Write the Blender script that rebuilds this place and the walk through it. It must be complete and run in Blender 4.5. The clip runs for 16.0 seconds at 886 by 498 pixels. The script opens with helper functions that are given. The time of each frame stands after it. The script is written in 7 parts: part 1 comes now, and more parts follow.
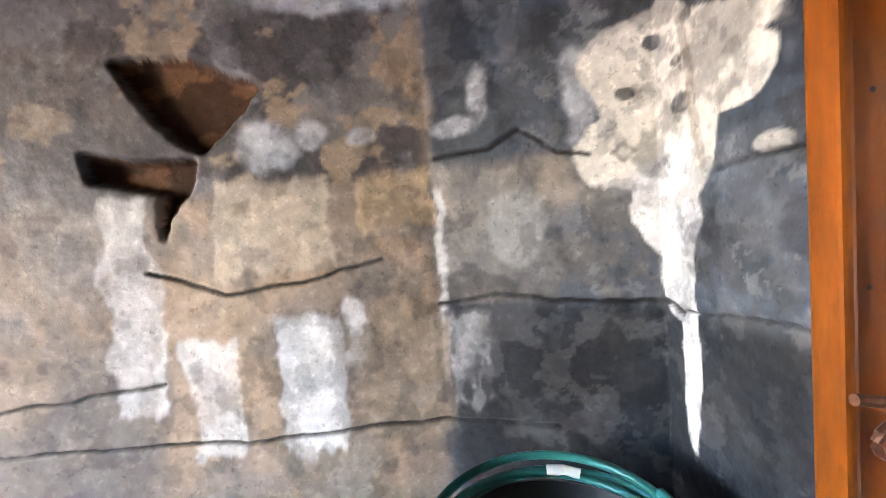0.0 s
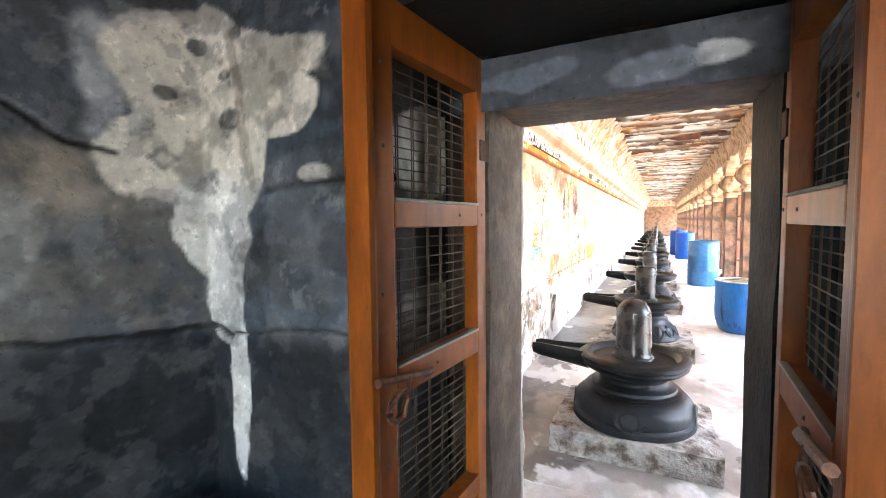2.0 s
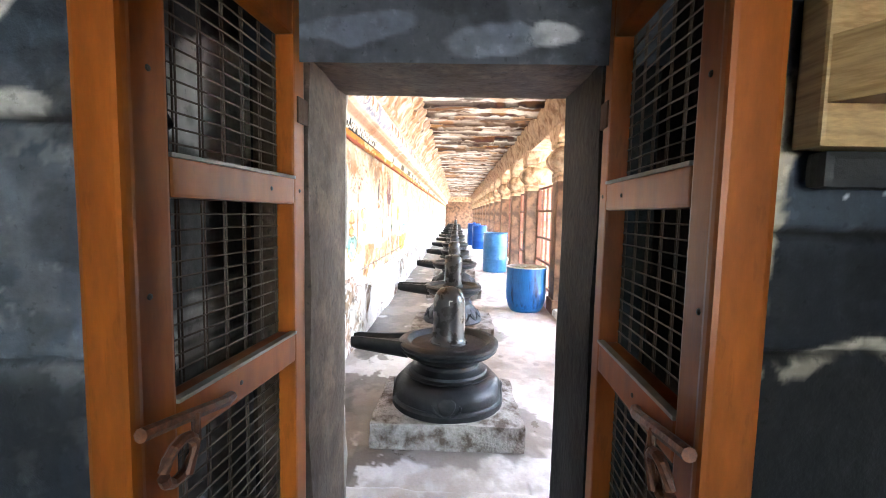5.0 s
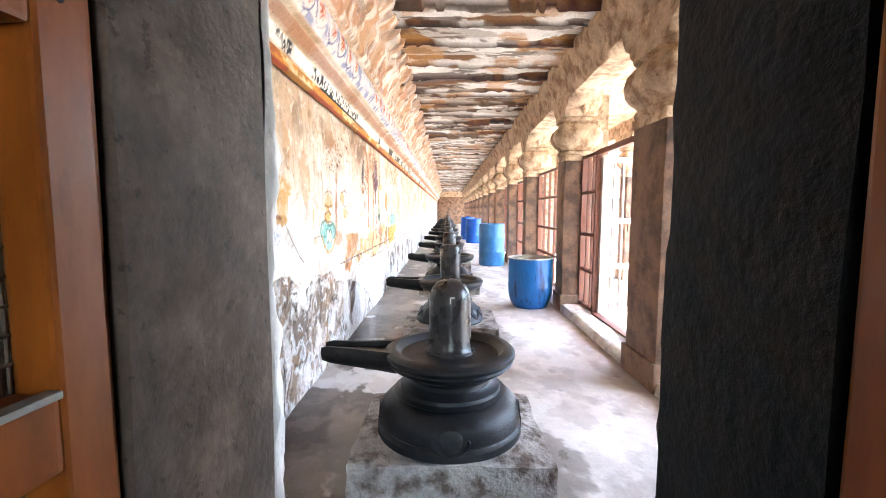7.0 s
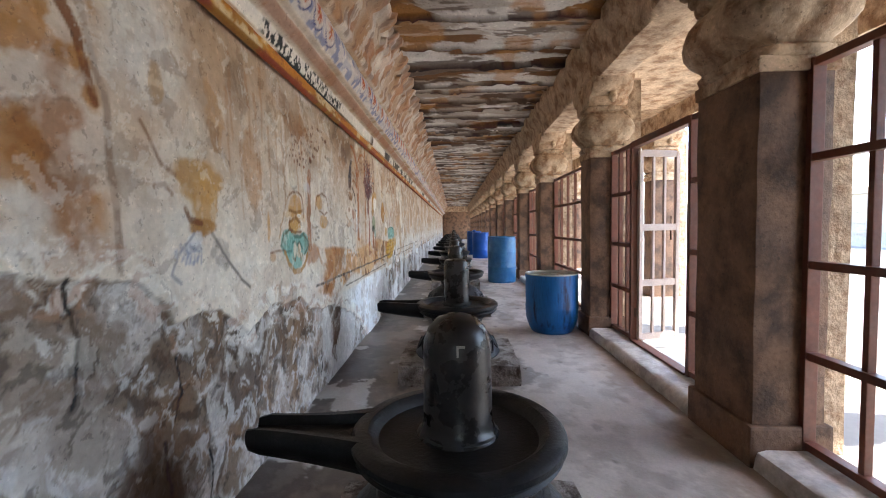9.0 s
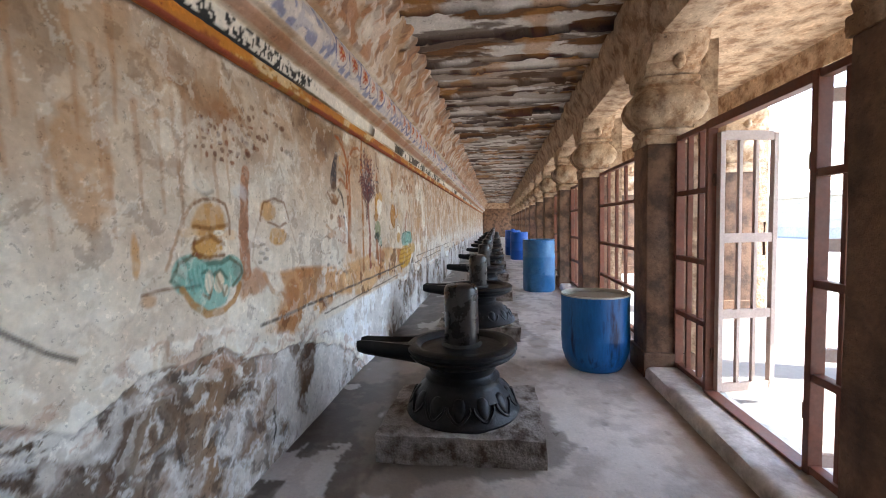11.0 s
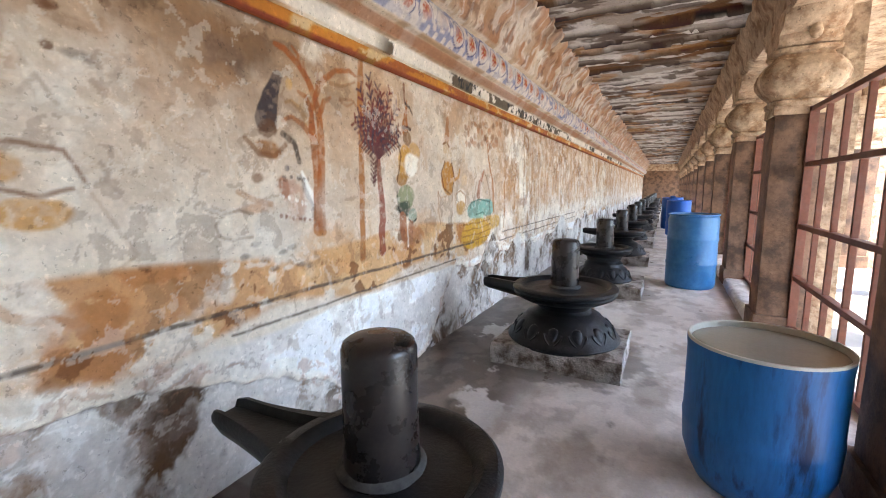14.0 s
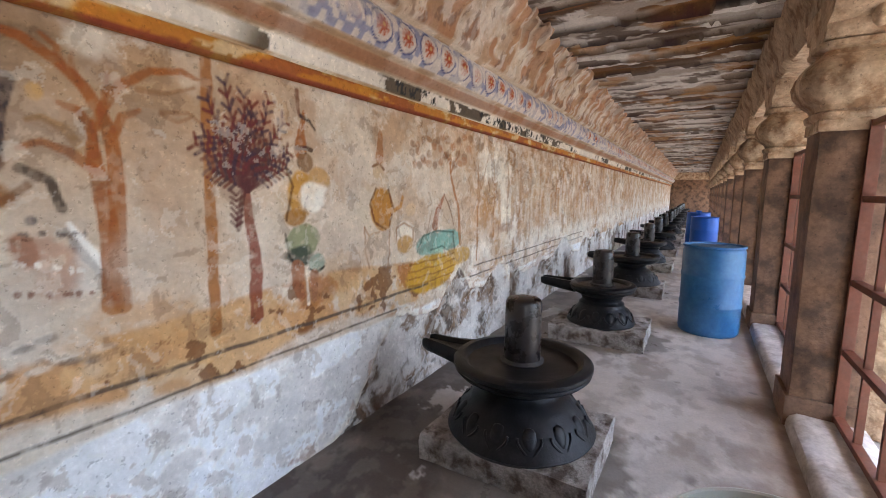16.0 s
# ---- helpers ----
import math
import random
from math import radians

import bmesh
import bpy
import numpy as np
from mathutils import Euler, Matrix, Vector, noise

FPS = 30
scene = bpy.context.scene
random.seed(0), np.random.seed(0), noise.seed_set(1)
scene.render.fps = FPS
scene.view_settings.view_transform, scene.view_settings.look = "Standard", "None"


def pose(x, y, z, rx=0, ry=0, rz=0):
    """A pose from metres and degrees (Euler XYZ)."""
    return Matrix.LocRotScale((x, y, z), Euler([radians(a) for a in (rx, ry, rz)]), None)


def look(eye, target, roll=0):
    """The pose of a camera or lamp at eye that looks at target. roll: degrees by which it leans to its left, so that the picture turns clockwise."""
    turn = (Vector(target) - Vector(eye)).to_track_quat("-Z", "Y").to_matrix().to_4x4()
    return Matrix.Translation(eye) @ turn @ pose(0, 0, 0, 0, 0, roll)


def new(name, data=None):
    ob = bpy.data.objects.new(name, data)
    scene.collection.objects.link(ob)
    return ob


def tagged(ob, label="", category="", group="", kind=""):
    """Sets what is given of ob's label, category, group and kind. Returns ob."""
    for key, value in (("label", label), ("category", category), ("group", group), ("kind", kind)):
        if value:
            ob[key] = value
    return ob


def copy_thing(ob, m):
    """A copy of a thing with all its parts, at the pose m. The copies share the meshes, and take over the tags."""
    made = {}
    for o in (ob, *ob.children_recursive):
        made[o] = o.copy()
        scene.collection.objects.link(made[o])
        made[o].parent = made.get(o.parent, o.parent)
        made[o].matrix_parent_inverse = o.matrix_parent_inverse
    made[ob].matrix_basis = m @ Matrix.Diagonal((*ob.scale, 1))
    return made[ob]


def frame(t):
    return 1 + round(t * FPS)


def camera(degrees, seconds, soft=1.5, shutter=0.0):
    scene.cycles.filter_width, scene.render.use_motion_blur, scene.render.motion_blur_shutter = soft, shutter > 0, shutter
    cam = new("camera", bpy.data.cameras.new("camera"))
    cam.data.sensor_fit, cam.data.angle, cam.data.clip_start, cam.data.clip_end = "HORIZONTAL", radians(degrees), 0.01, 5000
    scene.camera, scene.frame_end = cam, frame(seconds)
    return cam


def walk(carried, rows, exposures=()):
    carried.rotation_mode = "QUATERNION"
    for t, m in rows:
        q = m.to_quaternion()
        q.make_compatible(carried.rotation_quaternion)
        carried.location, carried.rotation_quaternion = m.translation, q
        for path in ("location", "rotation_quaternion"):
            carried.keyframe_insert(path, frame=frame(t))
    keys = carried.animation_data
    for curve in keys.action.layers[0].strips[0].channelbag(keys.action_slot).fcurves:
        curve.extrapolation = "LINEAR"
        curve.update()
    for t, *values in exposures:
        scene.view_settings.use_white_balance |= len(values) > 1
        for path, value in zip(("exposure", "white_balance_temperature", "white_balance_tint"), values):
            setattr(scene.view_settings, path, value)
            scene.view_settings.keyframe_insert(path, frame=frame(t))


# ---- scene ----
cam = camera(91.7, 16.0, soft=1.0)
PATH = [
    (0.0, (0.976, 0.417, 1.4), (1.150, 2.409, 1.27), -4.6),
    (0.5, (0.917, 0.502, 1.402), (1.908, 2.234, 1.273), -4.4),
    (1, (0.946, 0.52, 1.396), (2.421, 1.866, 1.278), -3.3),
    (1.5, (0.941, 0.513, 1.397), (2.613, 1.603, 1.278), -1.7),
    (2, (0.963, 0.52, 1.391), (2.748, 1.413, 1.264), -0.6),
    (2.5, (0.978, 0.571, 1.395), (2.902, 1.103, 1.279), -0.1),
    (3, (0.966, 0.615, 1.4), (2.941, 0.909, 1.281), 0.0),
    (3.5, (0.944, 0.62, 1.402), (2.928, 0.831, 1.276), 0.3),
    (4, (0.978, 0.623, 1.405), (2.969, 0.762, 1.272), 0.7),
    (4.2, (1.003, 0.622, 1.4), (2.994, 0.739, 1.261), 0.8),
    (6.5, (1.563, 0.604, 1.265), (3.555, 0.613, 1.08), 1.2),
    (7, (1.784, 0.66, 1.23), (3.776, 0.68, 1.051), 0.2),
    (7.5, (2.043, 0.635, 1.203), (4.035, 0.662, 1.025), -0.5),
    (8, (2.239, 0.634, 1.176), (4.232, 0.666, 1.01), -0.9),
    (8.5, (2.432, 0.651, 1.178), (4.426, 0.692, 1.032), -1.0),
    (9, (2.598, 0.651, 1.155), (4.595, 0.7, 1.051), -0.9),
    (11.3, (3.66, 0.315, 1.295), (5.626, 0.664, 1.169), -1.4),
    (11.5, (3.763, 0.241, 1.317), (5.702, 0.71, 1.177), -1.6),
    (12, (4.006, 0.152, 1.316), (5.9, 0.77, 1.139), -2.0),
    (12.5, (4.258, 0.117, 1.324), (6.129, 0.791, 1.111), -1.6),
    (13, (4.563, 0.036, 1.321), (6.392, 0.804, 1.066), -1.2),
    (13.5, (4.867, 0.001, 1.263), (6.654, 0.859, 1.0), -0.7),
    (14, (5.148, -0.007, 1.271), (6.908, 0.9, 0.991), -0.3),
    (14.5, (5.429, -0.066, 1.311), (7.142, 0.925, 1.017), -0.6),
    (15, (5.712, -0.078, 1.386), (7.391, 0.969, 1.092), 1.3),
    (15.5, (5.954, -0.083, 1.441), (7.66, 0.923, 1.166), 0.5),
    (16, (6.153, -0.157, 1.463), (7.862, 0.849, 1.201), 0.4),
]
walk(cam, [(t, look(eye, target, roll)) for t, eye, target, roll in PATH], exposures=[(0.0, 7.15, 7700, 22), (0.5, 6.75, 7700, 20), (1.2, 6.0, 7500, 15), (2.0, 5.95, 7100, 12), (3.5, 5.85, 6900, 11), (6.5, 5.65, 6600, 10), (7.2, 5.25, 6500, 10), (8.0, 4.7, 6500, 10), (8.5, 3.83, 6500, 10), (9.2, 3.48, 6600, 10), (11.3, 3.48, 6600, 10), (12.0, 3.58, 6600, 10), (12.5, 3.78, 6650, 10), (13.3, 3.98, 6650, 10), (14.5, 3.88, 6700, 11), (16.0, 3.48, 6850, 14)])

# ---- light ----
SUN_EL, SUN_AZ = 57.0, 190.0
world = bpy.data.worlds.new("sky")
scene.world = world
world.use_nodes = True
sky = world.node_tree.nodes.new("ShaderNodeTexSky")
sky.sky_type, sky.sun_disc = "NISHITA", False
sky.sun_elevation, sky.sun_rotation = radians(SUN_EL), radians(SUN_AZ)
world.node_tree.links.new(sky.outputs[0], world.node_tree.nodes["Background"].inputs[0])
world.node_tree.nodes["Background"].inputs[1].default_value = 0.15
sun = new("sun", bpy.data.lights.new("sun", "SUN"))
sun.data.energy, sun.data.angle, sun.data.color = 2.4, radians(0.5), (1.0, 0.97, 0.93)
_d = Vector((math.sin(radians(SUN_AZ)) * math.cos(radians(SUN_EL)), math.cos(radians(SUN_AZ)) * math.cos(radians(SUN_EL)), math.sin(radians(SUN_EL))))
sun.matrix_world = look(_d * 30, (0, 0, 0))


# ---- numeric noise for painted and weathered surfaces ----
def lattice(ix, iy, seed):
    n = (ix.astype(np.int64) * 374761393 + iy.astype(np.int64) * 668265263 + seed * 974634777) & 0xFFFFFFFF
    n = ((n ^ (n >> 13)) * 1274126177) & 0xFFFFFFFF
    return ((n ^ (n >> 16)) & 0xFFFF) / 65535.0


def vnoise(x, y, seed=0):
    x, y = np.broadcast_arrays(x, y)
    ix, iy = np.floor(x), np.floor(y)
    fx, fy = x - ix, y - iy
    fx, fy = fx * fx * (3 - 2 * fx), fy * fy * (3 - 2 * fy)
    a, b = lattice(ix, iy, seed), lattice(ix + 1, iy, seed)
    c, d = lattice(ix, iy + 1, seed), lattice(ix + 1, iy + 1, seed)
    return (a * (1 - fx) + b * fx) * (1 - fy) + (c * (1 - fx) + d * fx) * fy


def fbm(x, y, seed=0, octaves=4):
    total, amp, norm = 0.0, 1.0, 0.0
    for k in range(octaves):
        total = total + amp * vnoise(x * 2 ** k + 17.3 * k, y * 2 ** k - 9.1 * k, seed + k)
        norm += amp
        amp *= 0.55
    return total / norm


def step(a, b, v):
    s = np.clip((v - a) / (b - a), 0, 1)
    return s * s * (3 - 2 * s)


class Paint:
    """A colour field over a flat grid u, v in metres."""

    def __init__(self, u, v, base):
        self.u, self.v = np.broadcast_arrays(u, v)
        self.c = np.ones(self.u.shape + (4,)) * np.array([*base, 0.0])
        self.h = np.zeros(self.u.shape)
        self.wu = 1.15 * (fbm(self.u * 8, self.v * 8, 71, 6) - 0.5)
        self.wv = 1.15 * (fbm(self.u * 8, self.v * 8, 72, 6) - 0.5)
        self.grit = fbm(self.u * 30, self.v * 30, 73, 3)

    def mix(self, mask, col, height=0.0, rows=slice(None)):
        m = np.clip(mask, 0, 1)
        self.c[rows, :, :3] = self.c[rows, :, :3] * (1 - m[..., None]) + np.array(col) * m[..., None]
        if height:
            self.h[rows] = self.h[rows] + m * height
        return self

    def span(self, a, b):
        """The rows of the grid between a and b."""
        hit = np.nonzero((self.u[:, 0] >= a) & (self.u[:, 0] <= b))[0]
        return slice(hit[0], hit[-1] + 1) if len(hit) else slice(0, 0)

    def blob(self, u0, v0, ru, rv, col, amount=1.0, soft=0.15, rag=0.5, worn=0.35):
        """A ragged worn patch of paint."""
        w = ru * (1 + soft + 0.6 * rag) + 0.02
        s = self.span(u0 - w, u0 + w)
        d = np.hypot((self.u[s] - u0 + self.wu[s] * rag * ru) / ru, (self.v[s] - v0 + self.wv[s] * rag * rv) / rv)
        m = step(1 + soft, 1 - soft, d) * amount
        return self.mix(m * (1 - worn * step(0.5, 0.68, self.grit[s])), col, 0.0, s)

    def drip(self, u0, u1, z0, z1, col, amount=0.9, seed=0):
        """A run of limewash between u0 and u1, ragged at its ends."""
        s = self.span(u0 - 0.06, u1 + 0.06)
        u, v = self.u[s], self.v[s]
        r = 0.11 * (fbm(u * 9, v * 7, 200 + seed, 5) - 0.5)
        e = 0.16 * (fbm(u * 16, v * 3, 230 + seed, 5) - 0.5)
        m = step(u0 - 0.006, u0 + 0.012, u + r) * step(u1 + 0.006, u1 - 0.012, u + r) * step(z0 - 0.01, z0 + 0.025, v + e) * step(z1 + 0.01, z1 - 0.025, v + e * 0.6)
        return self.mix(m * amount * (1 - 0.45 * step(0.52, 0.68, fbm(u * 11, v * 6, 260 + seed, 5))), col, 0.0, s)

    def stroke(self, pts, w, col, amount=0.9, taper=1.0, wobble=0.02, worn=0.4):
        """A brush line through pts, its width tapering to w * taper."""
        pad = w * max(1, taper) + 0.03
        sl = self.span(min(p[0] for p in pts) - pad, max(p[0] for p in pts) + pad)
        u, v = self.u[sl] + self.wu[sl] * wobble, self.v[sl] + self.wv[sl] * wobble
        m = np.zeros(u.shape)
        n = len(pts) - 1
        for k in range(n):
            (a, b), (c, d) = pts[k], pts[k + 1]
            e = max((c - a) ** 2 + (d - b) ** 2, 1e-9)
            s = np.clip(((u - a) * (c - a) + (v - b) * (d - b)) / e, 0, 1)
            r = np.hypot(u - a - s * (c - a), v - b - s * (d - b))
            ww = w * (1 + (taper - 1) * (k + s) / n)
            m = np.maximum(m, step(ww + 0.006, ww - 0.004, r))
        return self.mix(m * amount * (1 - worn * step(0.5, 0.7, self.grit[sl])), col, 0.0, sl)


# ---- materials ----
def surf(name, col=(0.5, 0.5, 0.5), paint=False, rough=0.85, metal=0.0, big=3.0, vary=0.25, fine=70.0, bump=0.35, dist=0.006, tint=0.0, col2=None, cut=(0.45, 0.62), stretch=(1, 1, 1), wet=0.25, spec=0.35, chip=0.0):
    m = bpy.data.materials.new(name)
    m.use_nodes = True
    nt = m.node_tree
    n, l = nt.nodes, nt.links
    bsdf = n["Principled BSDF"]
    tc = n.new("ShaderNodeTexCoord")
    mp = n.new("ShaderNodeMapping")
    mp.inputs["Scale"].default_value = stretch
    l.new(tc.outputs["Object"], mp.inputs[0])

    def noise_at(scale, detail):
        t = n.new("ShaderNodeTexNoise")
        t.inputs["Scale"].default_value, t.inputs["Detail"].default_value, t.inputs["Roughness"].default_value = scale, detail, 0.62
        l.new(mp.outputs[0], t.inputs["Vector"])
        return t.outputs[0]

    def ramp(src, a, b, lo, hi):
        r = n.new("ShaderNodeMapRange")
        for k, v in enumerate((a, b, lo, hi)):
            r.inputs[k + 1].default_value = v
        l.new(src, r.inputs[0])
        return r.outputs[0]

    coarse, grain = noise_at(big, 6), noise_at(fine, 5)
    if paint:
        at = n.new("ShaderNodeAttribute")
        at.attribute_name = "paint"
        base = at.outputs["Color"]
    else:
        rgb = n.new("ShaderNodeRGB")
        rgb.outputs[0].default_value = (*col, 1)
        base = rgb.outputs[0]
        if col2:
            mx = n.new("ShaderNodeMix")
            mx.data_type = "RGBA"
            l.new(ramp(noise_at(big * 1.7, 8), cut[0], cut[1], 0, 1), mx.inputs[0])
            l.new(base, mx.inputs[6])
            mx.inputs[7].default_value = (*col2, 1)
            base = mx.outputs[2]
    mult = n.new("ShaderNodeMath")
    mult.operation = "MULTIPLY"
    l.new(ramp(coarse, 0.25, 0.75, 1 - vary, 1 + vary * 0.7), mult.inputs[0])
    l.new(ramp(grain, 0.25, 0.75, 1 - vary * 0.7, 1 + vary * 0.5), mult.inputs[1])
    last = mult.outputs[0]
    if tint:
        oi = n.new("ShaderNodeObjectInfo")
        m2 = n.new("ShaderNodeMath")
        m2.operation = "MULTIPLY"
        l.new(ramp(oi.outputs["Random"], 0, 1, 1 - tint, 1 + tint), m2.inputs[0])
        l.new(last, m2.inputs[1])
        last = m2.outputs[0]
    if chip:
        for scale, a, b, lo, hi in ((34, 0.60, 0.64, 1, 1 + 0.45 * chip), (41, 0.61, 0.65, 1, 1 - 0.75 * chip)):
            mc = n.new("ShaderNodeMath")
            mc.operation = "MULTIPLY"
            l.new(ramp(noise_at(scale, 9), a, b, lo, hi), mc.inputs[0])
            l.new(last, mc.inputs[1])
            last = mc.outputs[0]
    vm = n.new("ShaderNodeVectorMath")
    vm.operation = "SCALE"
    l.new(base, vm.inputs[0])
    l.new(last, vm.inputs["Scale"])
    l.new(vm.outputs[0], bsdf.inputs["Base Color"])
    rg = ramp(coarse, 0.3, 0.7, max(rough - 0.1, 0.05), min(rough + 0.1, 1))
    if paint:
        mxr = n.new("ShaderNodeMix")
        l.new(at.outputs["Alpha"], mxr.inputs[0])
        l.new(rg, mxr.inputs[2])
        mxr.inputs[3].default_value = wet
        rg = mxr.outputs[0]
    l.new(rg, bsdf.inputs["Roughness"])
    bsdf.inputs["Metallic"].default_value = metal
    bsdf.inputs["Specular IOR Level"].default_value = spec
    bp = n.new("ShaderNodeBump")
    bp.inputs["Strength"].default_value, bp.inputs["Distance"].default_value = bump, dist
    l.new(grain, bp.inputs["Height"])
    l.new(bp.outputs[0], bsdf.inputs["Normal"])
    return m


M_MURAL = surf("painted_plaster", paint=True, rough=0.8, big=5, vary=0.2, fine=38, bump=0.5, dist=0.007, chip=0.4)
M_CEIL = surf("ceiling_stone", paint=True, rough=0.9, big=4, vary=0.2, fine=40, bump=0.6, dist=0.012, chip=0.6)
M_FLOOR = surf("cement_floor", paint=True, rough=0.62, big=4, vary=0.15, fine=55, bump=0.2, dist=0.004, wet=0.2, chip=0.15)
M_ROOM = surf("blackened_stone", paint=True, rough=0.55, big=9, vary=0.26, fine=34, bump=0.45, dist=0.007, wet=0.5, spec=0.12, chip=0.35)
M_CORE = surf("masonry", (0.3, 0.25, 0.2), rough=0.9)
M_PILLAR = surf("pillar_stone", (0.22, 0.122, 0.071), rough=0.7, big=2.5, vary=0.3, fine=40, bump=0.5, dist=0.010, col2=(0.08, 0.045, 0.028), tint=0.12, chip=0.5)
M_CAP = surf("washed_stone", (0.55, 0.40, 0.265), rough=0.85, big=4, vary=0.38, fine=35, bump=0.6, dist=0.012, col2=(0.27, 0.155, 0.085), tint=0.1, chip=0.6)
M_JAMB = surf("door_jamb_stone", (0.022, 0.022, 0.023), rough=0.7, big=4, vary=0.5, fine=45, bump=0.3, dist=0.006, chip=0.6, col2=(0.085, 0.060, 0.046), spec=0.15)
# brown jamb colour with the warm corridor light mixed into it
M_JAMB_LIT = surf("brown_jamb_corridor_lit", (0.082, 0.058, 0.043), rough=0.6, big=4, vary=0.6, fine=25, bump=0.6, dist=0.01, col2=(0.14, 0.10, 0.076), spec=0.25, chip=0.6)
M_JAMB_DARK = surf("blue_black_jamb", (0.013, 0.016, 0.019), rough=0.65, big=4, vary=0.5, fine=40, bump=0.6, dist=0.01, col2=(0.024, 0.021, 0.018), spec=0.14, chip=0.5)
M_BLACK = surf("oiled_black_granite", (0.007, 0.0075, 0.009), rough=0.42, big=7, vary=0.5, fine=90, bump=0.45, dist=0.005, col2=(0.015, 0.0155, 0.017), spec=0.28)
M_SHAFT = surf("polished_black_granite", (0.015, 0.013, 0.0135), rough=0.28, big=9, vary=0.5, fine=80, bump=0.15, dist=0.003, col2=(0.034, 0.027, 0.025), cut=(0.3, 0.75), spec=0.4)
M_GRANITE = surf("rough_granite", (0.42, 0.385, 0.35), rough=0.9, big=6, vary=0.4, fine=40, bump=1.0, dist=0.02, col2=(0.12, 0.09, 0.07), tint=0.08)
M_TAN = surf("tan_rough_granite", (0.50, 0.36, 0.235), rough=0.9, big=9, vary=0.4, fine=30, bump=1.0, dist=0.02, col2=(0.30, 0.19, 0.115), tint=0.08)
M_ASH = surf("ash_residue", (0.06, 0.058, 0.056), rough=0.9, big=30, vary=0.5)
M_DRUM = surf("blue_plastic", (0.008, 0.115, 0.33), rough=0.4, big=3, vary=0.3, fine=30, bump=0.06, dist=0.003, col2=(0.004, 0.02, 0.07), cut=(0.54, 0.66), stretch=(1.8, 1.8, 0.35), spec=0.4)
M_DRUM_OLD = surf("faded_blue_plastic", (0.024, 0.135, 0.31), rough=0.36, big=3, vary=0.2, fine=30, bump=0.06, dist=0.003, col2=(0.06, 0.20, 0.38), cut=(0.4, 0.75), spec=0.4)
M_DRUM_NEW = surf("bright_blue_plastic", (0.008, 0.09, 0.40), rough=0.4, vary=0.15, bump=0.05)
M_PALE = surf("pale_liner", (0.5, 0.5, 0.44), rough=0.55, big=2, vary=0.12, fine=25, bump=0.05)
M_RED = surf("red_oxide_painted_iron", (0.18, 0.062, 0.036), rough=0.5, big=6, vary=0.3, fine=40, bump=0.15, dist=0.003, col2=(0.17, 0.07, 0.045))
M_WATER = surf("cloudy_standing_water", (0.34, 0.33, 0.27), rough=0.14, big=2, vary=0.1, bump=0.02)
# gate paint made pale in place of the strong sunlight on it
M_GATE = surf("sunlit_pale_gate_paint", (0.46, 0.36, 0.31), rough=0.6, big=6, vary=0.2, bump=0.1)
M_LEAF = surf("brown_enamel_wood", (0.36, 0.092, 0.011), rough=0.4, big=5, vary=0.3, fine=30, bump=0.12, dist=0.003, stretch=(1, 1, 0.25), col2=(0.2, 0.05, 0.008), cut=(0.48, 0.7), spec=0.26, chip=0.2)
M_WIRE = surf("rusty_wire", (0.11, 0.085, 0.065), rough=0.6, metal=0.5, big=20)
M_IRON = surf("rusty_iron", (0.1, 0.05, 0.03), rough=0.7, metal=0.4, big=30)
M_IRON_RED = surf("paint_smeared_iron", (0.17, 0.062, 0.03), rough=0.45, metal=0.2, big=30, vary=0.4, bump=0.3, col2=(0.09, 0.04, 0.025))
M_BOARD = surf("varnished_plywood", (0.52, 0.34, 0.16), rough=0.45, big=5, vary=0.25, fine=12, bump=0.05, stretch=(1, 3, 14), col2=(0.38, 0.23, 0.1))
M_BOX = surf("dark_red_box", (0.14, 0.03, 0.015), rough=0.4, vary=0.15, bump=0.05)
M_SWITCH = surf("white_switch_plastic", (0.8, 0.8, 0.8), rough=0.3, vary=0.04, bump=0.0)
M_HOSE = surf("green_hose_rubber", (0.005, 0.17, 0.155), rough=0.35, vary=0.2, bump=0.05)
M_TUB = surf("black_plastic", (0.02, 0.02, 0.02), rough=0.45, vary=0.2)
M_SOOT = surf("sooty_timber", (0.016, 0.014, 0.012), rough=0.8, big=3, vary=0.5, stretch=(1, 0.2, 1))
M_OUT = surf("sunlit_paving", (0.31, 0.295, 0.27), rough=0.8, big=0.8, vary=0.12, fine=12, bump=0.2)
M_COURT = surf("courtyard_masonry", (0.52, 0.46, 0.38), rough=0.9, big=0.6, vary=0.25, fine=6, bump=0.4, dist=0.03)
M_KERB = surf("pale_worn_cement", (0.6, 0.57, 0.53), rough=0.6, big=5, vary=0.3, fine=35, bump=0.25, col2=(0.42, 0.38, 0.34))
M_SILL = surf("grey_cement", (0.4, 0.38, 0.35), rough=0.75, big=4, vary=0.25, fine=30, bump=0.25)


# ---- builders ----
def mesh_of(name, bm, mat, smooth=False, auto=None):
    me = bpy.data.meshes.new(name)
    bmesh.ops.recalc_face_normals(bm, faces=bm.faces[:])
    bm.to_mesh(me)
    bm.free()
    me.materials.append(mat)
    if smooth:
        me.polygons.foreach_set("use_smooth", [True] * len(me.polygons))
        if auto:
            me.set_sharp_from_angle(angle=radians(auto))
    return me


def part(name, bm, mat, parent, label="", smooth=False, auto=40):
    ob = new(name, mesh_of(name, bm, mat, smooth, auto))
    ob.parent = parent
    if label:
        tagged(ob, label)
    return ob


def thing(name, label, category, group="", kind="", at=(0, 0, 0), rz=0.0):
    ob = new(name)
    ob.empty_display_size = 0.1
    ob.matrix_basis = pose(*at, 0, 0, rz)
    return tagged(ob, label, category, group, kind)


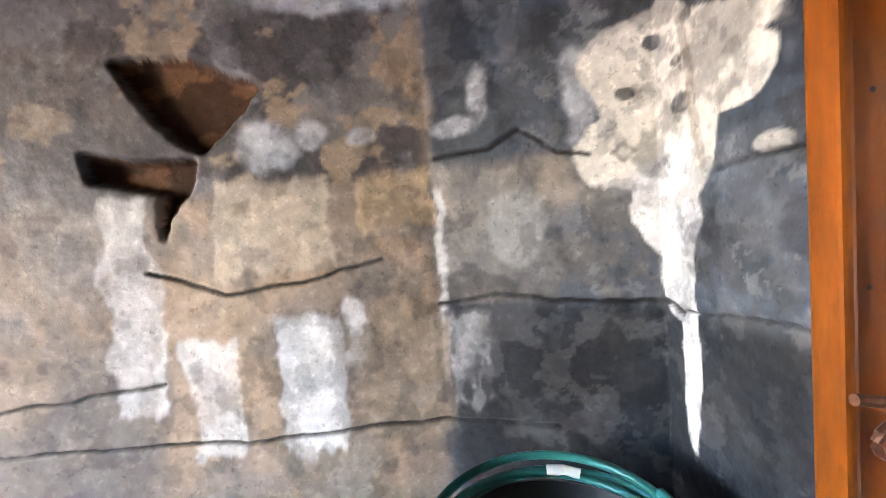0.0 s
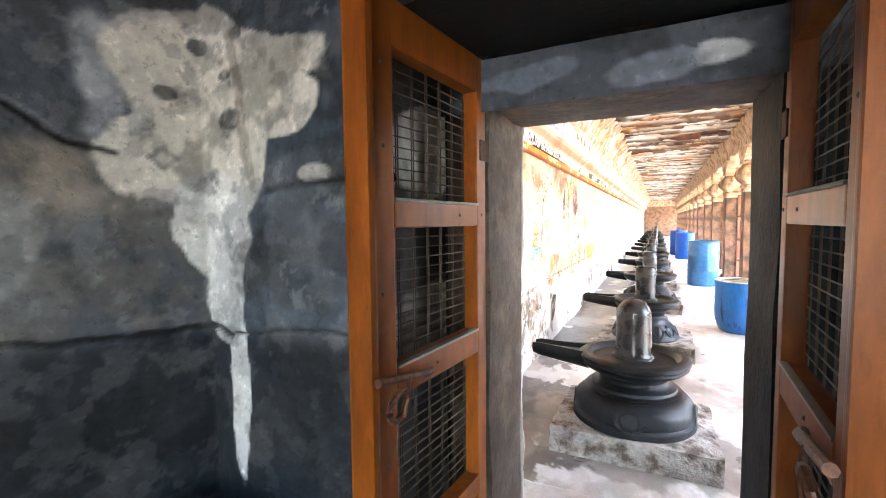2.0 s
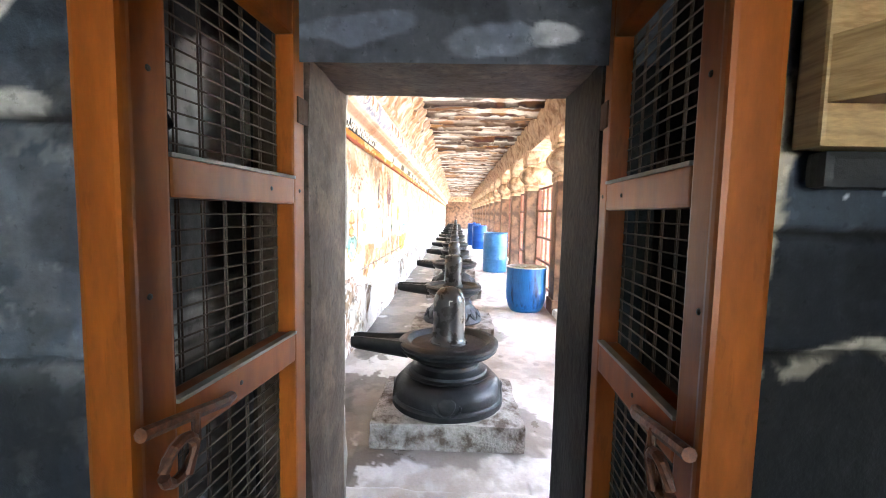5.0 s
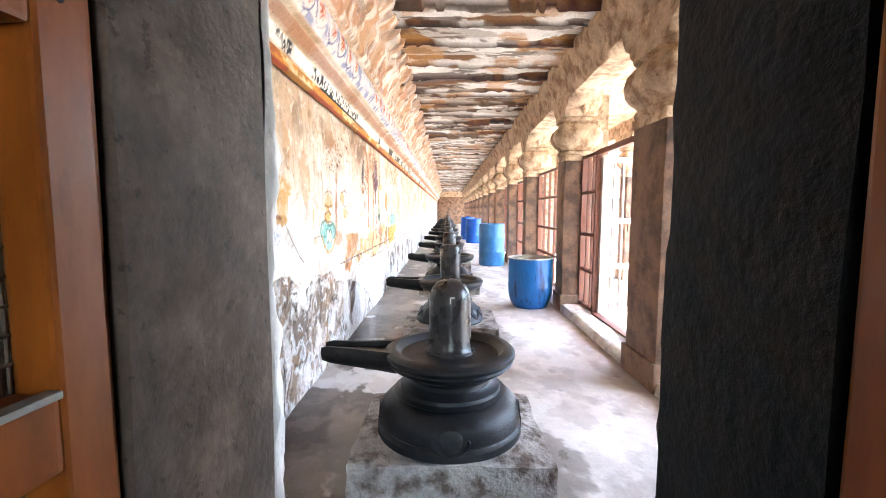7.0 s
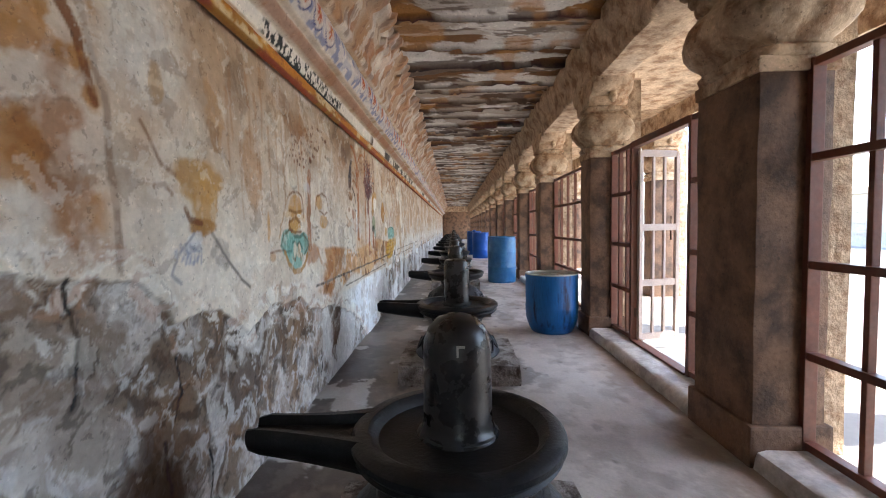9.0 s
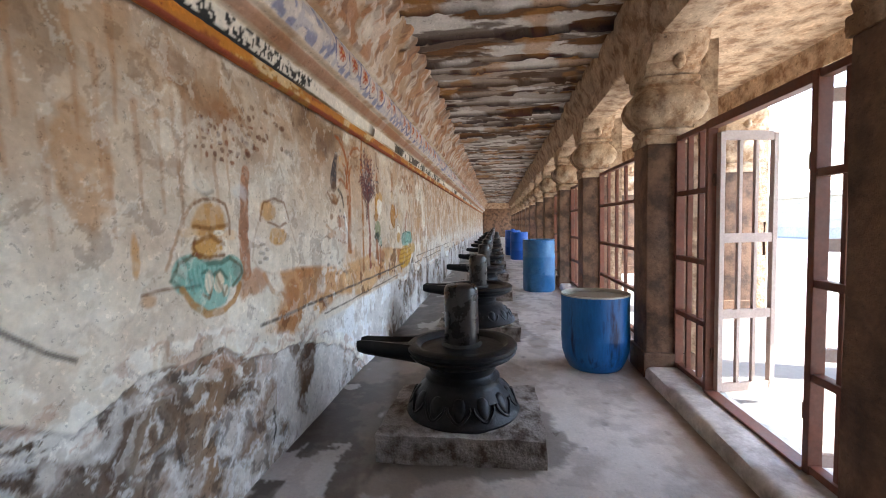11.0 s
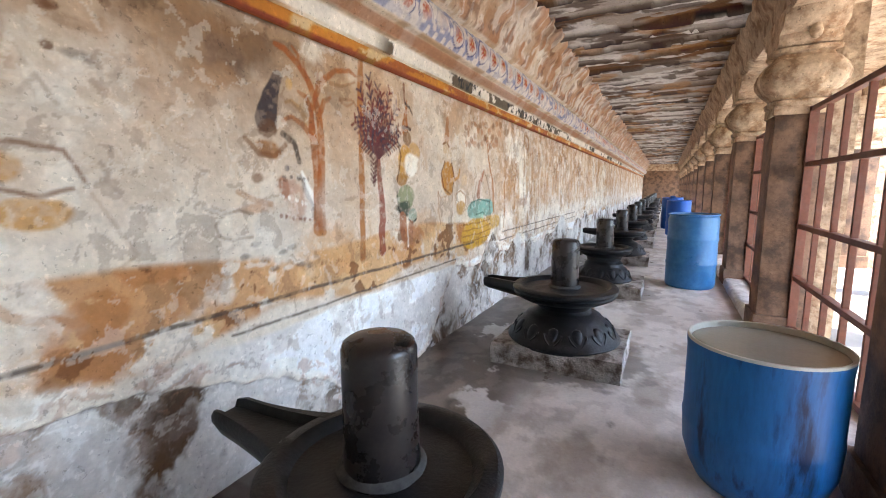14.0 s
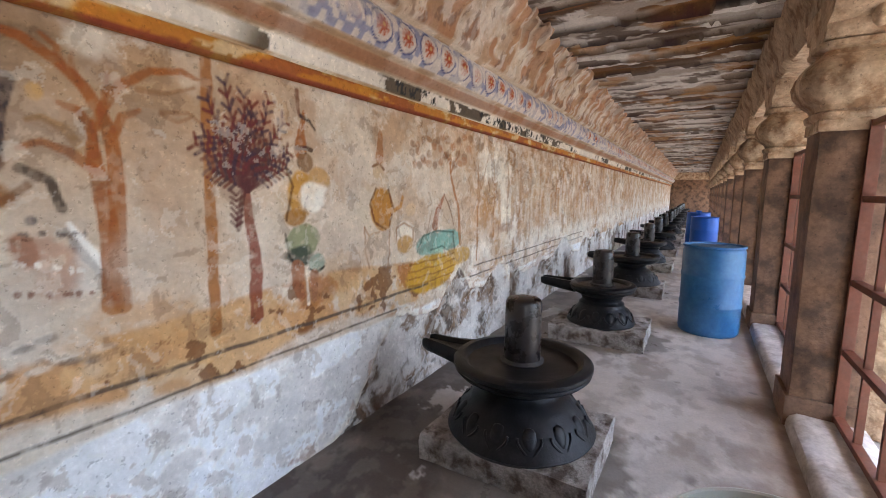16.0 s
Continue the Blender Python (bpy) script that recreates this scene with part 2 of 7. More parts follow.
def box(x0, x1, y0, y1, z0, z1, bevel=0.0, bm=None):
    bm = bm or bmesh.new()
    r = bmesh.ops.create_cube(bm, size=1)
    for v in r["verts"]:
        v.co = Vector(((x0 + x1) / 2 + v.co.x * (x1 - x0), (y0 + y1) / 2 + v.co.y * (y1 - y0), (z0 + z1) / 2 + v.co.z * (z1 - z0)))
    if bevel:
        es = list({e for v in r["verts"] for e in v.link_edges})
        bmesh.ops.bevel(bm, geom=es, offset=bevel, segments=2, affect="EDGES", profile=0.7)
    return bm


def structure(name, bm, mat, label, category, smooth=False):
    return tagged(new(name, mesh_of(name, bm, mat, smooth, 40)), label, category, "", "structure")


def lathe(profile, seg=48, wob=0.0, bm=None):
    bm = bm or bmesh.new()
    rings = []
    for k, (r, z) in enumerate(profile):
        if r < 1e-5:
            rings.append([bm.verts.new((0, 0, z))])
        else:
            rings.append([bm.verts.new(((r + wob * math.sin(3 * a + k) ) * math.cos(a), (r + wob * math.sin(2 * a + k)) * math.sin(a), z)) for a in (2 * math.pi * i / seg for i in range(seg))])
    for a, b in zip(rings, rings[1:]):
        for i in range(seg):
            j = (i + 1) % seg
            if len(a) == 1:
                bm.faces.new((a[0], b[i], b[j]))
            elif len(b) == 1:
                bm.faces.new((a[i], a[j], b[0]))
            else:
                bm.faces.new((a[i], a[j], b[j], b[i]))
    return bm


def tube(pts, r, seg=8, bm=None):
    bm = bm or bmesh.new()
    rings = []
    pts = [Vector(p) for p in pts]
    for k, p in enumerate(pts):
        d = (pts[min(k + 1, len(pts) - 1)] - pts[max(k - 1, 0)]).normalized()
        side = d.cross(Vector((0, 0, 1)))
        side = side.normalized() if side.length > 1e-3 else Vector((1, 0, 0))
        up = side.cross(d)
        rings.append([bm.verts.new(p + r * (math.cos(a) * side + math.sin(a) * up)) for a in (2 * math.pi * i / seg for i in range(seg))])
    for a, b in zip(rings, rings[1:]):
        for i in range(seg):
            bm.faces.new((a[i], a[(i + 1) % seg], b[(i + 1) % seg], b[i]))
    bm.faces.new(rings[0][::-1])
    bm.faces.new(rings[-1])
    return bm


def sheet(name, points, colour, mat, parent=None, label="", smooth=True):
    """A grid of points (n, m, 3) with a colour (n, m, 4) at each."""
    n, m = points.shape[:2]
    me = bpy.data.meshes.new(name)
    idx = np.arange(n * m).reshape(n, m)
    q = np.stack([idx[:-1, :-1], idx[1:, :-1], idx[1:, 1:], idx[:-1, 1:]], -1).reshape(-1, 4)
    me.vertices.add(n * m)
    me.vertices.foreach_set("co", points.reshape(-1).astype(np.float32))
    me.loops.add(q.size)
    me.loops.foreach_set("vertex_index", q.reshape(-1).astype(np.int32))
    me.polygons.add(len(q))
    me.polygons.foreach_set("loop_start", (np.arange(len(q)) * 4).astype(np.int32))
    me.polygons.foreach_set("use_smooth", np.full(len(q), smooth))
    me.update(calc_edges=True)
    at = me.color_attributes.new("paint", "FLOAT_COLOR", "POINT")
    at.data.foreach_set("color", np.clip(colour, 0, 1).reshape(-1).astype(np.float32))
    me.materials.append(mat)
    ob = new(name, me)
    ob.parent = parent
    if label:
        tagged(ob, label)
    return ob


def stations(a, b, near, fine, coarse):
    """Places from a to b, fine up to near and coarser past it."""
    out = list(np.arange(a, near, fine))
    s, x = fine, near
    while x < b:
        out.append(x)
        s = min(s * 1.02, coarse)
        x += s
    out.append(b)
    return np.array(out)


X0, X1, WALL, INNER = 2.55, 41.0, 1.59, -0.74
LINGA_X = [3.88] + [6.02 + 2.352 * i for i in range(14)]
LINGA_Y = 0.63
PILLARS = [2.82, 5.10, 7.38, 9.85, 12.1] + [12.1 + 2.32 * i for i in range(1, 12)]

# ---- the painted wall ----
ux = stations(X0, X1, 9.6, 0.006, 0.05)
uz = np.linspace(0, 2.03, 336)
U, V = np.meshgrid(ux, uz, indexing="ij")
pt = Paint(U, V, (0.63, 0.515, 0.39))
n1, n2, n3 = fbm(U * 1.3, V * 1.5, 1, 5), fbm(U * 3.1, V * 3.4, 2, 6), fbm(U * 10, V * 1.7, 3, 4)
pt.mix(step(0.38, 0.66, n1) * 0.6, (0.72, 0.64, 0.54))
pt.mix(step(0.46, 0.70, fbm(U * 1.6, V * 1.9, 4, 6)) * 0.85, (0.48, 0.28, 0.145))
pt.mix(step(1.0, 1.95, V) * step(0.40, 0.66, n2) * 0.75, (0.41, 0.225, 0.11))
pt.mix(step(0.47, 0.68, n3) * step(0.9, 1.8, V + 0.6 * (n1 - 0.5)) * 0.6, (0.33, 0.17, 0.085))
pt.mix(step(0.52, 0.68, fbm(U * 15, V * 2, 5, 4)) * step(9, 11, U) * 0.6, (0.34, 0.17, 0.08))
pt.mix(step(0.565, 0.60, fbm(U * 5, V * 6, 6, 7)) * step(0.42, 0.6, n1) * 0.7, (0.75, 0.69, 0.60))
pt.mix(step(0.55, 0.65, fbm(U * 6, V * 6.5, 8, 7)) * step(0.4, 0.6, n2) * 0.55, (0.33, 0.185, 0.10))
pt.mix(step(0.54, 0.76, fbm(U * 26, V * 24, 7, 3)) * 0.35, (0.30, 0.18, 0.11))
pt.mix(step(0.57, 0.66, fbm(U * 12, V * 11, 10, 6)) * 0.35, (0.76, 0.71, 0.64))
WX, WY = U + 0.16 * pt.wu, V + 0.16 * pt.wv
cream = step(1.5, 1.2, V + 0.7 * (n1 - 0.5)) * step(5.3, 5.6, U + 0.3 * (n2 - 0.5)) * step(6.9, 6.4, U)
pt.mix(cream * 0.7, (0.70, 0.63, 0.53))
pt.mix(step(0.49, 0.62, fbm(WX * 3.2, WY * 3.6, 12, 8)) * step(5.2, 5.5, U) * step(0.7, 0.9, V) * 0.55, (0.74, 0.70, 0.63))
pt.mix(step(0.53, 0.66, fbm(WX * 5, WY * 4, 13, 8)) * step(0.9, 1.5, V) * 0.6, (0.38, 0.215, 0.12))
pt.mix(step(0.60, 0.68, fbm(WX * 9, WY * 8, 14, 8)) * step(1.0, 1.5, V) * 0.6, (0.17, 0.10, 0.07))
pt.mix(step(0.57, 0.65, fbm(WX * 9, WY * 11, 15, 8)) * 0.5, (0.80, 0.76, 0.70))
warm = step(6.45, 6.9, U + 0.3 * (n2 - 0.5)) * step(0.9, 1.1, V)
pt.mix(warm * step(0.30, 0.60, fbm(WX * 1.8, WY * 1.2, 16, 6)) * 0.6, (0.45, 0.25, 0.125))
pt.mix(step(5.4, 5.0, U) * step(0.9, 1.3, V) * step(0.40, 0.62, fbm(WX * 2.2, WY * 2.0, 17, 6)) * 0.4, (0.40, 0.25, 0.145))
for k in range(26):
    x, z = 3.6 + 0.37 * k + 0.2 * math.sin(k * 4.1), 1.3 + 0.4 * math.sin(k * 2.6)
    pt.stroke([(x, z), (x + 0.1, z + 0.05 * math.sin(k)), (x + 0.16, z - 0.03), (x + 0.27, z + 0.06 * math.cos(k * 3))], 0.0035, (0.20, 0.12, 0.08), 0.7, 0.5, 0.1)

calm = (step(3.70, 3.76, U) * (0.62 - 0.25 * step(1.45, 1.85, V)) * step(9.8, 9.2, U))[..., None]
tan = step(6.5, 7.0, U + 0.3 * (n1 - 0.5))[..., None]
pt.c[..., :3] = pt.c[..., :3] * (1 - calm) + calm * (np.array((0.655, 0.575, 0.475)) * (1 - tan) + np.array((0.575, 0.455, 0.345)) * tan)
pt.mix(step(0.5, 0.62, fbm(WX * 2.4, WY * 2.8, 29, 6)) * step(5.3, 5.8, U) * step(7.0, 6.5, U) * 0.35, (0.50, 0.46, 0.41))
pt.mix(step(0.53, 0.64, fbm(WX * 3.1, WY * 2.4, 30, 6)) * step(6.6, 7.0, U) * 0.45, (0.66, 0.58, 0.48))
# brown stains near the top, also painting in the upper wall's weaker light
top_stain_shade = step(1.42, 1.9, V + 0.5 * (n1 - 0.5)) * step(8.2, 6.6, U)
pt.mix(top_stain_shade * step(0.36, 0.56, fbm(WX * 2.0, WY * 2.4, 18, 7)) * 0.62, (0.34, 0.20, 0.115))
pt.mix(top_stain_shade * step(0.52, 0.62, fbm(WX * 4.0, WY * 3.4, 19, 7)) * 0.6, (0.18, 0.115, 0.08))
pt.mix(step(1.0, 1.75, V + 0.5 * (n2 - 0.5)) * step(7.5, 7.1, U) * step(3.7, 3.9, U) * step(0.36, 0.58, fbm(WX * 1.7, WY * 2.1, 28, 7)) * 0.62, (0.43, 0.285, 0.185))
OCHRE, RUST, UMBER, TEAL, INK, PALE = (0.52, 0.26, 0.06), (0.36, 0.14, 0.055), (0.19, 0.085, 0.045), (0.21, 0.40, 0.345), (0.05, 0.045, 0.045), (0.76, 0.69, 0.58)
# first panel: large worn ochre fields and its curved border
pt.mix(step(0.44, 0.60, fbm(U * 3.4, V * 3.4, 8, 7)) * step(3.82, 3.70, U + 0.1 * (n2 - 0.5)) * step(1.0, 1.2, V + 0.3 * (n2 - 0.5)) * step(2.0, 1.8, V) * 0.85, (0.42, 0.21, 0.085))
pt.mix(step(0.52, 0.62, fbm(U * 6, V * 6, 11, 7)) * step(3.8, 3.7, U) * 0.6, (0.66, 0.6, 0.53))
pt.blob(3.62, 1.36, 0.10, 0.2, (0.29, 0.125, 0.055), 0.75, soft=0.4, rag=1.8)
pt.blob(3.35, 1.28, 0.12, 0.1, (0.36, 0.18, 0.08), 0.7, soft=0.4, rag=1.8)
pt.stroke([(3.42, 2.0), (3.55, 1.85), (3.68, 1.66), (3.72, 1.50)], 0.035, (0.2, 0.09, 0.05), taper=0.3)
pt.stroke([(3.58, 2.0), (3.68, 1.8), (3.76, 1.5), (3.78, 1.2), (3.79, 0.95)], 0.012, (0.33, 0.24, 0.18))
pt.blob(3.95, 1.75, 0.16, 0.2, (0.66, 0.60, 0.53), 0.8, soft=0.5)
pt.blob(4.62, 1.45, 0.1, 0.22, (0.42, 0.22, 0.1), 0.6, rag=1.2)
for k in range(16):
    x, z = 4.4 + 0.06 * k + 0.03 * math.sin(k * 5), 1.55 + 0.2 * math.sin(k * 2.3)
    pt.stroke([(x, z + 0.2), (x + 0.01, z - 0.15)], 0.013, (0.36, 0.18, 0.09), 0.45, 0.4)
# faded standing figure beside the first panel
pt.blob(3.972, 1.621, 0.035, 0.072, (0.50, 0.32, 0.17), 0.8, soft=0.15, rag=0.8, worn=0.3)
pt.blob(4.191, 1.340, 0.155, 0.085, (0.44, 0.25, 0.10), 0.9, soft=0.15, rag=0.6, worn=0.3)
pt.blob(4.221, 1.258, 0.092, 0.118, (0.46, 0.26, 0.10), 0.85, soft=0.15, rag=0.7, worn=0.3)
pt.blob(4.199, 1.168, 0.098, 0.034, (0.40, 0.21, 0.08), 0.9, soft=0.15, rag=0.4, worn=0.3)
pt.blob(4.298, 1.584, 0.067, 0.112, (0.42, 0.24, 0.12), 0.7, soft=0.15, rag=1.2, worn=0.3)
pt.stroke([(3.887, 1.485), (3.932, 1.435), (3.981, 1.372), (4.045, 1.344)], 0.007, UMBER, 0.6, 1.0, 0.02, 0.3)
pt.stroke([(4.089, 1.231), (4.11, 1.196), (4.189, 1.182)], 0.011, UMBER, 0.8, 1.0, 0.02, 0.3)
pt.stroke([(3.94, 1.296), (3.99, 1.31), (4.016, 1.275)], 0.008, UMBER, 0.6, 1.0, 0.02, 0.3)
pt.blob(4.111, 1.081, 0.087, 0.060, (0.30, 0.34, 0.42), 0.6, soft=0.15, rag=1.8, worn=0.8)
pt.blob(4.149, 1.130, 0.063, 0.028, (0.62, 0.62, 0.62), 0.7, soft=0.15, rag=1.4, worn=0.3)
pt.stroke([(4.133, 1.151), (4.046, 1.075), (4.01, 1.001), (4.054, 0.967)], 0.005, (0.2, 0.2, 0.24), 0.6, 1.0, 0.02, 0.3)
pt.stroke([(4.263, 1.139), (4.362, 1.031), (4.502, 0.918), (4.554, 0.89)], 0.006, INK, 0.7, 1.0, 0.02, 0.3)
pt.stroke([(4.049, 1.114), (4.077, 1.073), (4.059, 1.045)], 0.004, (0.22, 0.24, 0.32), 0.6, 1.0, 0.02, 0.3)
pt.stroke([(4.067, 1.101), (4.097, 1.072), (4.081, 1.033)], 0.004, (0.22, 0.24, 0.32), 0.6, 1.0, 0.02, 0.3)
pt.stroke([(4.085, 1.088), (4.117, 1.07), (4.105, 1.041)], 0.004, (0.22, 0.24, 0.32), 0.6, 1.0, 0.02, 0.3)
pt.stroke([(4.107, 1.111), (4.138, 1.069), (4.128, 1.029)], 0.004, (0.22, 0.24, 0.32), 0.6, 1.0, 0.02, 0.3)
pt.stroke([(4.126, 1.098), (4.159, 1.068), (4.153, 1.037)], 0.004, (0.22, 0.24, 0.32), 0.6, 1.0, 0.02, 0.3)
pt.stroke([(4.146, 1.085), (4.18, 1.066), (4.177, 1.024)], 0.004, (0.22, 0.24, 0.32), 0.6, 1.0, 0.02, 0.3)
pt.blob(4.319, 1.046, 0.061, 0.050, (0.25, 0.22, 0.2), 0.5, soft=0.15, rag=1.8, worn=0.7)
# tree of dark leaves over the seated figures
pt.blob(5.288, 1.625, 0.013, 0.014, (0.24, 0.10, 0.06), 0.8, soft=0.2, rag=0.9, worn=0.3)
pt.blob(5.329, 1.692, 0.019, 0.008, (0.15, 0.075, 0.055), 0.8, soft=0.2, rag=0.9, worn=0.3)
pt.blob(5.234, 1.653, 0.012, 0.013, (0.15, 0.075, 0.055), 0.8, soft=0.2, rag=0.9, worn=0.3)
pt.blob(5.347, 1.651, 0.010, 0.009, (0.24, 0.10, 0.06), 0.8, soft=0.2, rag=0.9, worn=0.3)
pt.blob(5.281, 1.685, 0.015, 0.013, (0.15, 0.075, 0.055), 0.8, soft=0.2, rag=0.9, worn=0.3)
pt.blob(5.243, 1.619, 0.016, 0.009, (0.15, 0.075, 0.055), 0.8, soft=0.2, rag=0.9, worn=0.3)
pt.blob(5.388, 1.695, 0.012, 0.012, (0.24, 0.10, 0.06), 0.8, soft=0.2, rag=0.9, worn=0.3)
pt.blob(5.212, 1.676, 0.010, 0.010, (0.15, 0.075, 0.055), 0.8, soft=0.2, rag=0.9, worn=0.3)
pt.blob(5.320, 1.594, 0.019, 0.009, (0.15, 0.075, 0.055), 0.8, soft=0.2, rag=0.9, worn=0.3)
pt.blob(5.342, 1.731, 0.017, 0.013, (0.24, 0.10, 0.06), 0.8, soft=0.2, rag=0.9, worn=0.3)
pt.blob(5.190, 1.623, 0.008, 0.007, (0.15, 0.075, 0.055), 0.8, soft=0.2, rag=0.9, worn=0.3)
pt.blob(5.413, 1.664, 0.014, 0.015, (0.15, 0.075, 0.055), 0.8, soft=0.2, rag=0.9, worn=0.3)
pt.blob(5.236, 1.694, 0.017, 0.007, (0.24, 0.10, 0.06), 0.8, soft=0.2, rag=0.9, worn=0.3)
pt.blob(5.256, 1.591, 0.013, 0.014, (0.15, 0.075, 0.055), 0.8, soft=0.2, rag=0.9, worn=0.3)
pt.blob(5.416, 1.731, 0.010, 0.008, (0.15, 0.075, 0.055), 0.8, soft=0.2, rag=0.9, worn=0.3)
pt.blob(5.165, 1.654, 0.014, 0.013, (0.24, 0.10, 0.06), 0.8, soft=0.2, rag=0.9, worn=0.3)
pt.blob(5.380, 1.594, 0.019, 0.009, (0.15, 0.075, 0.055), 0.8, soft=0.2, rag=0.9, worn=0.3)
pt.blob(5.309, 1.750, 0.011, 0.012, (0.15, 0.075, 0.055), 0.8, soft=0.2, rag=0.9, worn=0.3)
pt.blob(5.184, 1.592, 0.009, 0.009, (0.24, 0.10, 0.06), 0.8, soft=0.2, rag=0.9, worn=0.3)
pt.blob(5.464, 1.697, 0.021, 0.012, (0.15, 0.075, 0.055), 0.8, soft=0.2, rag=0.9, worn=0.3)
pt.blob(5.183, 1.681, 0.014, 0.010, (0.15, 0.075, 0.055), 0.8, soft=0.2, rag=0.9, worn=0.3)
pt.blob(5.302, 1.577, 0.010, 0.010, (0.24, 0.10, 0.06), 0.8, soft=0.2, rag=0.9, worn=0.3)
pt.blob(5.405, 1.763, 0.014, 0.013, (0.15, 0.075, 0.055), 0.8, soft=0.2, rag=0.9, worn=0.3)
pt.blob(5.138, 1.622, 0.015, 0.007, (0.15, 0.075, 0.055), 0.8, soft=0.2, rag=0.9, worn=0.3)
pt.blob(5.448, 1.615, 0.016, 0.015, (0.24, 0.10, 0.06), 0.8, soft=0.2, rag=0.9, worn=0.3)
pt.blob(5.253, 1.750, 0.009, 0.007, (0.15, 0.075, 0.055), 0.8, soft=0.2, rag=0.9, worn=0.3)
pt.blob(5.207, 1.566, 0.013, 0.013, (0.15, 0.075, 0.055), 0.8, soft=0.2, rag=0.9, worn=0.3)
pt.blob(5.488, 1.739, 0.022, 0.008, (0.24, 0.10, 0.06), 0.8, soft=0.2, rag=0.9, worn=0.3)
pt.blob(5.135, 1.654, 0.010, 0.012, (0.15, 0.075, 0.055), 0.8, soft=0.2, rag=0.9, worn=0.3)
pt.blob(5.371, 1.580, 0.011, 0.009, (0.15, 0.075, 0.055), 0.8, soft=0.2, rag=0.9, worn=0.3)
pt.blob(5.360, 1.783, 0.018, 0.013, (0.24, 0.10, 0.06), 0.8, soft=0.2, rag=0.9, worn=0.3)
pt.blob(5.133, 1.587, 0.014, 0.009, (0.15, 0.075, 0.055), 0.8, soft=0.2, rag=0.9, worn=0.3)
pt.blob(5.509, 1.654, 0.013, 0.012, (0.15, 0.075, 0.055), 0.8, soft=0.2, rag=0.9, worn=0.3)
pt.blob(5.189, 1.732, 0.010, 0.011, (0.24, 0.10, 0.06), 0.8, soft=0.2, rag=0.9, worn=0.3)
pt.blob(5.258, 1.549, 0.018, 0.010, (0.15, 0.075, 0.055), 0.8, soft=0.2, rag=0.9, worn=0.3)
pt.blob(5.475, 1.779, 0.018, 0.014, (0.15, 0.075, 0.055), 0.8, soft=0.2, rag=0.9, worn=0.3)
pt.blob(5.101, 1.617, 0.007, 0.007, (0.24, 0.10, 0.06), 0.8, soft=0.2, rag=0.9, worn=0.3)
pt.blob(5.452, 1.602, 0.017, 0.015, (0.15, 0.075, 0.055), 0.8, soft=0.2, rag=0.9, worn=0.3)
pt.blob(5.292, 1.784, 0.018, 0.007, (0.15, 0.075, 0.055), 0.8, soft=0.2, rag=0.9, worn=0.3)
pt.blob(5.154, 1.555, 0.010, 0.013, (0.24, 0.10, 0.06), 0.8, soft=0.2, rag=0.9, worn=0.3)
pt.blob(5.546, 1.704, 0.012, 0.009, (0.15, 0.075, 0.055), 0.8, soft=0.2, rag=0.9, worn=0.3)
pt.blob(5.130, 1.701, 0.014, 0.012, (0.15, 0.075, 0.055), 0.8, soft=0.2, rag=0.9, worn=0.3)
pt.blob(5.333, 1.546, 0.018, 0.008, (0.24, 0.10, 0.06), 0.8, soft=0.2, rag=0.9, worn=0.3)
pt.blob(5.427, 1.807, 0.012, 0.014, (0.15, 0.075, 0.055), 0.8, soft=0.2, rag=0.9, worn=0.3)
pt.blob(5.089, 1.577, 0.009, 0.009, (0.15, 0.075, 0.055), 0.8, soft=0.2, rag=0.9, worn=0.3)
pt.blob(5.532, 1.644, 0.023, 0.013, (0.24, 0.10, 0.06), 0.8, soft=0.2, rag=0.9, worn=0.3)
pt.blob(5.635, 1.718, 0.018, 0.015, (0.17, 0.09, 0.06), 0.75, soft=0.2, rag=1.0, worn=0.3)
pt.blob(5.730, 1.807, 0.026, 0.008, (0.17, 0.09, 0.06), 0.75, soft=0.2, rag=1.0, worn=0.3)
pt.blob(5.565, 1.703, 0.015, 0.014, (0.17, 0.09, 0.06), 0.75, soft=0.2, rag=1.0, worn=0.3)
pt.blob(5.582, 1.754, 0.011, 0.008, (0.17, 0.09, 0.06), 0.75, soft=0.2, rag=1.0, worn=0.3)
pt.blob(5.790, 1.791, 0.024, 0.015, (0.17, 0.09, 0.06), 0.75, soft=0.2, rag=1.0, worn=0.3)
pt.blob(5.600, 1.698, 0.022, 0.010, (0.17, 0.09, 0.06), 0.75, soft=0.2, rag=1.0, worn=0.3)
pt.blob(5.514, 1.794, 0.011, 0.011, (0.17, 0.09, 0.06), 0.75, soft=0.2, rag=1.0, worn=0.3)
pt.blob(5.784, 1.683, 0.016, 0.013, (0.17, 0.09, 0.06), 0.75, soft=0.2, rag=1.0, worn=0.3)
pt.blob(5.699, 1.848, 0.025, 0.011, (0.17, 0.09, 0.06), 0.75, soft=0.2, rag=1.0, worn=0.3)
pt.blob(5.450, 1.656, 0.017, 0.012, (0.17, 0.09, 0.06), 0.75, soft=0.2, rag=1.0, worn=0.3)
pt.blob(5.737, 1.798, 0.013, 0.008, (0.17, 0.09, 0.06), 0.75, soft=0.2, rag=1.0, worn=0.3)
pt.blob(5.803, 1.796, 0.020, 0.016, (0.17, 0.09, 0.06), 0.75, soft=0.2, rag=1.0, worn=0.3)
pt.blob(5.442, 1.658, 0.020, 0.007, (0.17, 0.09, 0.06), 0.75, soft=0.2, rag=1.0, worn=0.3)
pt.blob(5.638, 1.847, 0.017, 0.015, (0.17, 0.09, 0.06), 0.75, soft=0.2, rag=1.0, worn=0.3)
pt.blob(5.886, 1.662, 0.014, 0.008, (0.17, 0.09, 0.06), 0.75, soft=0.2, rag=1.0, worn=0.3)
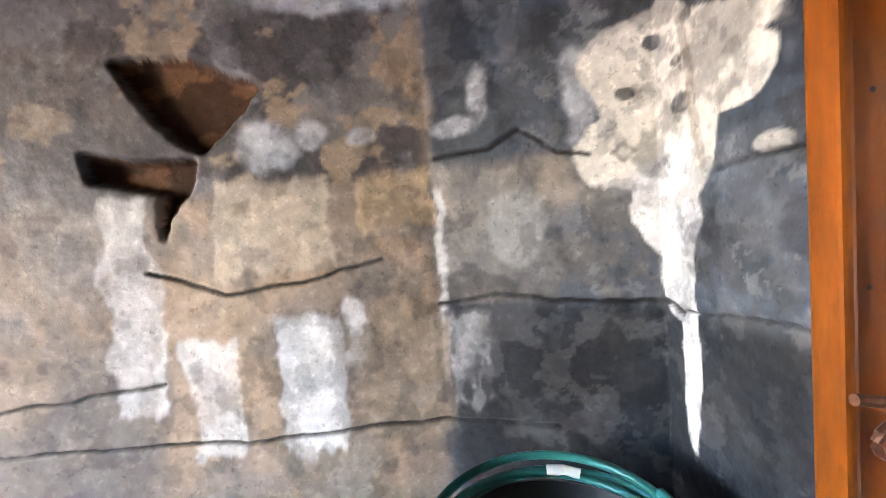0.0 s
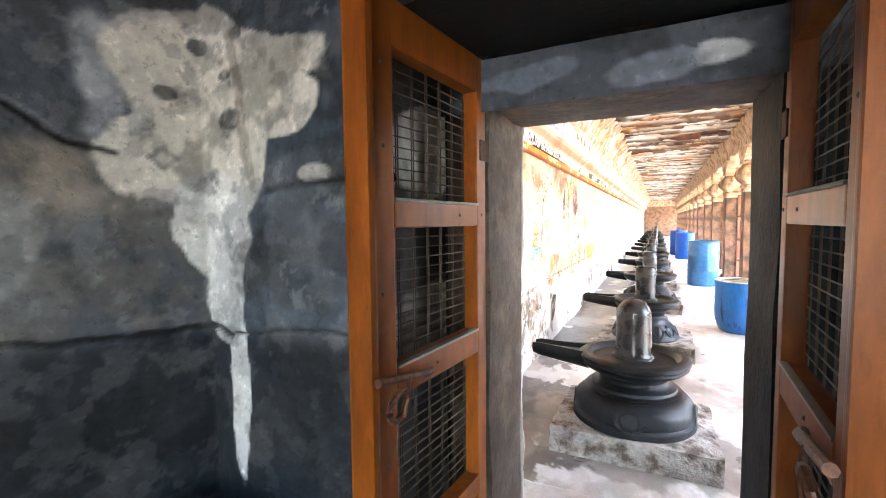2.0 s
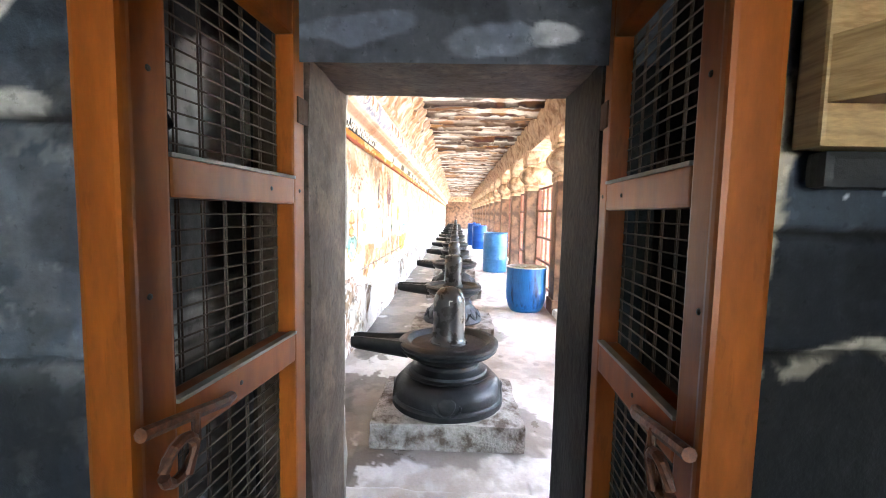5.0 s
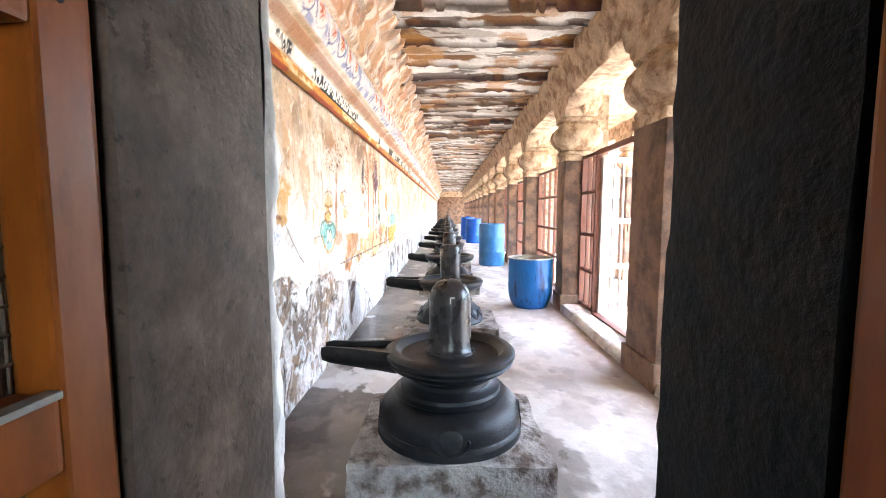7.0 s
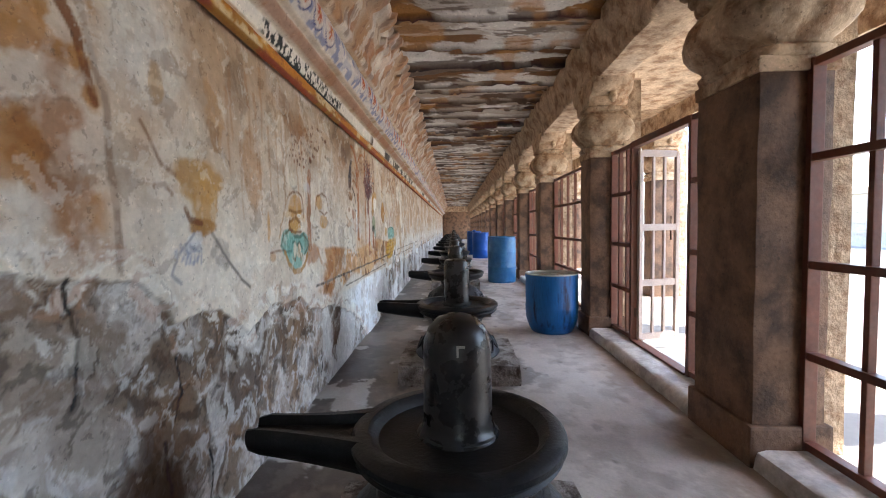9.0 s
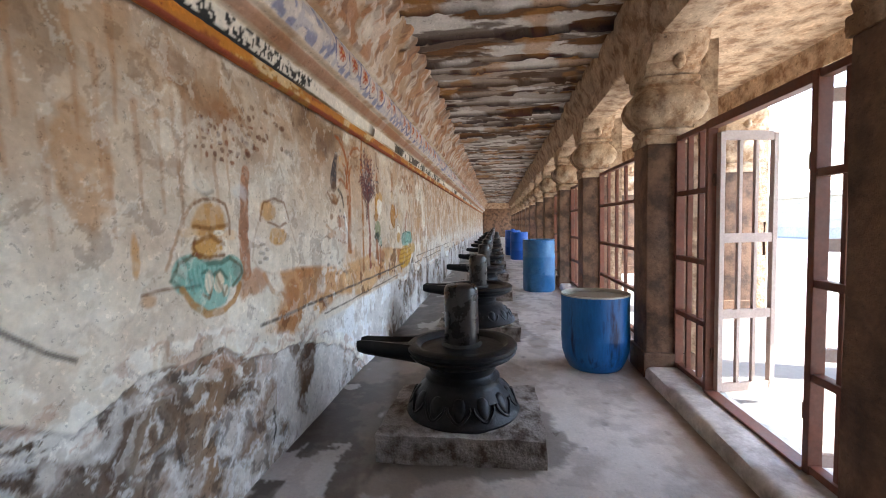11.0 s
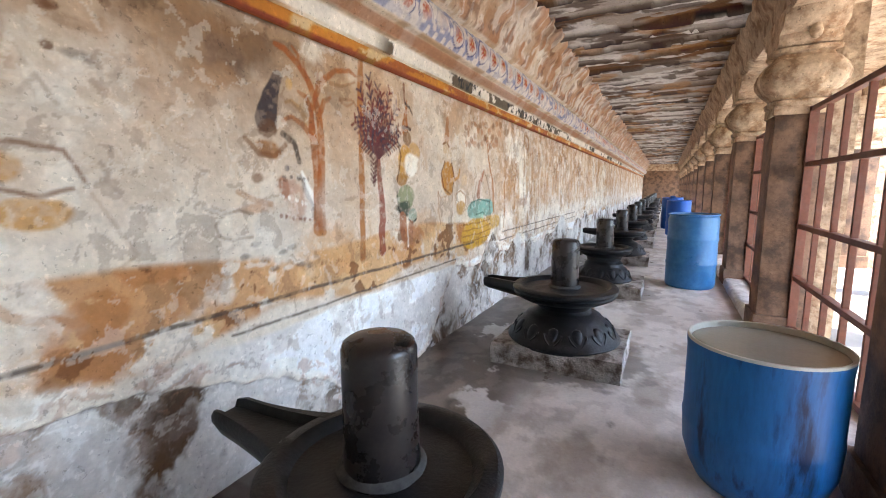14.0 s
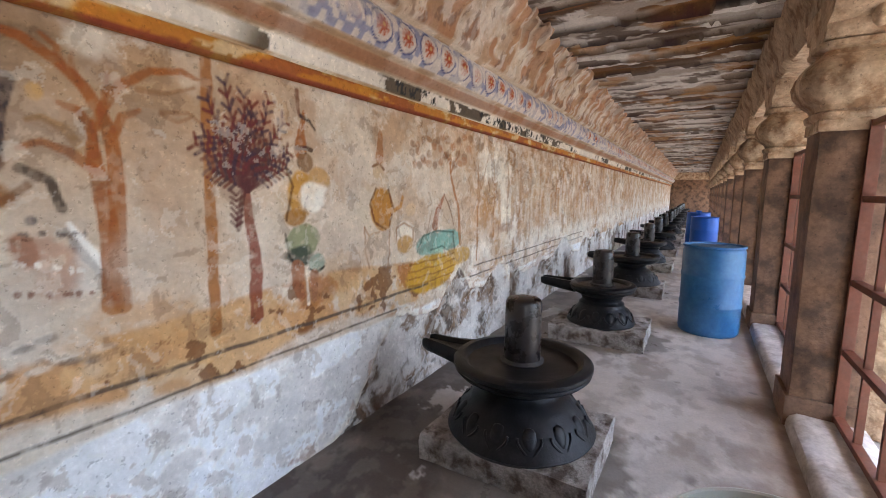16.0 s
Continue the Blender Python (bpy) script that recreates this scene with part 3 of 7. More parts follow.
pt.blob(5.502, 1.832, 0.017, 0.014, (0.17, 0.09, 0.06), 0.75, soft=0.2, rag=1.0, worn=0.3)
pt.blob(5.504, 1.641, 0.021, 0.008, (0.17, 0.09, 0.06), 0.75, soft=0.2, rag=1.0, worn=0.3)
pt.blob(5.946, 1.856, 0.019, 0.016, (0.17, 0.09, 0.06), 0.75, soft=0.2, rag=1.0, worn=0.3)
pt.blob(5.169, 1.789, 0.240, 0.067, (0.33, 0.18, 0.10), 0.6, soft=0.5, rag=1.6, worn=0.3)
pt.blob(5.027, 1.874, 0.124, 0.039, (0.25, 0.14, 0.09), 0.6, soft=0.5, rag=1.6, worn=0.3)
pt.blob(5.229, 1.735, 0.092, 0.061, (0.28, 0.14, 0.08), 0.65, soft=0.4, rag=1.5, worn=0.3)
pt.stroke([(5.433, 1.518), (5.404, 1.379), (5.391, 1.218), (5.397, 1.053)], 0.03, (0.37, 0.16, 0.085), 0.85, 1.5, 0.02, 0.3)
pt.blob(5.460, 0.981, 0.124, 0.068, (0.42, 0.20, 0.10), 0.75, soft=0.3, rag=1.6, worn=0.3)
pt.blob(5.376, 1.413, 0.067, 0.037, (0.46, 0.45, 0.46), 0.6, soft=0.4, rag=1.4, worn=0.3)
# seated figure in the teal cloth
pt.blob(5.023, 1.075, 0.100, 0.082, TEAL, 0.95, soft=0.08, rag=0.25, worn=0.2)
pt.blob(5.282, 1.061, 0.092, 0.070, TEAL, 0.95, soft=0.08, rag=0.25, worn=0.2)
pt.blob(5.127, 0.985, 0.132, 0.076, TEAL, 0.9, soft=0.1, rag=0.3, worn=0.25)
pt.blob(5.140, 1.066, 0.130, 0.048, TEAL, 0.95, soft=0.08, rag=0.25, worn=0.2)
pt.blob(5.132, 1.031, 0.027, 0.048, (0.68, 0.55, 0.40), 0.95, soft=0.1, rag=0.3, worn=0.1)
pt.blob(5.194, 1.024, 0.032, 0.046, (0.70, 0.56, 0.40), 0.95, soft=0.1, rag=0.3, worn=0.1)
pt.blob(5.236, 0.983, 0.017, 0.026, (0.70, 0.60, 0.45), 0.8, soft=0.1, rag=0.3, worn=0.1)
pt.stroke([(5.093, 1.069), (5.123, 1.075), (5.16, 1.052), (5.204, 1.069), (5.248, 1.03)], 0.007, (0.10, 0.16, 0.13), 0.85, 1.0, 0.02, 0.3)
pt.stroke([(5.093, 0.985), (5.125, 0.963), (5.147, 1.003)], 0.006, (0.2, 0.13, 0.08), 0.8, 1.0, 0.02, 0.3)
pt.stroke([(5.173, 1.06), (5.222, 0.964), (5.245, 0.992)], 0.006, (0.2, 0.13, 0.08), 0.7, 1.0, 0.02, 0.3)
pt.stroke([(5.088, 1.141), (5.133, 1.106), (5.212, 1.102), (5.275, 1.118)], 0.012, (0.10, 0.17, 0.14), 0.85, 1.0, 0.02, 0.3)
pt.stroke([(4.922, 1.063), (4.97, 1.126), (5.056, 1.153), (5.088, 1.141)], 0.007, (0.13, 0.15, 0.11), 0.85, 1.0, 0.02, 0.3)
pt.stroke([(5.275, 1.118), (5.352, 1.084), (5.365, 1.047), (5.288, 0.993)], 0.007, (0.13, 0.15, 0.11), 0.85, 1.0, 0.02, 0.3)
pt.stroke([(4.923, 1.063), (4.987, 1.026), (5.077, 1.025)], 0.006, (0.13, 0.2, 0.16), 0.7, 1.0, 0.02, 0.3)
pt.stroke([(4.974, 1.024), (5.026, 0.954), (5.113, 0.905), (5.203, 0.898), (5.295, 0.931), (5.342, 0.993)], 0.014, (0.42, 0.21, 0.07), 0.85, 1.0, 0.02, 0.3)
pt.stroke([(5.014, 1.118), (5.022, 1.069), (5.029, 1.02)], 0.004, (0.10, 0.24, 0.21), 0.5, 1.0, 0.02, 0.3)
pt.stroke([(5.039, 1.108), (5.045, 1.065), (5.053, 1.015)], 0.004, (0.10, 0.24, 0.21), 0.5, 1.0, 0.02, 0.3)
pt.stroke([(5.067, 1.109), (5.068, 1.06), (5.079, 1.009)], 0.004, (0.10, 0.24, 0.21), 0.5, 1.0, 0.02, 0.3)
pt.stroke([(5.094, 1.099), (5.092, 1.055), (5.105, 1.002)], 0.004, (0.10, 0.24, 0.21), 0.5, 1.0, 0.02, 0.3)
pt.stroke([(5.124, 1.1), (5.117, 1.05), (5.133, 0.996)], 0.004, (0.10, 0.24, 0.21), 0.5, 1.0, 0.02, 0.3)
pt.stroke([(5.153, 1.088), (5.142, 1.045), (5.161, 0.989)], 0.004, (0.10, 0.24, 0.21), 0.5, 1.0, 0.02, 0.3)
pt.stroke([(5.185, 1.089), (5.168, 1.04), (5.19, 0.982)], 0.004, (0.10, 0.24, 0.21), 0.5, 1.0, 0.02, 0.3)
pt.blob(5.146, 1.278, 0.095, 0.080, (0.50, 0.27, 0.10), 0.92, soft=0.15, rag=0.5, worn=0.3)
pt.blob(5.133, 1.169, 0.090, 0.043, (0.52, 0.28, 0.09), 0.95, soft=0.12, rag=0.4, worn=0.3)
pt.blob(5.027, 1.244, 0.055, 0.020, (0.62, 0.44, 0.28), 0.7, soft=0.2, rag=0.6, worn=0.3)
pt.blob(5.285, 1.222, 0.060, 0.024, (0.62, 0.44, 0.28), 0.7, soft=0.2, rag=0.6, worn=0.3)
pt.blob(5.201, 1.233, 0.032, 0.012, PALE, 0.8, soft=0.2, rag=0.8, worn=0.3)
pt.blob(5.243, 1.176, 0.019, 0.029, PALE, 0.6, soft=0.2, rag=0.8, worn=0.3)
pt.stroke([(5.067, 1.367), (5.036, 1.34), (4.995, 1.286), (4.967, 1.234), (4.92, 1.134), (4.901, 1.103)], 0.007, (0.36, 0.2, 0.11), 0.7, 1.0, 0.02, 0.3)
pt.stroke([(5.062, 1.354), (5.111, 1.373), (5.193, 1.374), (5.256, 1.353), (5.279, 1.281), (5.278, 1.227)], 0.007, UMBER, 0.75, 1.0, 0.02, 0.3)
pt.stroke([(5.057, 1.264), (5.147, 1.248), (5.265, 1.267)], 0.008, (0.25, 0.12, 0.05), 0.8, 1.0, 0.02, 0.3)
pt.stroke([(5.056, 1.197), (5.155, 1.217), (5.232, 1.184)], 0.009, (0.25, 0.12, 0.05), 0.8, 1.0, 0.02, 0.3)
pt.stroke([(5.046, 1.155), (5.135, 1.128), (5.234, 1.132)], 0.008, (0.2, 0.10, 0.05), 0.85, 1.0, 0.02, 0.3)
pt.stroke([(5.062, 1.216), (5.054, 1.179), (5.074, 1.137)], 0.006, UMBER, 0.7, 1.0, 0.02, 0.3)
pt.stroke([(5.07, 1.433), (5.09, 1.406), (5.134, 1.393), (5.178, 1.408)], 0.008, (0.28, 0.25, 0.22), 0.7, 1.0, 0.02, 0.3)
pt.blob(5.123, 1.426, 0.054, 0.027, (0.66, 0.58, 0.48), 0.7, soft=0.4, rag=0.8, worn=0.3)
pt.blob(5.049, 1.469, 0.026, 0.067, (0.70, 0.62, 0.52), 0.6, soft=0.4, rag=0.9, worn=0.3)
pt.blob(4.774, 1.151, 0.018, 0.070, (0.52, 0.27, 0.10), 0.75, soft=0.2, rag=0.9, worn=0.3)
pt.blob(4.824, 1.002, 0.033, 0.023, (0.5, 0.25, 0.1), 0.6, soft=0.4, rag=1.5, worn=0.3)
pt.stroke([(4.798, 1.029), (4.879, 1.035), (4.961, 1.036)], 0.005, UMBER, 0.7, 1.0, 0.02, 0.3)
# second seated figure
pt.blob(5.622, 1.342, 0.072, 0.056, (0.50, 0.28, 0.11), 0.85, soft=0.2, rag=0.6, worn=0.3)
pt.blob(5.705, 1.206, 0.094, 0.048, (0.52, 0.29, 0.11), 0.9, soft=0.15, rag=0.5, worn=0.3)
pt.blob(5.746, 1.449, 0.052, 0.054, (0.55, 0.45, 0.36), 0.7, soft=0.3, rag=0.8, worn=0.3)
pt.stroke([(5.541, 1.293), (5.584, 1.385), (5.676, 1.407), (5.793, 1.387), (5.839, 1.296)], 0.006, UMBER, 0.7, 1.0, 0.02, 0.3)
pt.stroke([(5.608, 1.278), (5.711, 1.26), (5.803, 1.275)], 0.006, UMBER, 0.7, 1.0, 0.02, 0.3)
pt.stroke([(5.523, 1.281), (5.472, 1.187), (5.457, 1.104), (5.515, 1.045), (5.653, 1.001), (5.862, 0.989), (5.964, 1.049), (5.915, 1.145), (5.854, 1.267)], 0.006, (0.36, 0.25, 0.17), 0.4, 1.0, 0.02, 0.3)
pt.stroke([(5.546, 1.015), (5.626, 0.92), (5.76, 0.863), (5.897, 0.877), (5.979, 0.954)], 0.014, (0.45, 0.24, 0.12), 0.6, 1.0, 0.02, 0.3)
pt.blob(5.528, 1.169, 0.017, 0.010, (0.17, 0.14, 0.12), 0.6, soft=0.3, rag=1.4, worn=0.3)
pt.blob(5.548, 1.167, 0.017, 0.010, (0.17, 0.14, 0.12), 0.6, soft=0.3, rag=1.4, worn=0.3)
pt.blob(5.566, 1.142, 0.017, 0.010, (0.17, 0.14, 0.12), 0.6, soft=0.3, rag=1.4, worn=0.3)
pt.blob(5.587, 1.140, 0.018, 0.010, (0.17, 0.14, 0.12), 0.6, soft=0.3, rag=1.4, worn=0.3)
pt.blob(5.523, 1.125, 0.017, 0.009, (0.17, 0.14, 0.12), 0.6, soft=0.3, rag=1.4, worn=0.3)
pt.blob(5.543, 1.122, 0.016, 0.010, (0.17, 0.14, 0.12), 0.6, soft=0.3, rag=1.4, worn=0.3)
pt.blob(5.561, 1.097, 0.018, 0.010, (0.17, 0.14, 0.12), 0.6, soft=0.3, rag=1.4, worn=0.3)
pt.blob(5.582, 1.094, 0.017, 0.010, (0.17, 0.14, 0.12), 0.6, soft=0.3, rag=1.4, worn=0.3)
pt.blob(5.519, 1.080, 0.016, 0.010, (0.17, 0.14, 0.12), 0.6, soft=0.3, rag=1.4, worn=0.3)
pt.stroke([(5.708, 1.54), (5.753, 1.597), (5.786, 1.519)], 0.006, (0.34, 0.26, 0.2), 0.6, 1.0, 0.02, 0.3)
# ochre ground below the figures, broken at its left end
gr = step(0.0, 0.04, (1.0 - 0.03 * np.sin(U * 3)) - V) * step(0.0, 0.05, V - 0.66 - 0.06 * (n2 - 0.5) - 0.05 * np.sin(U * 5)) * step(5.45, 5.75, U + 0.6 * (n2 - 0.5)) * step(9.3, 9.0, U)
pt.mix(gr * step(0.34, 0.44, fbm(U * 3, V * 3, 21, 5)) * 0.88, (0.53, 0.275, 0.115))
pt.mix(gr * step(0.5, 0.62, fbm(U * 4, V * 5, 22, 6)) * 0.85, (0.40, 0.17, 0.07))
pt.mix(gr * step(6.5, 6.0, U + 0.5 * (n1 - 0.5)) * 0.35, (0.44, 0.22, 0.115))
pt.mix(gr * step(0.53, 0.57, fbm(U * 5, V * 6, 24, 8)) * 0.7, (0.60, 0.38, 0.2))
pt.mix(gr * step(0.58, 0.61, fbm(U * 8, V * 8, 25, 8)) * 0.8, (0.2, 0.1, 0.06))
pt.mix(gr * step(0.55, 0.6, fbm(U * 6, V * 7, 23, 6)) * step(6.9, 6.4, U) * 0.9, (0.68, 0.6, 0.5))
# smoke-dark foliage above the cloaked figure
smoke = step(1.05, 0.55, np.hypot((U - 6.33) / 0.46, (V - 1.95) / 0.27) + 0.55 * pt.wu)
pt.mix(smoke * 0.75, (0.30, 0.185, 0.115))
pt.mix(smoke * step(0.44, 0.58, fbm(WX * 5, WY * 6, 50, 6)) * 0.7, (0.15, 0.10, 0.075))
# dark cloaked figure and hatched robe under the branches
pt.blob(6.408, 1.872, 0.202, 0.067, (0.26, 0.155, 0.095), 0.8, soft=0.4, rag=1.4, worn=0.3)
pt.blob(6.352, 1.803, 0.115, 0.065, (0.19, 0.125, 0.095), 0.75, soft=0.35, rag=1.5, worn=0.3)
pt.blob(6.297, 1.727, 0.096, 0.055, (0.33, 0.19, 0.11), 0.65, soft=0.4, rag=1.6, worn=0.3)
pt.blob(6.246, 1.925, 0.101, 0.045, (0.33, 0.19, 0.11), 0.6, soft=0.4, rag=1.5, worn=0.3)
pt.blob(5.855, 1.674, 0.038, 0.015, (0.22, 0.18, 0.15), 0.6, soft=0.4, rag=1.5, worn=0.3)
pt.blob(5.836, 1.764, 0.050, 0.019, (0.28, 0.18, 0.12), 0.6, soft=0.4, rag=1.5, worn=0.3)
pt.stroke([(6.622, 1.784), (6.577, 1.687), (6.544, 1.585)], 0.022, (0.085, 0.075, 0.08), 0.95, 2.7, 0.02, 0.3)
pt.blob(6.553, 1.545, 0.051, 0.039, (0.17, 0.10, 0.07), 0.85, soft=0.2, rag=0.8, worn=0.3)
pt.blob(6.553, 1.454, 0.069, 0.042, (0.34, 0.16, 0.07), 0.85, soft=0.25, rag=1.0, worn=0.3)
pt.stroke([(6.431, 1.491), (6.489, 1.425), (6.576, 1.423), (6.646, 1.479)], 0.011, (0.22, 0.11, 0.06), 0.7, 1.0, 0.02, 0.3)
pt.stroke([(6.633, 1.529), (6.7, 1.497), (6.722, 1.406)], 0.014, INK, 0.8, 1.0, 0.02, 0.3)
pt.blob(6.475, 1.320, 0.030, 0.022, (0.26, 0.16, 0.11), 0.8, soft=0.3, rag=1.0, worn=0.3)
pt.blob(6.465, 1.185, 0.107, 0.025, (0.46, 0.24, 0.12), 0.6, soft=0.4, rag=1.4, worn=0.3)
pt.stroke([(6.371, 1.26), (6.439, 1.23), (6.543, 1.202)], 0.012, (0.4, 0.21, 0.11), 0.6, 1.0, 0.02, 0.3)
pt.stroke([(6.257, 1.127), (6.298, 1.17), (6.365, 1.185), (6.434, 1.162)], 0.006, (0.27, 0.2, 0.15), 0.7, 1.0, 0.02, 0.3)
pt.stroke([(6.256, 1.116), (6.266, 1.081), (6.328, 1.056), (6.426, 1.064)], 0.006, (0.27, 0.2, 0.15), 0.6, 1.0, 0.02, 0.3)
pt.blob(6.289, 1.125, 0.030, 0.045, PALE, 0.6, soft=0.4, rag=1.2, worn=0.3)
pt.stroke([(6.735, 1.356), (6.75, 1.272)], 0.007, (0.78, 0.76, 0.72), 0.8, 0.5, 0.02, 0.3)
pt.stroke([(6.742, 1.345), (6.758, 1.262)], 0.007, (0.78, 0.76, 0.72), 0.8, 0.5, 0.02, 0.3)
pt.stroke([(6.749, 1.334), (6.765, 1.252)], 0.007, (0.78, 0.76, 0.72), 0.8, 0.5, 0.02, 0.3)
pt.stroke([(6.757, 1.322), (6.773, 1.242)], 0.007, (0.78, 0.76, 0.72), 0.8, 0.5, 0.02, 0.3)
pt.stroke([(6.764, 1.31), (6.781, 1.231)], 0.007, (0.78, 0.76, 0.72), 0.8, 0.5, 0.02, 0.3)
pt.stroke([(6.772, 1.298), (6.789, 1.22)], 0.007, (0.78, 0.76, 0.72), 0.8, 0.5, 0.02, 0.3)
pt.stroke([(6.78, 1.286), (6.797, 1.21)], 0.007, (0.78, 0.76, 0.72), 0.8, 0.5, 0.02, 0.3)
pt.stroke([(6.787, 1.274), (6.805, 1.199)], 0.007, (0.78, 0.76, 0.72), 0.8, 0.5, 0.02, 0.3)
pt.stroke([(6.795, 1.262), (6.813, 1.188)], 0.007, (0.78, 0.76, 0.72), 0.8, 0.5, 0.02, 0.3)
pt.stroke([(6.803, 1.249), (6.821, 1.176)], 0.007, (0.78, 0.76, 0.72), 0.8, 0.5, 0.02, 0.3)
pt.stroke([(6.811, 1.237), (6.83, 1.165)], 0.007, (0.78, 0.76, 0.72), 0.8, 0.5, 0.02, 0.3)
pt.stroke([(6.819, 1.224), (6.838, 1.154)], 0.007, (0.78, 0.76, 0.72), 0.8, 0.5, 0.02, 0.3)
pt.stroke([(6.827, 1.211), (6.847, 1.142)], 0.007, (0.78, 0.76, 0.72), 0.8, 0.5, 0.02, 0.3)
pt.stroke([(6.723, 1.339), (6.734, 1.265)], 0.0045, (0.16, 0.13, 0.12), 0.75, 0.5, 0.02, 0.3)
pt.stroke([(6.73, 1.327), (6.742, 1.255)], 0.0045, (0.16, 0.13, 0.12), 0.75, 0.5, 0.02, 0.3)
pt.stroke([(6.738, 1.314), (6.749, 1.244)], 0.0045, (0.16, 0.13, 0.12), 0.75, 0.5, 0.02, 0.3)
pt.stroke([(6.745, 1.302), (6.757, 1.234)], 0.0045, (0.16, 0.13, 0.12), 0.75, 0.5, 0.02, 0.3)
pt.stroke([(6.752, 1.289), (6.765, 1.224)], 0.0045, (0.16, 0.13, 0.12), 0.75, 0.5, 0.02, 0.3)
pt.stroke([(6.759, 1.276), (6.773, 1.213)], 0.0045, (0.16, 0.13, 0.12), 0.75, 0.5, 0.02, 0.3)
pt.stroke([(6.767, 1.263), (6.78, 1.202)], 0.0045, (0.16, 0.13, 0.12), 0.75, 0.5, 0.02, 0.3)
pt.stroke([(6.774, 1.25), (6.788, 1.191)], 0.0045, (0.16, 0.13, 0.12), 0.75, 0.5, 0.02, 0.3)
pt.stroke([(6.782, 1.237), (6.796, 1.18)], 0.0045, (0.16, 0.13, 0.12), 0.75, 0.5, 0.02, 0.3)
pt.stroke([(6.79, 1.223), (6.805, 1.169)], 0.0045, (0.16, 0.13, 0.12), 0.75, 0.5, 0.02, 0.3)
pt.stroke([(6.797, 1.209), (6.813, 1.158)], 0.0045, (0.16, 0.13, 0.12), 0.75, 0.5, 0.02, 0.3)
pt.stroke([(6.805, 1.196), (6.821, 1.147)], 0.0045, (0.16, 0.13, 0.12), 0.75, 0.5, 0.02, 0.3)
pt.blob(6.760, 1.215, 0.051, 0.083, (0.74, 0.71, 0.66), 0.55, soft=0.4, rag=1.4, worn=0.5)
pt.blob(6.619, 1.270, 0.033, 0.065, (0.34, 0.14, 0.085), 0.8, soft=0.3, rag=1.2, worn=0.6)
pt.blob(6.674, 1.227, 0.054, 0.085, (0.42, 0.22, 0.15), 0.55, soft=0.4, rag=1.5, worn=0.7)
pt.blob(6.647, 1.370, 0.015, 0.015, (0.13, 0.12, 0.13), 0.8, soft=0.3, rag=1.0, worn=0.3)
pt.blob(6.597, 1.238, 0.007, 0.012, (0.76, 0.72, 0.66), 0.75, soft=0.3, rag=1.4, worn=0.3)
pt.blob(6.594, 1.147, 0.010, 0.010, (0.24, 0.11, 0.08), 0.75, soft=0.3, rag=1.4, worn=0.3)
pt.blob(6.621, 1.328, 0.010, 0.007, (0.16, 0.13, 0.12), 0.75, soft=0.3, rag=1.4, worn=0.3)
pt.blob(6.611, 1.234, 0.007, 0.007, (0.76, 0.72, 0.66), 0.75, soft=0.3, rag=1.4, worn=0.3)
pt.blob(6.621, 1.142, 0.006, 0.012, (0.24, 0.11, 0.08), 0.75, soft=0.3, rag=1.4, worn=0.3)
pt.blob(6.631, 1.328, 0.006, 0.012, (0.16, 0.13, 0.12), 0.75, soft=0.3, rag=1.4, worn=0.3)
pt.blob(6.644, 1.228, 0.007, 0.008, (0.76, 0.72, 0.66), 0.75, soft=0.3, rag=1.4, worn=0.3)
pt.blob(6.626, 1.142, 0.010, 0.007, (0.24, 0.11, 0.08), 0.75, soft=0.3, rag=1.4, worn=0.3)
pt.blob(6.668, 1.325, 0.010, 0.011, (0.16, 0.13, 0.12), 0.75, soft=0.3, rag=1.4, worn=0.3)
pt.blob(6.646, 1.226, 0.009, 0.013, (0.76, 0.72, 0.66), 0.75, soft=0.3, rag=1.4, worn=0.3)
pt.blob(6.666, 1.135, 0.006, 0.010, (0.24, 0.11, 0.08), 0.75, soft=0.3, rag=1.4, worn=0.3)
pt.blob(6.668, 1.326, 0.006, 0.006, (0.16, 0.13, 0.12), 0.75, soft=0.3, rag=1.4, worn=0.3)
pt.blob(6.687, 1.218, 0.006, 0.008, (0.76, 0.72, 0.66), 0.75, soft=0.3, rag=1.4, worn=0.3)
pt.blob(6.667, 1.136, 0.009, 0.012, (0.24, 0.11, 0.08), 0.75, soft=0.3, rag=1.4, worn=0.3)
pt.blob(6.709, 1.324, 0.011, 0.013, (0.16, 0.13, 0.12), 0.75, soft=0.3, rag=1.4, worn=0.3)
pt.blob(6.691, 1.215, 0.010, 0.008, (0.76, 0.72, 0.66), 0.75, soft=0.3, rag=1.4, worn=0.3)
pt.blob(6.705, 1.129, 0.008, 0.007, (0.24, 0.11, 0.08), 0.75, soft=0.3, rag=1.4, worn=0.3)
pt.blob(6.718, 1.324, 0.006, 0.011, (0.16, 0.13, 0.12), 0.75, soft=0.3, rag=1.4, worn=0.3)
pt.blob(6.724, 1.208, 0.007, 0.013, (0.76, 0.72, 0.66), 0.75, soft=0.3, rag=1.4, worn=0.3)
pt.blob(6.719, 1.127, 0.010, 0.010, (0.24, 0.11, 0.08), 0.75, soft=0.3, rag=1.4, worn=0.3)
pt.blob(6.745, 1.323, 0.011, 0.006, (0.16, 0.13, 0.12), 0.75, soft=0.3, rag=1.4, worn=0.3)
pt.blob(6.745, 1.203, 0.011, 0.008, (0.76, 0.72, 0.66), 0.75, soft=0.3, rag=1.4, worn=0.3)
pt.blob(6.740, 1.124, 0.009, 0.013, (0.24, 0.11, 0.08), 0.75, soft=0.3, rag=1.4, worn=0.3)
pt.blob(6.774, 1.321, 0.006, 0.013, (0.16, 0.13, 0.12), 0.75, soft=0.3, rag=1.4, worn=0.3)
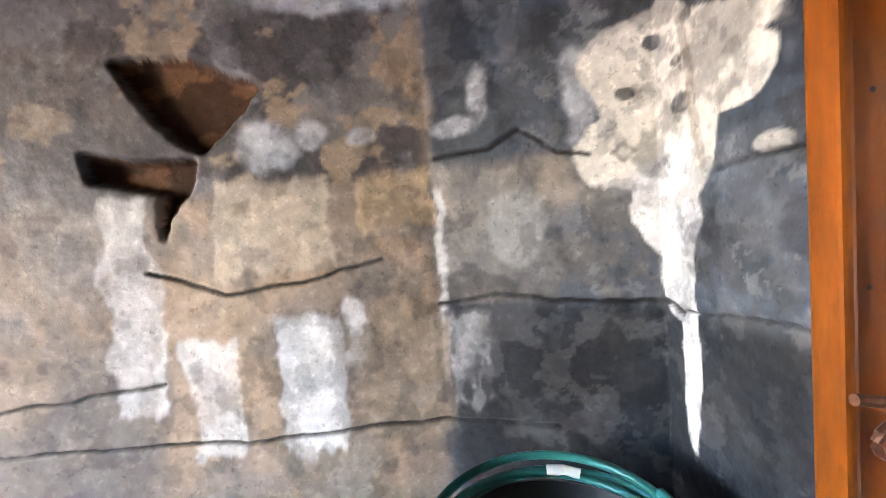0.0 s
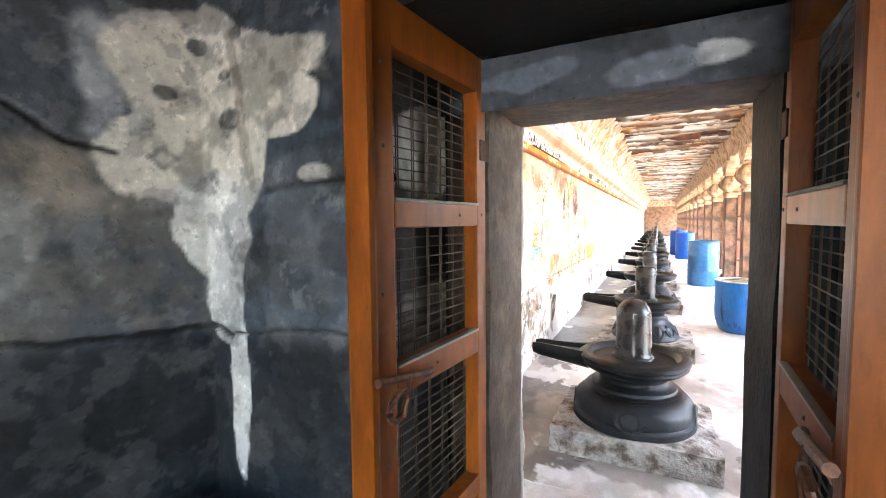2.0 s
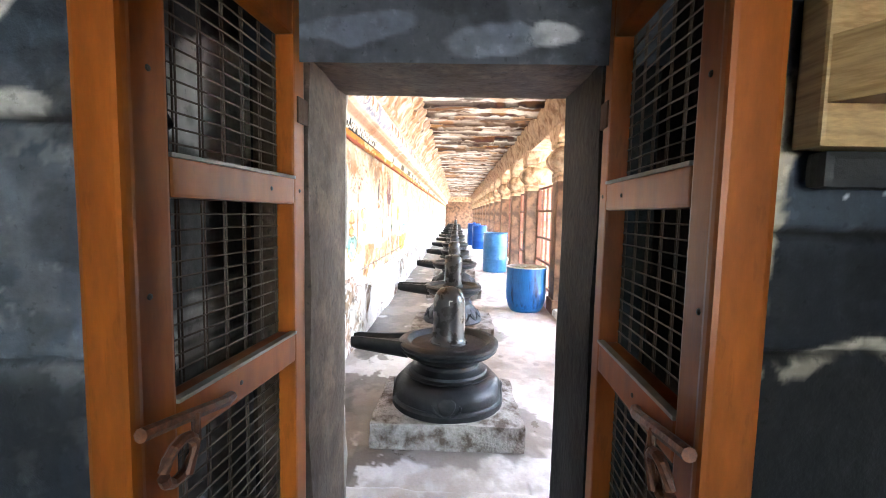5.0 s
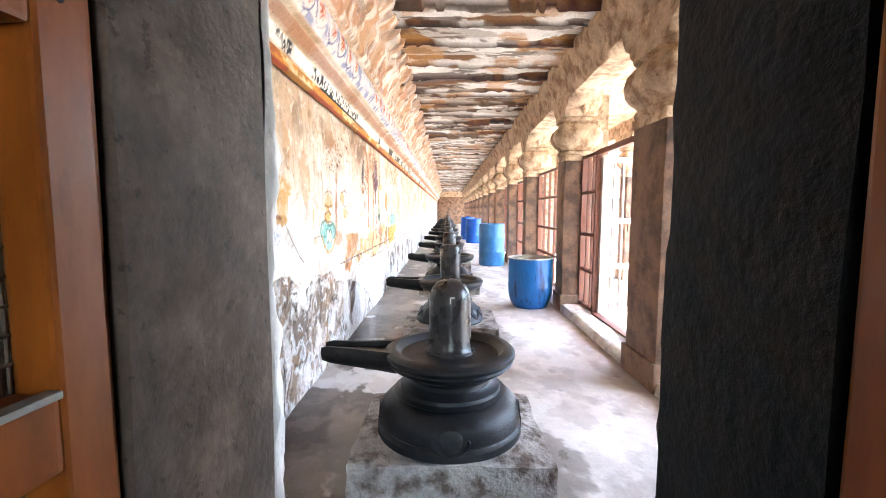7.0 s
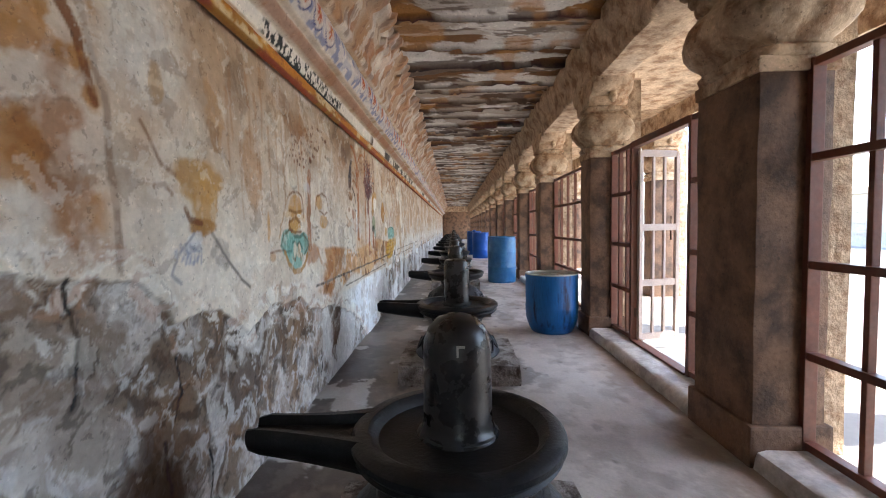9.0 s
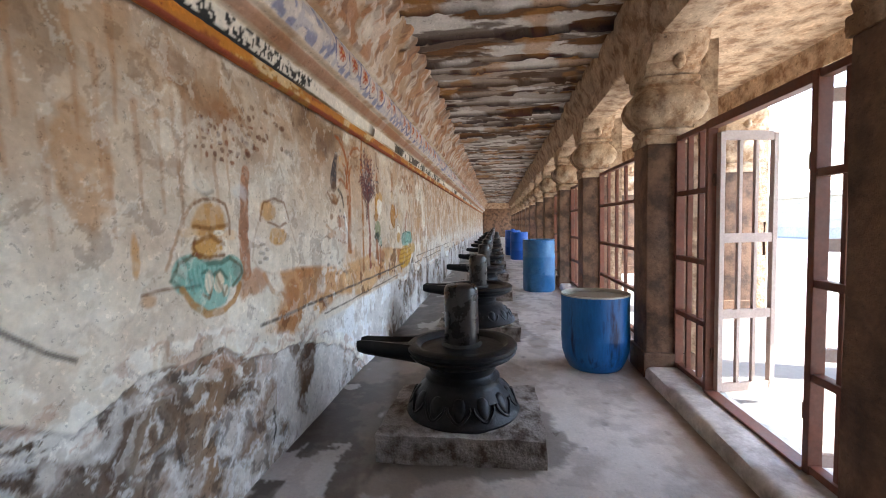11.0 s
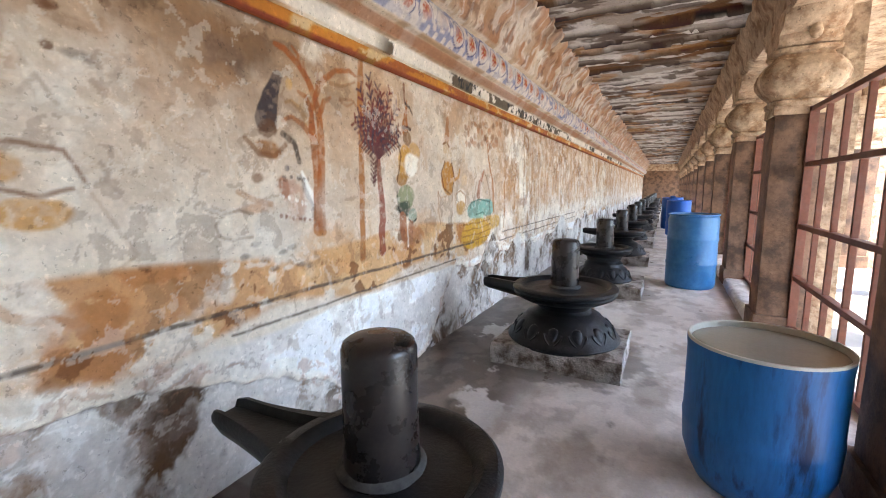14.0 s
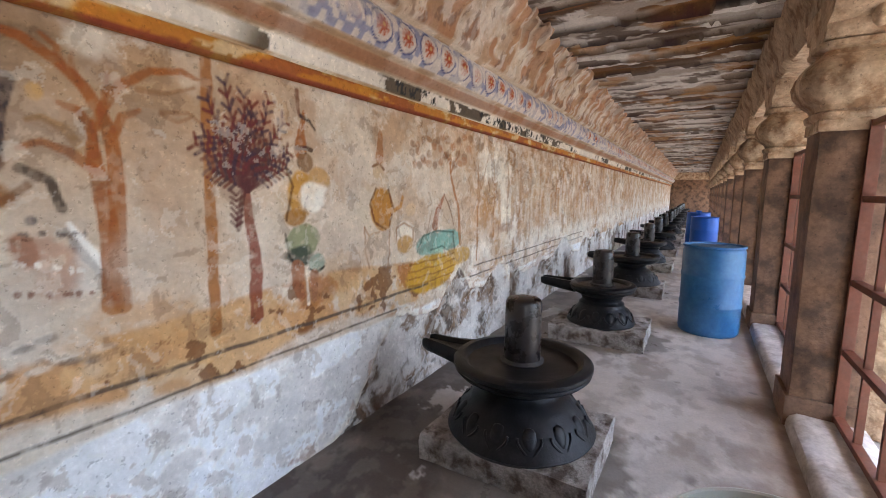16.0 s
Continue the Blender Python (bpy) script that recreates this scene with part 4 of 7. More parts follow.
pt.blob(6.759, 1.199, 0.006, 0.008, (0.76, 0.72, 0.66), 0.75, soft=0.3, rag=1.4, worn=0.3)
pt.blob(6.777, 1.118, 0.009, 0.007, (0.24, 0.11, 0.08), 0.75, soft=0.3, rag=1.4, worn=0.3)
pt.blob(6.391, 0.982, 0.025, 0.013, (0.15, 0.125, 0.11), 0.6, soft=0.35, rag=2.0, worn=0.3)
pt.blob(6.410, 0.939, 0.026, 0.012, (0.70, 0.64, 0.56), 0.6, soft=0.35, rag=2.0, worn=0.3)
pt.blob(6.441, 1.030, 0.026, 0.012, (0.15, 0.125, 0.11), 0.6, soft=0.35, rag=2.0, worn=0.3)
pt.blob(6.459, 0.940, 0.027, 0.013, (0.70, 0.64, 0.56), 0.6, soft=0.35, rag=2.0, worn=0.3)
pt.blob(6.485, 0.956, 0.027, 0.013, (0.15, 0.125, 0.11), 0.6, soft=0.35, rag=2.0, worn=0.3)
pt.blob(6.515, 1.014, 0.028, 0.012, (0.70, 0.64, 0.56), 0.6, soft=0.35, rag=2.0, worn=0.3)
pt.blob(6.533, 0.907, 0.029, 0.013, (0.15, 0.125, 0.11), 0.6, soft=0.35, rag=2.0, worn=0.3)
pt.blob(6.565, 0.980, 0.030, 0.014, (0.70, 0.64, 0.56), 0.6, soft=0.35, rag=2.0, worn=0.3)
pt.blob(6.592, 0.979, 0.030, 0.013, (0.15, 0.125, 0.11), 0.6, soft=0.35, rag=2.0, worn=0.3)
pt.blob(6.614, 0.892, 0.031, 0.014, (0.70, 0.64, 0.56), 0.6, soft=0.35, rag=2.0, worn=0.3)
pt.blob(6.650, 0.996, 0.032, 0.014, (0.15, 0.125, 0.11), 0.6, soft=0.35, rag=2.0, worn=0.3)
pt.blob(6.675, 0.931, 0.033, 0.014, (0.70, 0.64, 0.56), 0.6, soft=0.35, rag=2.0, worn=0.3)
pt.blob(6.703, 0.898, 0.034, 0.014, (0.15, 0.125, 0.11), 0.6, soft=0.35, rag=2.0, worn=0.3)
pt.blob(6.741, 0.995, 0.034, 0.014, (0.70, 0.64, 0.56), 0.6, soft=0.35, rag=2.0, worn=0.3)
pt.blob(6.765, 0.883, 0.035, 0.015, (0.15, 0.125, 0.11), 0.6, soft=0.35, rag=2.0, worn=0.3)
pt.blob(6.800, 0.919, 0.036, 0.015, (0.70, 0.64, 0.56), 0.6, soft=0.35, rag=2.0, worn=0.3)
# bare forked tree
pt.stroke([(6.837, 1.063), (6.846, 1.282), (6.833, 1.446), (6.82, 1.558), (6.821, 1.65)], 0.034, (0.33, 0.115, 0.045), 0.85, 0.55, 0.02, 0.3)
pt.stroke([(6.866, 1.057), (6.866, 1.28), (6.875, 1.475), (6.882, 1.629), (6.857, 1.718), (6.809, 1.799), (6.743, 1.861), (6.67, 1.909), (6.624, 1.921)], 0.03, (0.33, 0.115, 0.045), 0.85, 0.4, 0.02, 0.3)
pt.stroke([(6.819, 1.586), (6.819, 1.677), (6.788, 1.722), (6.739, 1.737)], 0.02, (0.33, 0.115, 0.045), 0.8, 0.4, 0.02, 0.3)
pt.stroke([(6.833, 1.675), (6.863, 1.741), (6.886, 1.843)], 0.016, (0.33, 0.115, 0.045), 0.8, 0.4, 0.02, 0.3)
pt.stroke([(6.885, 1.648), (6.918, 1.718), (6.976, 1.751)], 0.018, (0.33, 0.115, 0.045), 0.8, 0.4, 0.02, 0.3)
pt.stroke([(6.858, 1.728), (6.914, 1.816), (7.015, 1.897), (7.14, 1.918), (7.194, 1.901)], 0.016, (0.33, 0.115, 0.045), 0.8, 0.5, 0.02, 0.3)
pt.stroke([(6.81, 1.539), (6.752, 1.591), (6.69, 1.611), (6.638, 1.587)], 0.018, (0.33, 0.115, 0.045), 0.75, 0.4, 0.02, 0.3)
pt.stroke([(6.786, 1.597), (6.747, 1.663), (6.697, 1.689), (6.666, 1.676)], 0.015, (0.36, 0.20, 0.09), 0.7, 0.4, 0.02, 0.3)
pt.stroke([(6.756, 1.847), (6.747, 1.903), (6.71, 1.933)], 0.012, (0.33, 0.115, 0.045), 0.7, 0.4, 0.02, 0.3)
pt.stroke([(6.802, 1.801), (6.779, 1.87), (6.788, 1.898)], 0.01, (0.33, 0.115, 0.045), 0.7, 0.4, 0.02, 0.3)
pt.stroke([(6.976, 1.824), (7.071, 1.823), (7.18, 1.866)], 0.011, (0.30, 0.15, 0.08), 0.6, 0.5, 0.02, 0.3)
pt.stroke([(7.046, 1.748), (7.105, 1.726), (7.161, 1.749)], 0.009, (0.30, 0.15, 0.08), 0.6, 0.5, 0.02, 0.3)
pt.stroke([(7.046, 1.758), (7.151, 1.764), (7.194, 1.738)], 0.009, (0.30, 0.15, 0.08), 0.6, 0.5, 0.02, 0.3)
pt.blob(6.684, 1.757, 0.021, 0.026, (0.55, 0.32, 0.12), 0.7, soft=0.3, rag=0.5, worn=0.3)
pt.blob(6.958, 1.229, 0.115, 0.147, (0.56, 0.47, 0.38), 0.5, soft=0.5, rag=1.2, worn=0.3)
pt.blob(7.071, 1.543, 0.105, 0.171, (0.48, 0.32, 0.21), 0.5, soft=0.5, rag=1.3, worn=0.3)
pt.blob(6.836, 1.937, 0.078, 0.053, PALE, 0.6, soft=0.4, rag=1.0, worn=0.3)
pt.blob(6.933, 0.966, 0.230, 0.103, (0.53, 0.285, 0.125), 0.55, soft=0.4, rag=1.0, worn=0.5)
# dividing post
pt.stroke([(7.23, 2.028), (7.217, 1.55), (7.204, 0.855)], 0.023, (0.36, 0.15, 0.06), 0.9, 1.0, 0.02, 0.3)
# dark leafy tree
pt.stroke([(7.406, 0.88), (7.414, 1.121), (7.398, 1.254), (7.38, 1.357), (7.384, 1.508)], 0.036, (0.25, 0.075, 0.055), 0.85, 0.45, 0.02, 0.3)
pt.stroke([(7.332, 1.297), (7.343, 1.384), (7.369, 1.458)], 0.012, (0.135, 0.065, 0.065), 0.8, 1.0, 0.02, 0.3)
pt.blob(7.410, 1.720, 0.148, 0.152, (0.34, 0.16, 0.11), 0.55, soft=0.35, rag=1.3, worn=0.4)
for k in range(17):
    a = radians(18 + 144 * k / 16)
    r = 0.36 + 0.10 * math.sin(k * 2.7)
    x, z = 7.391 + 0.62 * r * math.cos(a), 1.463 + 1.02 * r * math.sin(a)
    pt.stroke([(7.391, 1.463), (7.391 + 0.3 * r * math.cos(a), 1.463 + 0.5 * r * math.sin(a)), (x, z)], 0.009, (0.135, 0.065, 0.065), 0.85, 0.5)
    for s in range(7):
        f = 0.34 + 0.11 * s
        bx, bz = 7.391 + f * (x - 7.391), 1.463 + f * (z - 1.463)
        for sd in (-1, 1):
            b = a + sd * 0.85
            pt.stroke([(bx, bz), (bx + 0.036 * math.cos(b), bz + 0.05 * math.sin(b))], 0.0065, ((0.10, 0.07, 0.085), (0.17, 0.06, 0.05))[(k + s) % 2], 0.85)
pt.stroke([(7.322, 1.31), (7.302, 1.331)], 0.006, (0.135, 0.065, 0.065), 0.8, 1.0, 0.02, 0.3)
pt.stroke([(7.322, 1.31), (7.351, 1.328)], 0.006, (0.135, 0.065, 0.065), 0.8, 1.0, 0.02, 0.3)
pt.stroke([(7.324, 1.337), (7.303, 1.358)], 0.006, (0.135, 0.065, 0.065), 0.8, 1.0, 0.02, 0.3)
pt.stroke([(7.324, 1.337), (7.352, 1.356)], 0.006, (0.135, 0.065, 0.065), 0.8, 1.0, 0.02, 0.3)
pt.stroke([(7.325, 1.365), (7.305, 1.385)], 0.006, (0.135, 0.065, 0.065), 0.8, 1.0, 0.02, 0.3)
pt.stroke([(7.325, 1.365), (7.354, 1.383)], 0.006, (0.135, 0.065, 0.065), 0.8, 1.0, 0.02, 0.3)
pt.stroke([(7.327, 1.392), (7.307, 1.412)], 0.006, (0.135, 0.065, 0.065), 0.8, 1.0, 0.02, 0.3)
pt.stroke([(7.327, 1.392), (7.356, 1.411)], 0.006, (0.135, 0.065, 0.065), 0.8, 1.0, 0.02, 0.3)
pt.stroke([(7.329, 1.419), (7.308, 1.438)], 0.006, (0.135, 0.065, 0.065), 0.8, 1.0, 0.02, 0.3)
pt.stroke([(7.329, 1.419), (7.357, 1.438)], 0.006, (0.135, 0.065, 0.065), 0.8, 1.0, 0.02, 0.3)
pt.stroke([(7.33, 1.446), (7.31, 1.465)], 0.006, (0.135, 0.065, 0.065), 0.8, 1.0, 0.02, 0.3)
pt.stroke([(7.33, 1.446), (7.359, 1.465)], 0.006, (0.135, 0.065, 0.065), 0.8, 1.0, 0.02, 0.3)
# standing figure in a green skirt, as plain patches of paint
pt.stroke([(7.725, 1.854), (7.702, 1.754), (7.698, 1.662)], 0.01, (0.36, 0.14, 0.06), 0.95, 4.2, 0.02, 0.3)
pt.stroke([(7.683, 1.955), (7.686, 1.875), (7.695, 1.836)], 0.012, (0.2, 0.09, 0.06), 0.8, 0.7, 0.02, 0.3)
pt.stroke([(7.702, 1.837), (7.764, 1.818), (7.801, 1.78)], 0.009, INK, 0.8, 0.6, 0.02, 0.3)
pt.blob(7.729, 1.608, 0.056, 0.051, (0.25, 0.15, 0.09), 0.9, soft=0.15, rag=0.4, worn=0.3)
pt.stroke([(7.666, 1.676), (7.732, 1.682), (7.773, 1.674)], 0.012, (0.09, 0.06, 0.05), 0.85, 1.0, 0.02, 0.3)
pt.blob(7.703, 1.445, 0.096, 0.114, (0.50, 0.25, 0.06), 0.92, soft=0.12, rag=0.4, worn=0.3)
pt.blob(7.814, 1.525, 0.072, 0.059, (0.52, 0.30, 0.12), 0.85, soft=0.15, rag=0.5, worn=0.3)
pt.blob(7.778, 1.430, 0.086, 0.077, (0.78, 0.74, 0.66), 0.85, soft=0.2, rag=0.9, worn=0.2)
pt.blob(7.654, 1.332, 0.072, 0.045, (0.36, 0.17, 0.05), 0.85, soft=0.2, rag=0.5, worn=0.3)
pt.stroke([(7.609, 1.569), (7.64, 1.487), (7.614, 1.39), (7.597, 1.321)], 0.007, (0.12, 0.07, 0.04), 0.7, 1.0, 0.02, 0.3)
pt.blob(7.696, 1.213, 0.119, 0.082, (0.27, 0.28, 0.17), 0.95, soft=0.1, rag=0.4, worn=0.3)
pt.blob(7.681, 1.135, 0.103, 0.052, (0.085, 0.10, 0.085), 0.9, soft=0.2, rag=0.9, worn=0.3)
pt.blob(7.788, 1.082, 0.053, 0.055, (0.28, 0.33, 0.26), 0.95, soft=0.15, rag=0.4, worn=0.3)
pt.stroke([(7.731, 1.06), (7.786, 1.03), (7.836, 1.054)], 0.006, INK, 0.85, 1.0, 0.02, 0.3)
pt.stroke([(7.58, 1.252), (7.603, 1.151), (7.635, 1.089)], 0.006, INK, 0.7, 1.0, 0.02, 0.3)
pt.stroke([(7.656, 1.071), (7.655, 0.968), (7.672, 0.92)], 0.045, (0.33, 0.14, 0.08), 0.85, 0.6, 0.02, 0.3)
pt.stroke([(7.769, 1.023), (7.756, 0.887)], 0.03, (0.34, 0.16, 0.10), 0.75, 0.6, 0.02, 0.3)
pt.stroke([(7.715, 1.047), (7.715, 0.864)], 0.008, PALE, 0.7, 1.0, 0.02, 0.3)
# second figure with a pot, and the small seated one
pt.stroke([(8.334, 1.812), (8.325, 1.673)], 0.022, (0.38, 0.17, 0.08), 0.9, 1.8, 0.02, 0.3)
pt.blob(8.313, 1.592, 0.062, 0.049, (0.52, 0.36, 0.22), 0.8, soft=0.2, rag=0.5, worn=0.3)
pt.stroke([(8.253, 1.617), (8.325, 1.638), (8.376, 1.605)], 0.008, UMBER, 0.8, 1.0, 0.02, 0.3)
pt.blob(8.348, 1.354, 0.110, 0.144, (0.46, 0.21, 0.055), 0.95, soft=0.1, rag=0.35, worn=0.3)
pt.stroke([(8.282, 1.479), (8.237, 1.392), (8.278, 1.267), (8.375, 1.225)], 0.008, (0.17, 0.08, 0.03), 0.8, 1.0, 0.02, 0.3)
pt.stroke([(8.409, 1.48), (8.469, 1.351), (8.418, 1.241)], 0.008, (0.17, 0.08, 0.03), 0.8, 1.0, 0.02, 0.3)
pt.stroke([(8.456, 1.332), (8.545, 1.367), (8.572, 1.425)], 0.014, (0.46, 0.21, 0.055), 0.8, 1.0, 0.02, 0.3)
pt.stroke([(8.18, 1.238), (8.187, 1.08), (8.217, 0.987)], 0.006, (0.36, 0.2, 0.12), 0.7, 1.0, 0.02, 0.3)
pt.stroke([(8.417, 1.211), (8.415, 1.053), (8.401, 0.96)], 0.006, (0.36, 0.2, 0.12), 0.7, 1.0, 0.02, 0.3)
pt.stroke([(8.18, 1.238), (8.221, 1.183), (8.317, 1.204)], 0.006, (0.36, 0.2, 0.12), 0.7, 1.0, 0.02, 0.3)
pt.blob(8.286, 1.105, 0.113, 0.087, (0.62, 0.46, 0.32), 0.5, soft=0.3, rag=0.6, worn=0.3)
pt.blob(8.597, 1.190, 0.102, 0.071, PALE, 0.85, soft=0.2, rag=0.4, worn=0.3)
pt.stroke([(8.504, 1.139), (8.499, 1.216), (8.598, 1.249), (8.702, 1.202), (8.695, 1.122)], 0.007, (0.36, 0.2, 0.12), 0.75, 1.0, 0.02, 0.3)
pt.blob(8.603, 1.102, 0.089, 0.064, (0.5, 0.28, 0.1), 0.9, soft=0.15, rag=0.4, worn=0.3)
pt.blob(8.667, 1.337, 0.063, 0.047, (0.6, 0.42, 0.26), 0.8, soft=0.2, rag=0.5, worn=0.3)
pt.stroke([(8.653, 1.404), (8.753, 1.423), (8.783, 1.362)], 0.007, (0.4, 0.3, 0.22), 0.6, 1.0, 0.02, 0.3)
pt.stroke([(9.143, 1.443), (9.039, 1.312), (9.006, 1.203)], 0.012, (0.38, 0.16, 0.10), 0.85, 3.6, 0.02, 0.3)
pt.stroke([(9.143, 1.443), (9.237, 1.319), (9.288, 1.186)], 0.006, UMBER, 0.7, 1.0, 0.02, 0.3)
pt.stroke([(8.955, 1.315), (8.915, 1.209), (8.876, 1.126)], 0.007, (0.34, 0.22, 0.16), 0.6, 1.0, 0.02, 0.3)
pt.blob(8.924, 1.070, 0.180, 0.087, TEAL, 0.95, soft=0.1, rag=0.3, worn=0.15)
pt.blob(9.195, 1.076, 0.225, 0.080, TEAL, 0.95, soft=0.1, rag=0.3, worn=0.15)
pt.blob(9.026, 0.957, 0.112, 0.072, (0.34, 0.52, 0.42), 0.95, soft=0.12, rag=0.4, worn=0.15)
pt.stroke([(8.753, 1.033), (8.829, 1.139), (9.015, 1.159), (9.289, 1.129), (9.302, 0.994)], 0.007, (0.09, 0.16, 0.14), 0.85, 1.0, 0.02, 0.3)
pt.stroke([(8.933, 1.025), (9.104, 1.034), (9.244, 0.972)], 0.006, (0.09, 0.16, 0.14), 0.8, 1.0, 0.02, 0.3)
pt.blob(8.959, 0.845, 0.354, 0.143, (0.56, 0.31, 0.05), 0.95, soft=0.08, rag=0.25, worn=0.3)
pt.blob(9.343, 0.917, 0.263, 0.078, (0.54, 0.30, 0.06), 0.85, soft=0.12, rag=0.4, worn=0.3)
pt.stroke([(8.651, 0.943), (8.975, 0.941), (9.303, 0.955)], 0.005, (0.28, 0.14, 0.04), 0.75, 1.0, 0.02, 0.3)
pt.stroke([(8.651, 0.889), (8.975, 0.887), (9.304, 0.902)], 0.005, (0.28, 0.14, 0.04), 0.75, 1.0, 0.02, 0.3)
pt.stroke([(8.651, 0.836), (8.976, 0.833), (9.305, 0.849)], 0.005, (0.28, 0.14, 0.04), 0.75, 1.0, 0.02, 0.3)
pt.stroke([(8.65, 0.782), (8.976, 0.779), (9.306, 0.795)], 0.005, (0.28, 0.14, 0.04), 0.75, 1.0, 0.02, 0.3)
pt.stroke([(9.412, 1.021), (9.374, 1.324), (9.25, 1.602), (9.228, 1.758)], 0.02, (0.37, 0.16, 0.075), 0.85, 0.5, 0.02, 0.3)
pt.stroke([(9.25, 1.625), (9.372, 1.769), (9.42, 1.866)], 0.011, (0.37, 0.16, 0.075), 0.75, 0.5, 0.02, 0.3)
pt.stroke([(9.248, 1.693), (9.137, 1.773), (9.076, 1.803)], 0.01, (0.37, 0.16, 0.075), 0.75, 0.5, 0.02, 0.3)
pt.stroke([(9.742, 0.839), (9.749, 1.261), (9.82, 1.572)], 0.013, (0.36, 0.19, 0.10), 0.8, 0.6, 0.02, 0.3)
pt.stroke([(9.824, 1.494), (9.949, 1.76)], 0.009, (0.36, 0.19, 0.10), 0.7, 0.5, 0.02, 0.3)
pt.stroke([(9.798, 1.52), (9.707, 1.72)], 0.009, (0.36, 0.19, 0.10), 0.7, 0.5, 0.02, 0.3)
pt.blob(8.683, 1.744, 0.031, 0.027, (0.24, 0.12, 0.07), 0.6, soft=0.25, rag=1.0, worn=0.3)
pt.blob(8.727, 1.659, 0.032, 0.027, (0.40, 0.18, 0.09), 0.6, soft=0.25, rag=1.0, worn=0.3)
pt.blob(8.699, 1.802, 0.032, 0.027, (0.24, 0.12, 0.07), 0.6, soft=0.25, rag=1.0, worn=0.3)
pt.blob(8.757, 1.802, 0.032, 0.028, (0.40, 0.18, 0.09), 0.6, soft=0.25, rag=1.0, worn=0.3)
pt.blob(8.788, 1.660, 0.033, 0.028, (0.24, 0.12, 0.07), 0.6, soft=0.25, rag=1.0, worn=0.3)
pt.blob(8.764, 1.758, 0.033, 0.027, (0.40, 0.18, 0.09), 0.6, soft=0.25, rag=1.0, worn=0.3)
pt.blob(8.834, 1.845, 0.034, 0.028, (0.24, 0.12, 0.07), 0.6, soft=0.25, rag=1.0, worn=0.3)
pt.blob(8.849, 1.693, 0.035, 0.028, (0.40, 0.18, 0.09), 0.6, soft=0.25, rag=1.0, worn=0.3)
pt.blob(8.835, 1.710, 0.034, 0.028, (0.24, 0.12, 0.07), 0.6, soft=0.25, rag=1.0, worn=0.3)
pt.blob(8.913, 1.860, 0.035, 0.028, (0.40, 0.18, 0.09), 0.6, soft=0.25, rag=1.0, worn=0.3)
pt.blob(8.912, 1.749, 0.035, 0.028, (0.24, 0.12, 0.07), 0.6, soft=0.25, rag=1.0, worn=0.3)
pt.blob(8.912, 1.676, 0.035, 0.028, (0.40, 0.18, 0.09), 0.6, soft=0.25, rag=1.0, worn=0.3)
pt.blob(8.992, 1.842, 0.037, 0.030, (0.24, 0.12, 0.07), 0.6, soft=0.25, rag=1.0, worn=0.3)
pt.blob(8.976, 1.811, 0.037, 0.030, (0.40, 0.18, 0.09), 0.6, soft=0.25, rag=1.0, worn=0.3)
pt.blob(8.994, 1.670, 0.037, 0.030, (0.24, 0.12, 0.07), 0.6, soft=0.25, rag=1.0, worn=0.3)
pt.blob(9.072, 1.800, 0.038, 0.029, (0.40, 0.18, 0.09), 0.6, soft=0.25, rag=1.0, worn=0.3)
pt.blob(9.043, 1.861, 0.037, 0.029, (0.24, 0.12, 0.07), 0.6, soft=0.25, rag=1.0, worn=0.3)
pt.blob(9.082, 1.698, 0.039, 0.030, (0.40, 0.18, 0.09), 0.6, soft=0.25, rag=1.0, worn=0.3)
pt.blob(9.152, 1.747, 0.040, 0.030, (0.24, 0.12, 0.07), 0.6, soft=0.25, rag=1.0, worn=0.3)
pt.blob(9.115, 1.883, 0.039, 0.030, (0.40, 0.18, 0.09), 0.6, soft=0.25, rag=1.0, worn=0.3)
pt.blob(9.174, 1.754, 0.040, 0.031, (0.24, 0.12, 0.07), 0.6, soft=0.25, rag=1.0, worn=0.3)
pt.blob(9.232, 1.703, 0.041, 0.032, (0.40, 0.18, 0.09), 0.6, soft=0.25, rag=1.0, worn=0.3)
pt.blob(9.193, 1.873, 0.041, 0.031, (0.24, 0.12, 0.07), 0.6, soft=0.25, rag=1.0, worn=0.3)
pt.blob(9.270, 1.823, 0.043, 0.031, (0.40, 0.18, 0.09), 0.6, soft=0.25, rag=1.0, worn=0.3)
pt.blob(9.312, 1.687, 0.043, 0.032, (0.24, 0.12, 0.07), 0.6, soft=0.25, rag=1.0, worn=0.3)
pt.blob(9.278, 1.833, 0.042, 0.031, (0.40, 0.18, 0.09), 0.6, soft=0.25, rag=1.0, worn=0.3)
pt.blob(9.369, 1.885, 0.045, 0.032, (0.24, 0.12, 0.07), 0.6, soft=0.25, rag=1.0, worn=0.3)
pt.blob(9.392, 1.707, 0.046, 0.032, (0.40, 0.18, 0.09), 0.6, soft=0.25, rag=1.0, worn=0.3)
pt.blob(9.372, 1.779, 0.045, 0.032, (0.24, 0.12, 0.07), 0.6, soft=0.25, rag=1.0, worn=0.3)
pt.blob(9.471, 1.922, 0.046, 0.032, (0.40, 0.18, 0.09), 0.6, soft=0.25, rag=1.0, worn=0.3)
pt.blob(9.473, 1.761, 0.046, 0.033, (0.24, 0.12, 0.07), 0.6, soft=0.25, rag=1.0, worn=0.3)
pt.blob(9.474, 1.729, 0.047, 0.033, (0.40, 0.18, 0.09), 0.6, soft=0.25, rag=1.0, worn=0.3)
pt.blob(9.576, 1.922, 0.048, 0.034, (0.24, 0.12, 0.07), 0.6, soft=0.25, rag=1.0, worn=0.3)
pt.blob(9.556, 1.832, 0.049, 0.033, (0.40, 0.18, 0.09), 0.6, soft=0.25, rag=1.0, worn=0.3)
